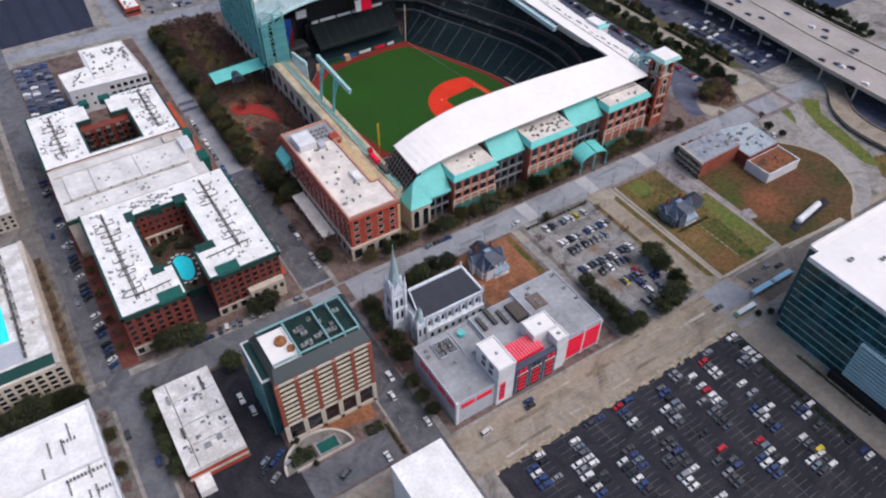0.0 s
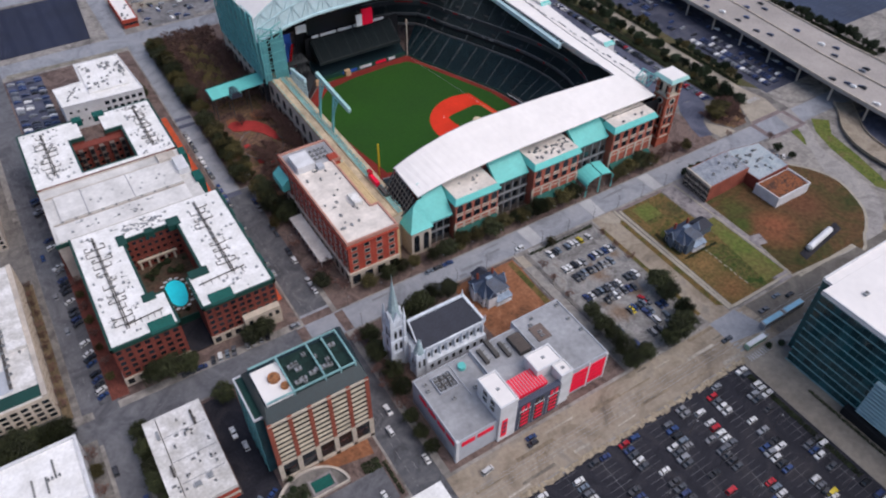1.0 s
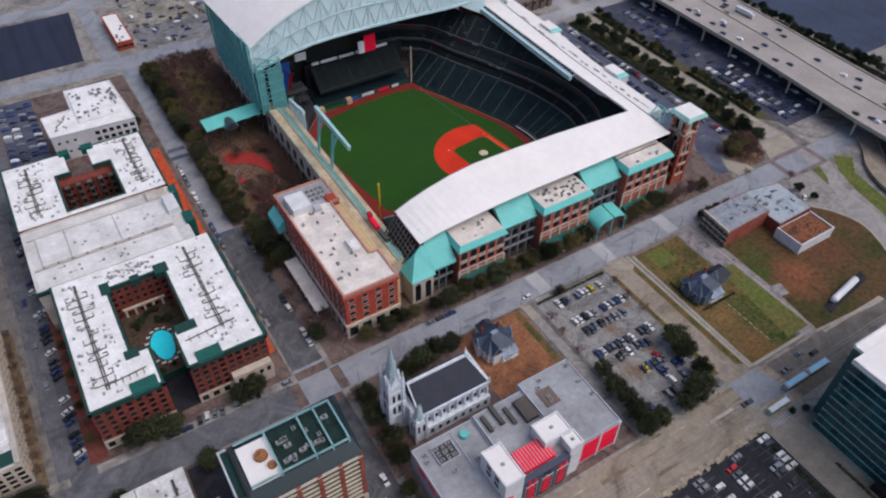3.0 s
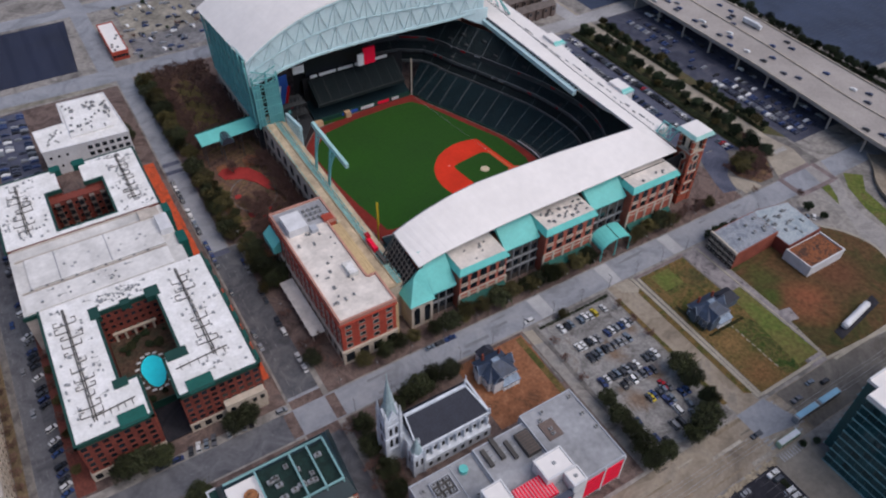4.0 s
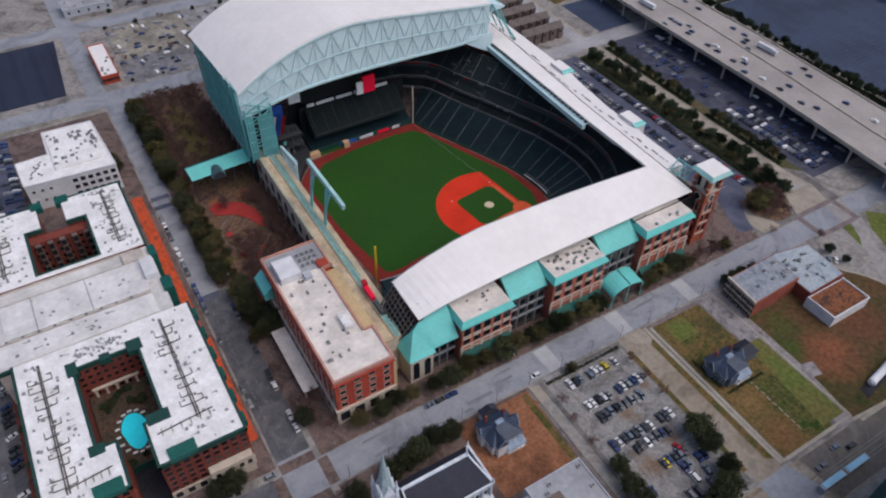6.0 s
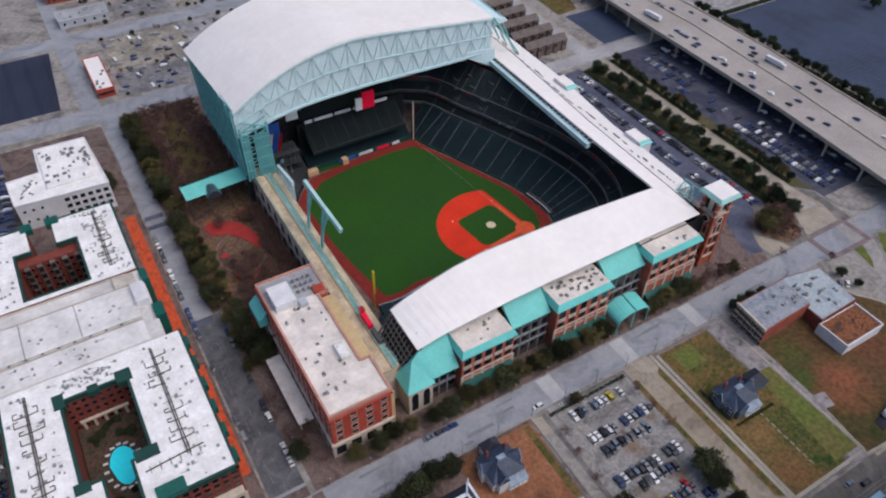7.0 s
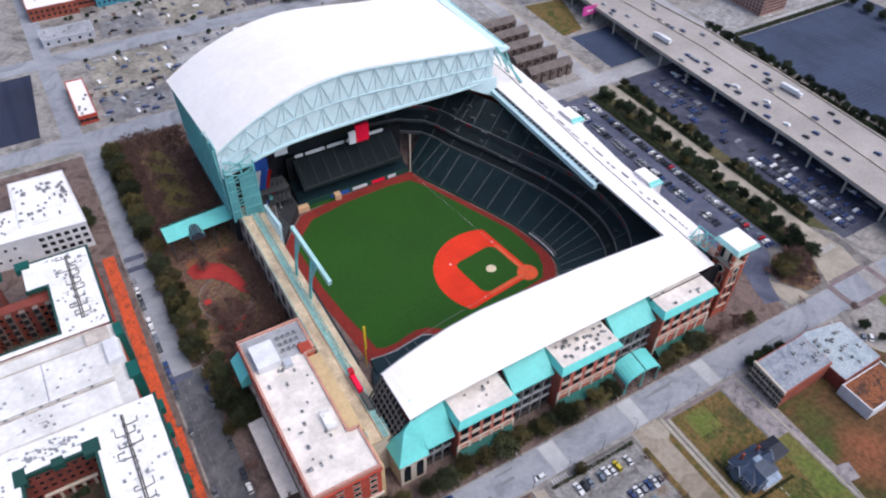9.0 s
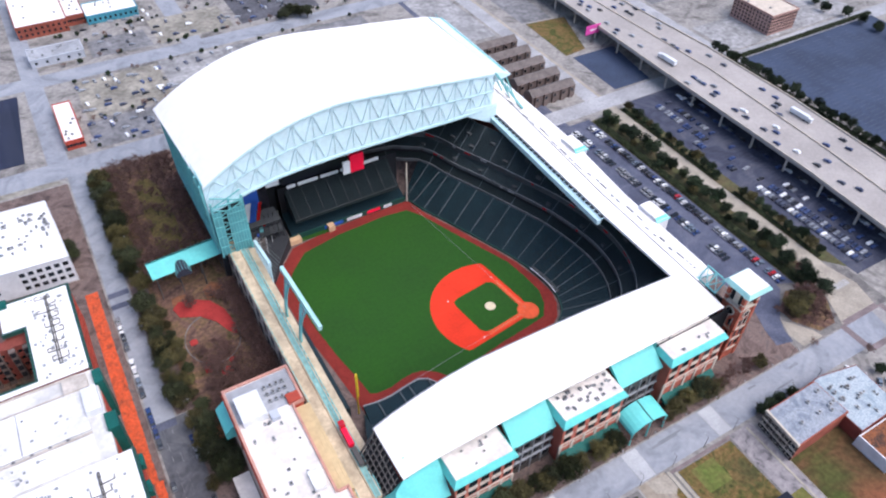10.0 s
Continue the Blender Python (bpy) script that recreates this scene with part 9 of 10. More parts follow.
for x, y, s in ((44, -76.5, 0.9), (50, -77.5, 0.85), (56, -76, 0.95), (62, -78, 0.8), (67, -76, 0.75), (20, -78, 0.7), (-4, -79, 0.6), (-36, -78, 0.8), (-22, -77, 0.8), (-55, -77, 0.9)):
    tree("bare park trees", x, y, s)
for k in range(9):
    tree("olive street trees" if k % 3 else "evergreen oaks", -151.8 + tree_rnd.uniform(-1.2, 1.2), 22 + 7.2 * k, tree_rnd.uniform(0.6, 0.85))
for k in range(12):
    tree("car park trees", -226 + tree_rnd.uniform(0, 21), -15 - tree_rnd.uniform(0, 9), tree_rnd.uniform(0.3, 0.5), 4.2) if k % 2 else tree("car park trees", -229 + tree_rnd.uniform(0, 23), 50 + tree_rnd.uniform(0, 20), 0.45, 2.0)

for k in range(90):
    x, y = tree_rnd.uniform(-155, 60), tree_rnd.choice((233, 262, 264, 314, 338, 341, 368, 382)) + tree_rnd.uniform(-1.5, 1.5)
    tree("car park trees" if k % 3 else "bare park trees", x, y, tree_rnd.uniform(0.3, 0.55))
hedge("hedge", 263, -70, 267, 128, 0.0, 1.6, "scrubby hedge beyond the highway", 21, 0.5)
hedge("hedge", 276, 122.5, 420, 126, 0.0, 2.4, "green hedge along the far parking lot", 22, 0.5)


def grove(name, items, label, category):
    """Plants past counting, joined into one mesh."""
    verts, faces, index, mats = [], [], [], []
    for root, m in items:
        for ch in root.children:
            me = ch.data
            mt = me.materials[0]
            if mt not in mats:
                mats.append(mt)
            co = np.empty(len(me.vertices) * 3)
            me.vertices.foreach_get("co", co)
            co = co.reshape(-1, 3) @ np.array(m.to_3x3()).T + np.array(m.translation)
            n = len(verts)
            verts += co.tolist()
            faces += ([[n + 4 * q, n + 4 * q + 1, n + 4 * q + 2, n + 4 * q + 3] for q in range(len(me.polygons))] if len(me.vertices) == 4 * len(me.polygons) else [[v + n for v in p.vertices] for p in me.polygons])
            index += [mats.index(mt)] * len(me.polygons)
    me = bpy.data.meshes.new(name)
    me.from_pydata(verts, [], faces)
    for mt in mats:
        me.materials.append(mt)
    me.polygons.foreach_set("material_index", index)
    return tagged(new(name, me), label, category, "", "stuff")


grove("shrubs", GROVE["shrubs"], "low shrubs and saplings along lots and courts", "shrubs")
grove("park_trees", GROVE["park"], "bare brown winter trees in rows in the park", "trees")
grove("far_trees", GROVE["far"], "dark trees beyond the highway and far streets", "trees")

# ---- vehicles ----
def car_meshes(length, width, height, bonnet, boot):
    """Body shell with roof, glazing band and wheel, about the car's middle; it looks to +x."""
    L, W = length / 2, width / 2
    bm = bmesh.new()
    belt, top = height * 0.60, height
    side = [(-L, 0.35), (L, 0.35), (L, belt * 0.78), (L - 0.25, belt * 0.92), (L - bonnet, belt), (-L + boot, belt), (-L + 0.08, belt * 0.96)]
    for s in (-1, 1):
        bm.faces.new([bm.verts.new((x, s * W, z)) for x, z in side])
    pairs = [[v for v in bm.verts if v.co.y * s > 0] for s in (-1, 1)]
    for i in range(len(side)):
        j = (i + 1) % len(side)
        bm.faces.new((pairs[0][i], pairs[0][j], pairs[1][j], pairs[1][i]))
    rx0, rx1, rw = -L + boot + 0.35, L - bonnet - 0.65, W * 0.78
    bx(bm, rx0, -rw, top - 0.07, rx1, rw, top)
    body = mesh_of("body", bm, CAR_PAINT)
    g = bmesh.new()
    a = [g.verts.new(p) for p in ((-L + boot - 0.05, -W * 0.93, belt), (L - bonnet + 0.1, -W * 0.93, belt), (L - bonnet + 0.1, W * 0.93, belt), (-L + boot - 0.05, W * 0.93, belt))]
    b = [g.verts.new(p) for p in ((rx0 - 0.05, -rw, top - 0.06), (rx1 + 0.08, -rw, top - 0.06), (rx1 + 0.08, rw, top - 0.06), (rx0 - 0.05, rw, top - 0.06))]
    g.faces.new(b)
    for i in range(4):
        g.faces.new((a[i], a[(i + 1) % 4], b[(i + 1) % 4], b[i]))
    glass_me = mesh_of("glazing", g, GLASS)
    w = bmesh.new()
    tube(w, (0, -0.11, 0), (0, 0.11, 0), 0.33, 0.33, 10)
    return body, glass_me, mesh_of("wheel", w, RUBBER), L * 0.62, W - 0.08


CAR_KINDS = {"saloon": car_meshes(4.7, 1.85, 1.45, 1.25, 0.75), "suv": car_meshes(4.8, 1.95, 1.75, 1.15, 0.15), "pickup": car_meshes(5.6, 2.0, 1.85, 1.3, 1.9), "van": car_meshes(5.4, 2.0, 2.2, 0.7, 0.1)}
CAR_LABEL = {"saloon": "parked saloon car with dark windows", "suv": "parked estate car with dark windows", "pickup": "parked pickup truck with an open bed", "van": "white parked delivery van"}
MODEL = {}
car_rnd = random.Random(9)


def car(x, y, turn, kind=None, z=0.05, paint=None, group="parked cars"):
    kind = kind or car_rnd.choice(("saloon", "saloon", "suv", "suv", "pickup"))
    key = (kind, paint.name if paint else "", group)
    m = pose(x, y, z, 0, 0, turn)
    if key in MODEL:
        return copy_thing(MODEL[key], m)
    body, glazing, wheel, wx, wy = CAR_KINDS[kind]
    root = thing("car" if kind != "van" else "van", 0, 0, CAR_LABEL[kind] if not paint else f"parked {paint.name.split('_')[0]} car with dark windows", "car" if kind != "van" else "van", group)
    if paint:
        body = body.copy()
        body.materials[0] = paint
    for n, me, at in (("body", body, (0, 0, 0)), ("glazing", glazing, (0, 0, 0))) + tuple(("wheel", wheel, (sx * wx, sy * wy, 0.33)) for sx in (-1, 1) for sy in (-1, 1)):
        ob = new(n, me)
        ob.parent = root
        ob.location = at
    root.matrix_basis = m
    MODEL[key] = root
    return root


for k in range(46):
    if car_rnd.random() < (0.85 if k < 12 else 0.5):
        car(-258.3, -73 + 3.2 * k, 22 + car_rnd.uniform(-4, 4), z=0.05)
for k in range(9):
    if k != 4:
        car(-213.5 + 3.1 * k, -79.2, 80 + car_rnd.uniform(-4, 4), z=0.0)
# Gravel lot: rows nose to nose.
for y, x0, n, turn in ((-105, -50, 10, 90), (-117.5, -50, 12, 90), (-124.3, -49, 9, -90), (-137.3, -53, 12, 90), (-143.0, -46, 8, -90), (-153.2, -41, 9, 90), (-158.6, -41, 7, -90)):
    for k in range(n):
        if car_rnd.random() < 0.9 and not (y == -105 and k in (7, 8)):
            car(x0 + 2.75 * k + car_rnd.uniform(-0.15, 0.15), y + car_rnd.uniform(-0.4, 0.4), turn + car_rnd.uniform(-2, 2), z=0.2)
car(-30.6, -105, 90, "suv", 0.2, CAR_YELLOW)
car(-40.2, -153.6, 90, "saloon", 0.2, CAR_YELLOW)
car(-31.5, -151.5, 90, "pickup", 0.2, CAR_RED)
for x, y in ((-41.5, -168.5), (-38, -169), (-49, -173), (-35, -164)):
    car(x, y, 90, "van", 0.2)
for x, y in ((-53, -160), (-54, -165), (-52, -169.5), (-56, -150), (-31, -168.5), (-28.5, -164)):
    car(x, y, 80, z=0.2)
# Dark south lot: double rows with bays, filled in clumps.
for c in range(9):
    xc = -26.5 - 15.4 * c
    for k in range(27 - 2 * c if c < 7 else 12):
        y = -204 - 2.75 * k
        for s in (-1, 1):
            fill = 0.34 + 0.42 * math.sin(0.55 * k + 1.9 * c + 0.8 * s) + 0.02 * c
            if c == 0 and (s < 0 or 8 < k < 17):
                fill -= 0.25
            if car_rnd.random() < fill and xc + s * 2.7 > -149:
                car(xc + s * 2.7, y + car_rnd.uniform(-0.15, 0.15), 0 if s > 0 else 180, None, 0.06, CAR_RED if car_rnd.random() < 0.035 else None)
car(-38, -260.4, 0, "suv", 0.06, CAR_YELLOW)
# Kerbs of the streets.
for k in range(11):
    car(-159.2, -66 + 7.6 * k + car_rnd.uniform(-2, 2), 90, z=0.05) if k not in (2, 5, 8) else None
for k in range(15):
    car(-171.2, 8 + 5.7 * k + car_rnd.uniform(-0.4, 0.4), -90) if k % 5 else None
for k in range(5):
    car(-171.3, -60 + 13 * k + car_rnd.uniform(-3, 3), -90) if k % 3 else None
for x in (-219, -225, -176):
    car(x, -80.4, 0, z=0.05)
for x, y in ((-263.2, -30), (-263.2, -6), (-263.2, 24), (-262.8, -110), (-256, -128)):
    car(x, y, 90)
for x, y, t in ((-107, -83.5, 4), (-102, -83.5, 2), (-96.5, -83.6, 0), (-60, -93.6, 180), (-166, -150, 90), (-162, -141, -90), (-160, -168, 90), (-120, -182, 0), (-121, -184.5, 180), (12, -186, 0), (24, -183, 0), (30, -186, 0), (-16, -189, 180), (-222, -150, 30), (-219, -152, 30), (-224, -154, 30), (-216, -150, 30), (-221, -158, 30), (-214, -155, 30), (-217, -126, 90), (-219, -118, 90)):
    car(x, y, t, z=0.2 if y > -178 and x < -170 else 0.05)
for x, y in ((103, -104), (99, -101), (108, -106), (112, -111), (105, -99.5), (115, -113)):
    car(x, y, 40)
car(-143, -184.7, 8, "van")
car(-181, -173, 90, z=0.14)
car(-198, -171, 25, "van", z=0.14)
# Stadium car park: two rows beside the lane.
for k in range(56):
    y = -46 + 2.75 * k
    for x, t in ((122.6, 0), (110.2, 180)):
        if car_rnd.random() < (0.96 if x > 120 else 0.86) and not (x < 112 and y < -24):
            car(x + car_rnd.uniform(-0.3, 0.3), y, t, paint=CAR_RED if car_rnd.random() < 0.05 else None, group="cars in the stadium car park")


def far_cars(name, places, label):
    """Cars too far off to be picked apart, in one mesh."""
    m = bpy.data.materials.get("far_car_paint")
    if not m:
        m = bpy.data.materials.new("far_car_paint")
        m.use_nodes = True
        nt = m.node_tree
        geo, ramp = nt.nodes.new("ShaderNodeNewGeometry"), nt.nodes.new("ShaderNodeValToRGB")
        ramp.color_ramp.interpolation = "CONSTANT"
        tones = ((0.7, 0.7, 0.7), (0.02, 0.02, 0.025), (0.25, 0.26, 0.28), (0.05, 0.055, 0.08), (0.03, 0.03, 0.035), (0.02, 0.03, 0.07), (0.16, 0.17, 0.19), (0.03, 0.05, 0.13), (0.04, 0.06, 0.14))
        e = ramp.color_ramp.elements
        while len(e) < len(tones):
            e.new(1.0)
        for n, c in enumerate(tones):
            e[n].position, e[n].color = n / len(tones), (*c, 1)
        nt.links.new(geo.outputs["Random Per Island"], ramp.inputs[0])
        nt.links.new(ramp.outputs[0], nt.nodes["Principled BSDF"].inputs["Base Color"])
        nt.nodes["Principled BSDF"].inputs["Roughness"].default_value = 0.3
    bm = bmesh.new()
    for x, y, z, t in places:
        c, s = math.cos(radians(t)), math.sin(radians(t))
        ring = []
        for dx, w, h in ((-2.3, 0.9, 0.9), (-1.7, 0.75, 1.5), (0.3, 0.75, 1.5), (1.0, 0.9, 0.95), (2.3, 0.9, 0.8)):
            ring.append([bm.verts.new((x + dx * c - yy * s, y + dx * s + yy * c, z + zz)) for yy, zz in ((-0.92, 0.3), (-w, h), (w, h), (0.92, 0.3))])
        for a, b in zip(ring, ring[1:]):
            for i in range(3):
                bm.faces.new((a[i], a[i + 1], b[i + 1], b[i]))
        bm.faces.new(ring[0])
        bm.faces.new(ring[-1][::-1])
    return lone(name, bm, m, label, "cars", kind="stuff")


spots = []
for x, t in ((170.4, 0), (177.4, 180), (186.2, 0), (198, 90)):
    for k in range(58):
        if car_rnd.random() < ((0.92 if x < 180 else 0.5) if k < 24 else (0.22 if k < 42 or x < 175 else 0.8)):
            spots.append((x, -56 + 2.8 * k, 0.05, t))
for k in range(40):
    spots.append((car_rnd.uniform(196, 240), car_rnd.uniform(-65, 110), 0.05, car_rnd.choice((0, 90))))
far_cars("parked_cars", spots, "many parked cars beside and beneath the highway")
spots = []
for k in range(95):
    lane = car_rnd.choice((0, 1, 2, 3, 4, 5, 6, 7))
    y = car_rnd.uniform(-150, 330)
    x0 = interp([(-420, 176), (-92, 187), (0, 193), (104, 195), (250, 199), (640, 182)], y)
    spots.append((x0 + (3.5 + 4.2 * lane if lane < 4 else 28.5 + 4.4 * (lane - 4)), y, 12.05, 90))
far_cars("highway_cars", spots, "cars on the elevated highway")
spots = []
for c, x in enumerate((-249, -243.5, -237.5, -233)):
    for k in range(26):
        if car_rnd.random() < 0.6:
            spots.append((x, 126 + 2.9 * k, 0.22, 0))
for k in range(110):
    spots.append((car_rnd.uniform(-152, -40), car_rnd.uniform(234, 312), 0.05, car_rnd.choice((8, 98))))
for k in range(90):
    spots.append((car_rnd.uniform(-135, 60), car_rnd.uniform(340, 420), 0.05, car_rnd.choice((0, 90))))
for k in range(40):
    spots.append((car_rnd.uniform(250, 262), car_rnd.uniform(-80, 220), 0.05, 90))
far_cars("parked_cars", spots, "parked cars on far lots")


def truck(x, y, z, turn, label, paint=WHITE_SIGN):
    t = thing("truck", x, y, label, "truck", z=z)
    m = Matrix.Translation((x, y, z)) @ pose(0, 0, 0, 0, 0, turn)
    for name, dims, mt in (("trailer", (-7, -1.25, 1.0, 6, 1.25, 3.9), paint), ("cab", (6.3, -1.2, 0.6, 8.6, 1.2, 3.2), paint), ("chassis", (-6.8, -0.8, 0.5, 8.4, 0.8, 1.0), DARK_METAL)):
        b = box(*dims)
        bmesh.ops.transform(b, matrix=m, verts=b.verts)
        part(name, b, mt, t)
    for wx in (-6, -4.7, 4.2, 7.6):
        for wy in (-1.05, 1.05):
            b = bmesh.new()
            tube(b, (wx, wy - 0.15, 0.5), (wx, wy + 0.15, 0.5), 0.5, 0.5, 10)
            bmesh.ops.transform(b, matrix=m, verts=b.verts)
            part("wheel", b, RUBBER, t)


truck(206, 130, 12.05, 92, "white articulated lorry on the highway")
truck(232, 40, 12.05, -88, "white articulated lorry on the highway")


def tram(x0, x1, y, label):
    t = thing("tram", (x0 + x1) / 2, y, label, "tram")
    n = 2
    w = (x1 - x0) / n
    for k in range(n):
        a, b = x0 + w * k + 0.4, x0 + w * (k + 1) - 0.4
        part("car_body", box(a, y - 1.35, 0.4, b, y + 1.35, 3.4), METAL, t, "grey tram car")
        part("roof", box(a + 0.8, y - 1.2, 3.4, b - 0.8, y + 1.2, 3.75), mat("pale_blue_tram_roof", (0.25, 0.50, 0.66), 0.5, grain=1.0, spread=0.06) if k == 0 else bpy.data.materials["pale_blue_tram_roof"], t, "pale blue roof")
        part("window_band", box(a + 0.5, y - 1.4, 1.6, b - 0.5, y - 1.34, 2.7), GLASS, t)
        part("bogie", box(a + 2, y - 1, 0.05, b - 2, y + 1, 0.4), DARK_METAL, t)
    part("gangway", box((x0 + x1) / 2 - 0.5, y - 1, 0.6, (x0 + x1) / 2 + 0.5, y + 1, 3.2), DARK_METAL, t)


tram(2, 30, -192.5, "tram with pale blue roofs standing in the street")
bus = thing("bus", -7, -197, "pale green and white bus", "bus")
part("body", box(-13, -198.3, 0.5, -1.5, -195.8, 3.1), mat("pale_green_paint", (0.36, 0.52, 0.38), 0.4, grain=1.0, spread=0.05), bus)
part("roof", box(-12.7, -198.1, 3.1, -1.8, -196, 3.3), WHITE_SIGN, bus)
part("window_band", box(-12.6, -198.36, 1.6, -1.8, -198.28, 2.6), GLASS, bus)
for wx in (-11, -4):
    for wy in (-198, -196.1):
        b = bmesh.new()
        tube(b, (wx, wy - 0.15, 0.5), (wx, wy + 0.15, 0.5), 0.5, 0.5, 10)
        part("wheel", b, RUBBER, bus)
tank = thing("white_tank", 73, -169, "long white cylindrical tank lying on a dark slab", "tank")
bm = bmesh.new()
prism(bm, [(56.5, -175), (91, -169.6), (92.5, -164.6), (57.5, -170)], 0.1, 0.35)
part("slab", bm, ASPHALT, tank)
b = bmesh.new()
tube(b, (62, -171, 2.0), (84, -167.5, 2.0), 1.7, 1.7, 16)
bmesh.ops.bevel(b, geom=[e for e in b.edges if len(e.link_faces) == 2 and any(len(f.verts) > 8 for f in e.link_faces)], offset=0.7, segments=3, affect="EDGES")
part("cylinder", b, WHITE_SIGN, tank)
for f in (0.2, 0.5, 0.8):
    part("saddle", box(62 + 22 * f - 0.5, -171 + 3.5 * f - 1.4, 0.35, 62 + 22 * f + 0.5, -171 + 3.5 * f + 1.4, 1.0), STONE, tank)

# ---- painted bays, crossings, kerb lines ----
bm = bmesh.new()
for c in range(9):
    xc = -26.5 - 15.4 * c
    for k in range(36):
        y = -202.6 - 2.75 * k
        if xc - 5.2 > -150:
            bx(bm, xc - 5.3, y - 0.07, 0.045, xc + 5.3, y + 0.07, 0.055)
    bx(bm, xc - 0.06, -300, 0.045, xc + 0.06, -202.6, 0.056)
lone("bay_line", bm, FADED_LINE, "painted white parking bays on dark asphalt", "road marking", kind="stuff")
bm = bmesh.new()
for x in (107.6, 120.1):
    for k in range(56):
        bx(bm, x, -48 + 3.1 * k - 1.6, 0.04, x + 5, -48 + 3.1 * k - 1.46, 0.05)
for x in (173.9, 188.9):
    for k in range(60):
        bx(bm, x - 5.3, -57.4 + 2.8 * k, 0.04, x + 5.3, -57.26 + 2.8 * k, 0.05)
for c in range(9):
    for k in range(40):
        bx(bm, 282 + 15 * c, -26 + 3.6 * k, 0.04, 292 + 15 * c, -25.8 + 3.6 * k, 0.05)
for c in range(5):
    for k in range(27):
        bx(bm, -250 + 12.5 * c, 239 + 2.75 * k, 0.04, -241 + 12.5 * c, 239.2 + 2.75 * k, 0.05)
lone("bay_line", bm, mat("faded_paint_line", (0.105, 0.115, 0.15), 0.85, grain=1.0, spread=0.3), "faded parking bays on far lots", "road marking", kind="stuff")
for cx in (-49.5, -8.5, 33.5):
    x = thing("crossing", cx, -88.7, "pale grey brick crossing over the avenue", "crossing", kind="structure")
    part("paving", box(cx - 3.4, -95.3, 0.02, cx + 3.4, -82.2, 0.042), mat("pale_paving", (0.42, 0.42, 0.43), 0.9, grain=1.5, stain=0.1, spread=0.12) if cx < -49 else bpy.data.materials["pale_paving"], x)
    for s in (-1, 1):
        part("edge_line", box(cx + s * 3.6 - 0.2, -95.3, 0.02, cx + s * 3.6 + 0.2, -82.2, 0.045), LINE, x)
x = thing("crossing", -165, -88.7, "brown brick crossing paving where two streets meet", "crossing", kind="structure")
part("paving", box(-171.5, -94.5, 0.02, -158.5, -83, 0.04), bpy.data.materials["worn_concrete_road"], x)
for x0, y0, x1, y1 in ((-172, -100, -158, -95.6), (-172, -82, -158, -77.5), (-176.5, -95, -172.2, -82.5), (-157.8, -95, -153.5, -82.5)):
    part("brick_band", box(x0, y0, 0.02, x1, y1, 0.043), BRICK_PAVEMENT, x)
for y0 in (96, 104, 20):
    part("brick_band", box(-172, y0, 0.02, -162.4, y0 + 3.5, 0.043), GREY_ASPHALT, x)
# Striped crossing beside the gravel lot, and others at the far junctions.
bm = bmesh.new()
for k in range(6):
    bx(bm, -57 + 1.3 * k, -100.5, 0.14, -56.3 + 1.3 * k, -96.6, 0.155)
for k in range(9):
    bx(bm, -15.5 + 1.5 * k, -203, 0.03, -14.7 + 1.5 * k, -200, 0.04)
    bx(bm, -15.5, -197 + 1.9 * k, 0.03, -12.5, -196 + 1.9 * k, 0.045)
    bx(bm, 0.2, -197 + 1.9 * k, 0.03, 3, -196 + 1.9 * k, 0.045)
for k in range(8):
    bx(bm, 142.6 + 1.3 * k, -64.5, 0.07, 143.3 + 1.3 * k, -61, 0.085)
lone("crossing_stripe", bm, LINE, "white zebra stripes", "road marking", kind="stuff")
for x0, y0, x1, y1, lab in ((96, 118.5, 460, 132, "pale concrete street passing beneath the highway"), (139, 132.2, 150, 620, "pale concrete street beside the town houses"), (262, 132.4, 272, 620, "pale frontage road beyond the highway")):
    slab("road", x0, y0, x1, y1, -0.4, 0.036, mat("pale_street", (0.36, 0.355, 0.36), 0.9, grain=0.6, stain=0.15, stain_size=0.05, spread=0.15) if "pale_street" not in bpy.data.materials else bpy.data.materials["pale_street"], lab, "road")
x = thing("crossing", 139, -88, "pinkish brick crossing bands round a junction", "crossing", kind="structure")
for x0, y0, x1, y1 in ((123.5, -98, 127, -80.8), (151.6, -98, 155, -80.8), (127.2, -98.5, 151.4, -95.7), (127.2, -82, 151.4, -79)):
    part("brick_band", box(x0, y0, 0.02, x1, y1, 0.08), PINK_BRICK, x)
x = thing("crossing", 15, -97, "brown brick paving along the lawn's edge", "pavement", kind="structure")
part("brick_band", box(-1.1, -98.4, 0.1, 33.1, -97.1, 0.17), PINK_BRICK, x)
bm = bmesh.new()
for x in (-168.4, -165.1):
    for k in range(30):
        y = -176 + 6.6 * k
        if not -98 < y < -78 and (x != -165.1 or k % 2):
            bx(bm, x - 0.09, y, 0.034, x + 0.09, y + 4.4, 0.044)
for x in (-266.2, -263.4):
    for k in range(26):
        bx(bm, x - 0.08, -70 + 7 * k, 0.034, x + 0.08, -66 + 7 * k, 0.044)
for k in range(26):
    bx(bm, -250 + 3 * k, -88.9, 0.03, -248.6 + 3 * k, -88.75, 0.04)
lone("lane_line", bm, mat("worn_lane_paint", (0.26, 0.26, 0.27), 0.85, grain=1.2, stain=0.3, stain_size=0.3, spread=0.3), "worn pale lane lines on the dark streets", "road marking", kind="stuff")
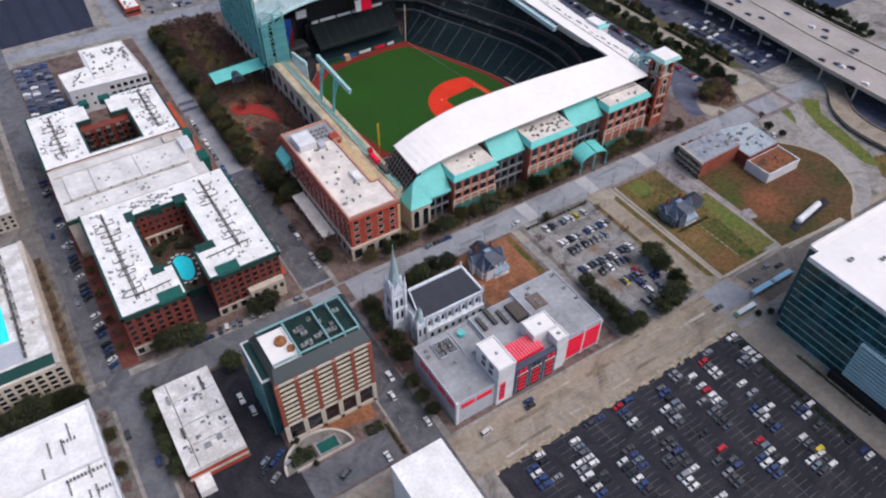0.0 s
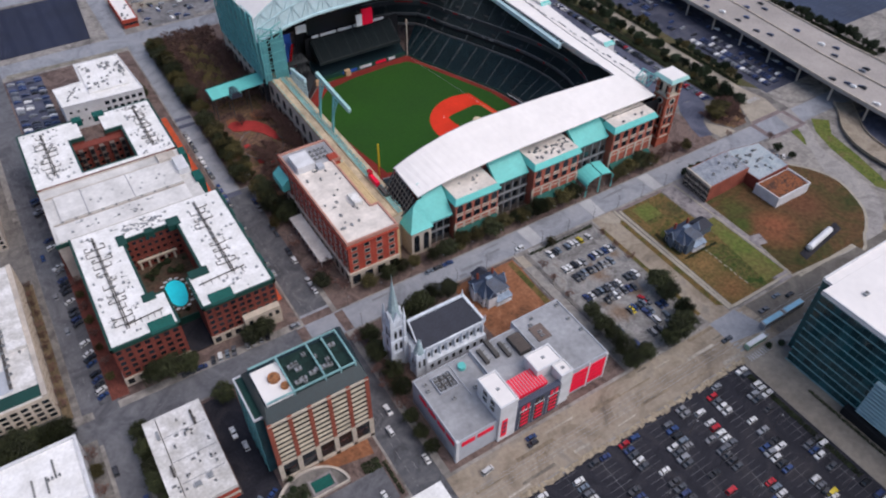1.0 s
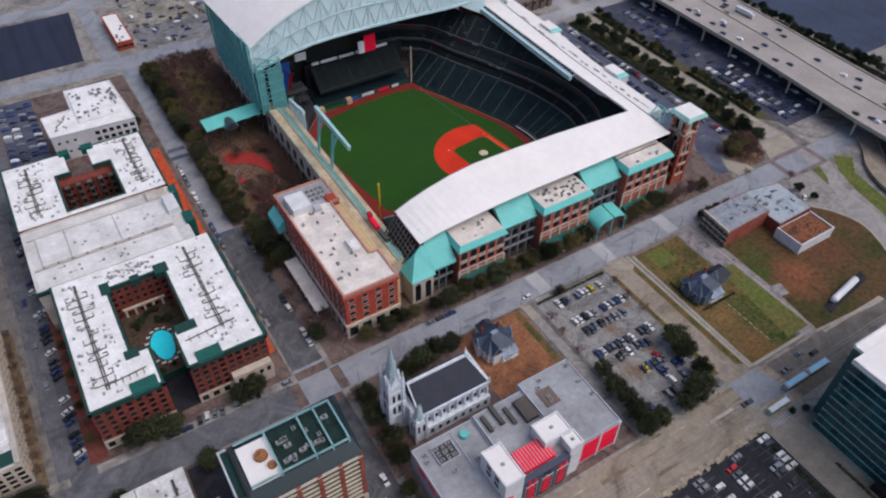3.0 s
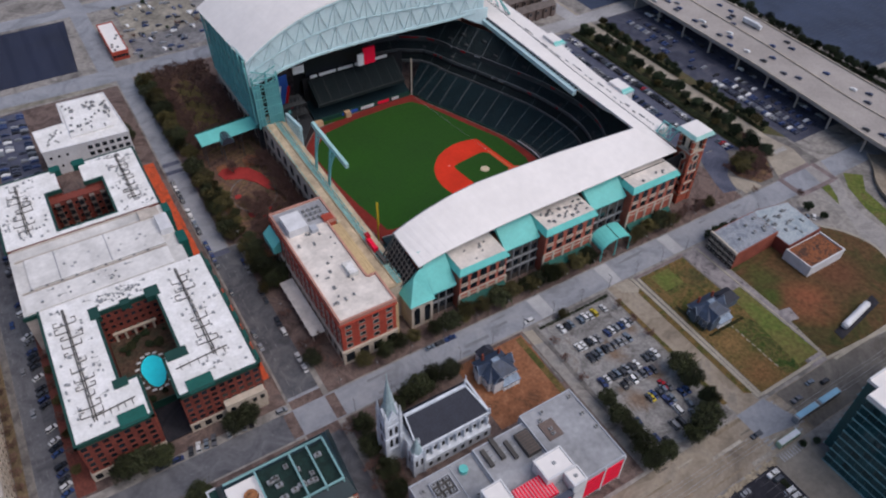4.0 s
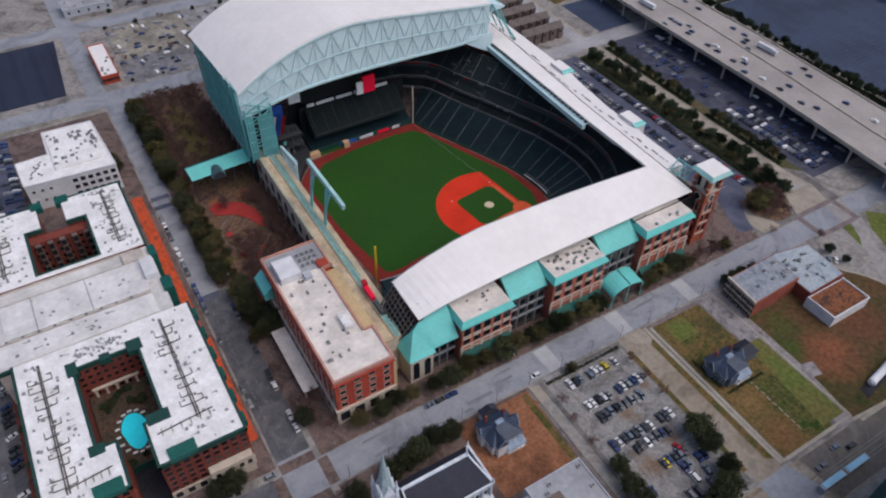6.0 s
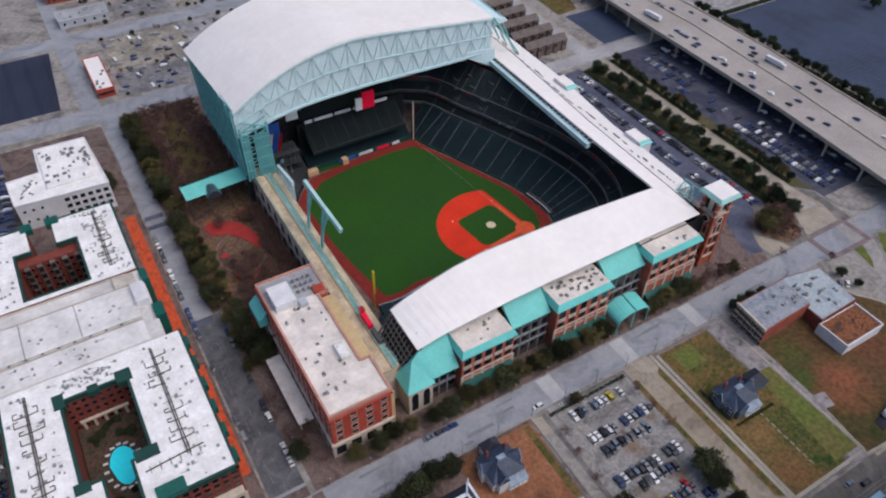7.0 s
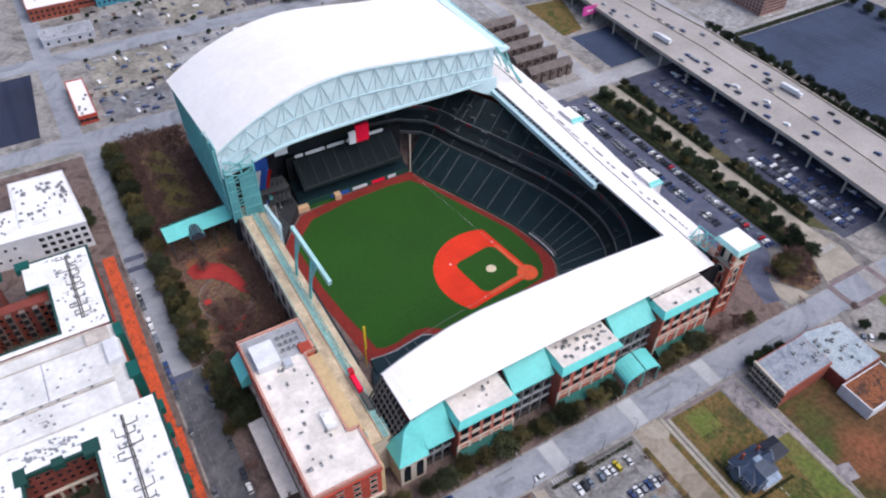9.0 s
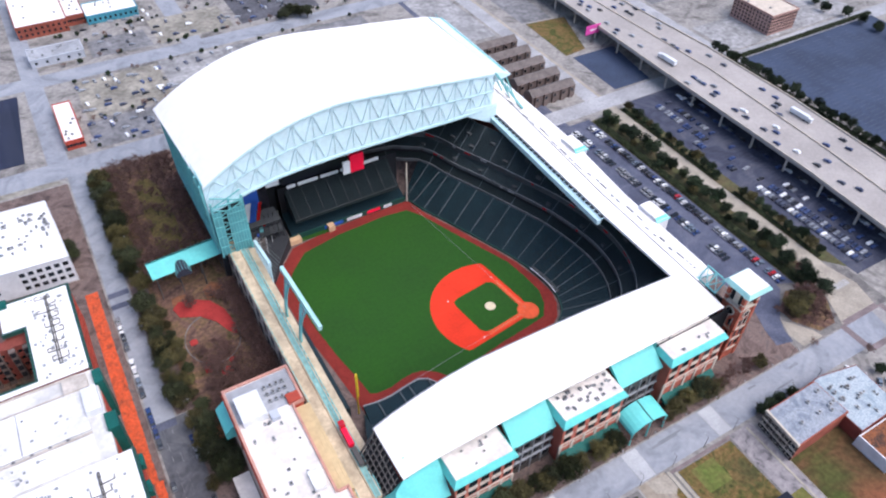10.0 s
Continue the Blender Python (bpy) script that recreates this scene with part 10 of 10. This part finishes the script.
# Rails of the tram and broken concrete along the lot's edge.
bm = bmesh.new()
for y in (-191.8, -193.2, -188.2, -189.6):
    bx(bm, -400, y - 0.05, 0.03, 300, y + 0.05, 0.06)
lone("tram_rail", bm, METAL, "steel tram rails set in the street", "rail", kind="structure")
random.seed(91)
bm = bmesh.new()
for k in range(70):
    x, w = -150 + 1.9 * k, random.uniform(1.5, 3.4)
    y = -200.2 + random.uniform(-0.8, 0.8)
    prism(bm, [(x, y - random.uniform(0.6, 1.8)), (x + w, y - random.uniform(0.6, 1.8)), (x + w, y + random.uniform(0.4, 1.2)), (x, y + random.uniform(0.4, 1.2))], 0.0, 0.09 + random.uniform(0, 0.06))
lone("broken_kerb", bm, mat("sandy_rubble", (0.34, 0.28, 0.20), 0.95, grain=0.8, stain=0.15, stain_size=0.2, spread=0.25), "sandy strip of broken concrete along the parking lot", "rubble", kind="stuff")
for x0, y0, x1, y1 in ((-1.2, -176.8, 0.4, -97), (0.4, -176.8, 43, -175.8), (42.2, -176, 43.2, -98), (44.5, -181, 86, -179.6)):
    slab("footpath", x0, y0, x1, y1, 0.12, 0.21, PALE_KERB, "pale concrete footpath along the lawn", "footpath")
sheet("lawn", [(28, -174), (41.5, -174), (41.5, -128), (33, -128)], 0.2, mat("green_lawn", (0.085, 0.115, 0.022), 0.95, grain=0.5, stain=0.1, stain_size=0.07, spread=0.3, tint=(0.13, 0.11, 0.035)), "patch of greener lawn", "lawn")
sheet("lawn", [(8, -112), (20, -112), (20, -101), (8, -101)], 0.2, bpy.data.materials["green_lawn"], "small green garden patch", "lawn")
# Curved road round the brown lawn, its verge and the slip road to the highway.
def ribbon(name, left, right, z, material, label, wall=0.0):
    """A road between two plan lines; with wall, a parapet along both."""
    a, b = smooth_line(left, 6), smooth_line(right, 6)
    bm = bmesh.new()
    for k in range(len(a) - 1):
        f = [k / (len(a) - 1), (k + 1) / (len(a) - 1)]
        zz = [z(q) if callable(z) else z for q in f]
        q = [Vector((p.x, p.y, zz[n])) for p, n in ((a[k], 0), (b[k], 0), (b[k + 1], 1), (a[k + 1], 1))]
        bm.faces.new([bm.verts.new(p) for p in q])
        if wall:
            up = Vector((0, 0, wall / 2 - 0.3))
            beam(bm, q[0] + up, q[3] + up, 0.5, wall + 0.6)
            beam(bm, q[1] + up, q[2] + up, 0.5, wall + 0.6)
    return lone(name, bm, material, label, "road", kind="structure")


LANE_GREY = patchy("pale_grey_lane", ((0.19, 0.175, 0.165), (0.26, 0.245, 0.235), (0.33, 0.305, 0.275)), 0.06, 0.8, 0.9, 0.12, 0.05)
ribbon("road", [(146, -82), (140, -106), (134.3, -117.7), (124.8, -134.2), (123.6, -150), (114.5, -166.4), (101, -176.4), (81, -180.9), (63, -181.3)],
       [(160, -82), (152, -102), (142, -119), (139.5, -139), (134, -158), (124, -171), (109.5, -181), (88, -190), (66, -194)], 0.05, LANE_GREY, "curved pale grey road round the brown lawn")
GRASS_STRIP = patchy("green_strip", ((0.060, 0.085, 0.018), (0.105, 0.125, 0.028), (0.120, 0.100, 0.040)), 0.1, 0.7, spread=0.3)
sheet("verge", [(170, -103), (159, -113), (154, -134), (148, -154), (142, -166), (137.5, -158), (142, -140), (146, -122), (153, -106), (162, -96)], 0.06, GRASS_STRIP, "green grass strip beside the curved road", "lawn")
sheet("verge", [(140, -98), (146.5, -98), (141, -108), (136, -113)], 0.065, GRASS_STRIP, "small grass corner by the junction", "lawn")
sheet("verge", [(147, -157), (157, -160), (160, -200), (126, -196), (136, -170)], 0.04, DRY_GRASS, "dry verge below the slip road", "lawn")
sheet("parking_lot", [(176, -108), (232, -108), (232, -190), (171, -190), (171, -150), (170.6, -138), (175, -124)], 0.045, GREY_ASPHALT, "grey asphalt lot beneath the highway's end", "parking lot")
ribbon("slip_road", [(189, -92), (179, -103), (167, -114), (158.4, -130), (156, -148), (158, -166), (166, -190), (178, -214)],
       [(198, -99), (188, -110), (176.5, -123), (171.5, -138), (171.6, -150), (174, -166), (180, -186), (190, -208)], lambda f: 0.6 + 3.0 * f, TAN_ROAD, "curving concrete slip road with parapets", 1.0)

# Orange brick paving beside the apartment blocks.
random.seed(95)
bm = bmesh.new()
for k in range(58):
    y = 112 - 3.0 * k
    x0, x1 = (-181.4, -175.6) if y > 0 else (-177.6, -174.2)
    prism(bm, [(x0, y - 3.0), (x1 + random.uniform(-0.25, 0.15), y - 3.0), (x1 + random.uniform(-0.25, 0.15), y), (x0, y)], 0.13, 0.165 + random.uniform(0, 0.02))
lone("pavement", bm, ORANGE_PAVING, "bright orange-red brick paving beside the apartment blocks", "pavement", kind="structure")
for y0, y1 in ((-104, -98), (-128, -106), (-152, -132)):
    slab("footpath", -67.6, y0, -66.4, y1, 0.1, 0.2, PAVEMENT, "pale path along the yard", "footpath")
slab("verge", -71.5, -134, -68.5, -99, 0.1, 0.195, DRY_GRASS, "strip of dry grass beside the yard", "lawn")
# Pale and dark patches of the far lots.
random.seed(97)
far_mats = [mat(f"lot_surface_{n}", c, 0.95, grain=0.3, stain=0.2, stain_size=0.06, spread=0.3) for n, c in (("pale", (0.33, 0.32, 0.315)), ("grey", (0.21, 0.205, 0.21)), ("tan", (0.29, 0.265, 0.22)), ("dark", (0.10, 0.098, 0.11)))]
for x0, y0, x1, y1, n in ((-152, 232, -118, 262, 1), (-150, 264, -96, 314, 2), (-116, 234, -60, 262, 1), (-94, 266, -40, 314, 0), (-132, 342, -90, 368, 1), (-86, 340, -30, 380, 2), (-24, 342, 40, 400, 3), (-40, 236, 60, 312, 1), (60, 340, 92, 410, 3), (100, 236, 137, 320, 0), (-250, 208, -175, 210.5, 2), (-350, 212, -268, 240, 1), (276, 134, 420, 172, 0), (276, 220, 420, 300, 1), (164, 242, 190, 330, 1), (70, 120, 95, 135, 0)):
    sheet("parking_lot" if n != 2 else "yard", [(x0, y0), (x1, y0 + random.uniform(-3, 3)), (x1 + random.uniform(-4, 4), y1), (x0, y1 + random.uniform(-3, 3))], 0.035 + 0.004 * random.random(), far_mats[n], ("pale concrete lot", "grey worn asphalt lot", "tan bare ground of a lot", "dark asphalt lot")[n] + " among far streets", "parking lot" if n != 2 else "yard", 0.02)
# ---- far buildings ----
def plain_building(x0, y0, x1, y1, h, wall, roof, label, rows=0, cols=0):
    b = thing("building", (x0 + x1) / 2, (y0 + y1) / 2, label, "building")
    part("wall", box(x0, y0, 0, x1, y1, h), wall, b)
    part("roof", box(x0 - 0.2, y0 - 0.2, h, x1 + 0.2, y1 + 0.2, h + 0.5), roof, b)
    pr = bmesh.new()
    for a in ((x0 - 0.3, y0 - 0.3, x1 + 0.3, y0 + 0.3), (x0 - 0.3, y1 - 0.3, x1 + 0.3, y1 + 0.3), (x0 - 0.3, y0, x0 + 0.3, y1), (x1 - 0.3, y0, x1 + 0.3, y1)):
        bx(pr, a[0], a[1], h, a[2], a[3], h + 1.0)
    part("parapet", pr, wall, b)
    if rows:
        windows(b, (x0, y0), (x1, y0), 1.0, h - 0.4, cols, rows, 1.6, min(1.9, h / rows * 0.55), wall)
        windows(b, (x0, y1), (x0, y0), 1.0, h - 0.4, cols, rows, 1.6, min(1.9, h / rows * 0.55), wall)
    r = random.Random(int(x0 * 7 + y0))
    for _ in range(6):
        roof_unit(b, r.uniform(x0 + 2, x1 - 2), r.uniform(y0 + 2, y1 - 2), h + 0.5, 1.6, 1.2, 0.9)
    return b


plain_building(-167, 237, -156.5, 282, 5.5, ORANGE_BRICK, WHITE_ROOF, "narrow orange building with a white roof", 1, 6)
plain_building(-173, 391, -138.4, 450, 9, OFFICE_BRICK, WHITE_ROOF, "brick block with a white roof", 2, 9)
plain_building(-138, 398, -125.6, 450, 7, OFFICE_BRICK, WHITE_ROOF, "low brick block with a white roof", 1, 8)
plain_building(-125, 393, -88, 416, 6, mat("teal_painted_wall", (0.06, 0.26, 0.33), 0.7, grain=1.0, spread=0.1), WHITE_ROOF, "low blue-walled block with a white roof", 1, 10)
plain_building(-171, 346, -136, 363, 5, GREY_WALL, GREY_ROOF, "small low grey building", 1, 5)
plain_building(95, 345, 140, 385, 12, BRICK, OLD_WHITE, "red brick block behind the stadium", 3, 9)
plain_building(318, 138, 346, 176, 15, mat("pinkish_brick", (0.40, 0.24, 0.20), 0.9, grain=1.5, stain=0.12, spread=0.12), STONE, "pinkish brick block beyond the highway", 5, 12)
plain_building(60, 420, 130, 470, 9, CREAM_WALL, GREY_ROOF, "low cream block with grey roof", 2, 10)
plain_building(-330, 250, -275, 310, 9, BRICK, OLD_WHITE, "brick block with a pale roof", 2, 10)
plain_building(-340, 40, -276, 190, 10, CREAM_WALL, OLD_WHITE, "long pale block beside the narrow street", 3, 20)
plain_building(-330, 340, -270, 420, 10, STONE, WHITE_ROOF, "pale block with a white roof", 2, 10)
for r in range(5):
    y = 142 + 17 * r
    t = thing("terraced_house", 118, y, "row of grey-brown gabled town houses", "town house", group="town house rows")
    part("wall", box(102, y, 0, 137, y + 9, 8), TOWN_WALL, t)
    for k in range(5):
        x0 = 102 + 7 * k
        bm = bmesh.new()
        v = [bm.verts.new(p) for p in ((x0, y - 0.5, 8), (x0 + 7, y - 0.5, 8), (x0 + 7, y + 9.5, 8), (x0, y + 9.5, 8), (x0, y + 4.5, 11), (x0 + 7, y + 4.5, 11))]
        for q in ((0, 1, 5, 4), (2, 3, 4, 5), (1, 2, 5), (0, 4, 3)):
            bm.faces.new([v[i] for i in q])
        part("roof", bm, mat("grey_brown_shingle", (0.15, 0.125, 0.115), 0.85, grain=1.0, stain=0.15, stain_size=0.2, spread=0.2) if "grey_brown_shingle" not in bpy.data.materials else bpy.data.materials["grey_brown_shingle"], t)
        part("gable", box(x0 + 2, y - 1.2, 0, x0 + 5, y, 8.5), TOWN_WALL, t)
        part("window", box(x0 + 2.6, y - 1.3, 5, x0 + 4.4, y - 1.15, 7), GLASS, t)
sign = thing("advertising_sign", 192.6, 194, "pink roadside advertising sign on a post", "sign")
part("post", box(192.3, 193.7, 0, 192.9, 194.3, 9), DARK_METAL, sign)
part("panel", box(186, 193.4, 7, 199, 194.0, 14), PINK, sign, "pink sign panel")
part("bar", box(189.5, 193.3, 9.8, 195.5, 193.4, 10.8), WHITE_SIGN, sign)
# Street lamps along the avenue and the lots.
lamp_post = thing("street_lamp", 0, 0, "slim dark street lamp with a short arm", "street lamp", group="street lamps")
b = bmesh.new()
tube(b, (0, 0, 0), (0, 0, 8), 0.11, 0.07, 6)
part("pole", b, DARK_METAL, lamp_post)
part("arm", box(-0.05, -1.8, 7.9, 0.05, 0.05, 8.0), DARK_METAL, lamp_post)
part("lantern", box(-0.18, -2.2, 7.8, 0.18, -1.5, 7.98), METAL, lamp_post)
first = True
for k in range(15):
    for y, t in ((-81.7, 0), (-96, 180)):
        m = pose(-150 + 17 * k, y, 0.0, 0, 0, t)
        if first:
            lamp_post.matrix_basis, first = m, False
        else:
            copy_thing(lamp_post, m)
for k in range(5):
    for c in range(3):
        copy_thing(lamp_post, pose(-34.2 - 30.8 * c, -214 - 16 * k, 0.045, 0, 0, 90))
for k in range(9):
    copy_thing(lamp_post, pose(-157.4, -60 + 28 * k, 0.0, 0, 0, 90))
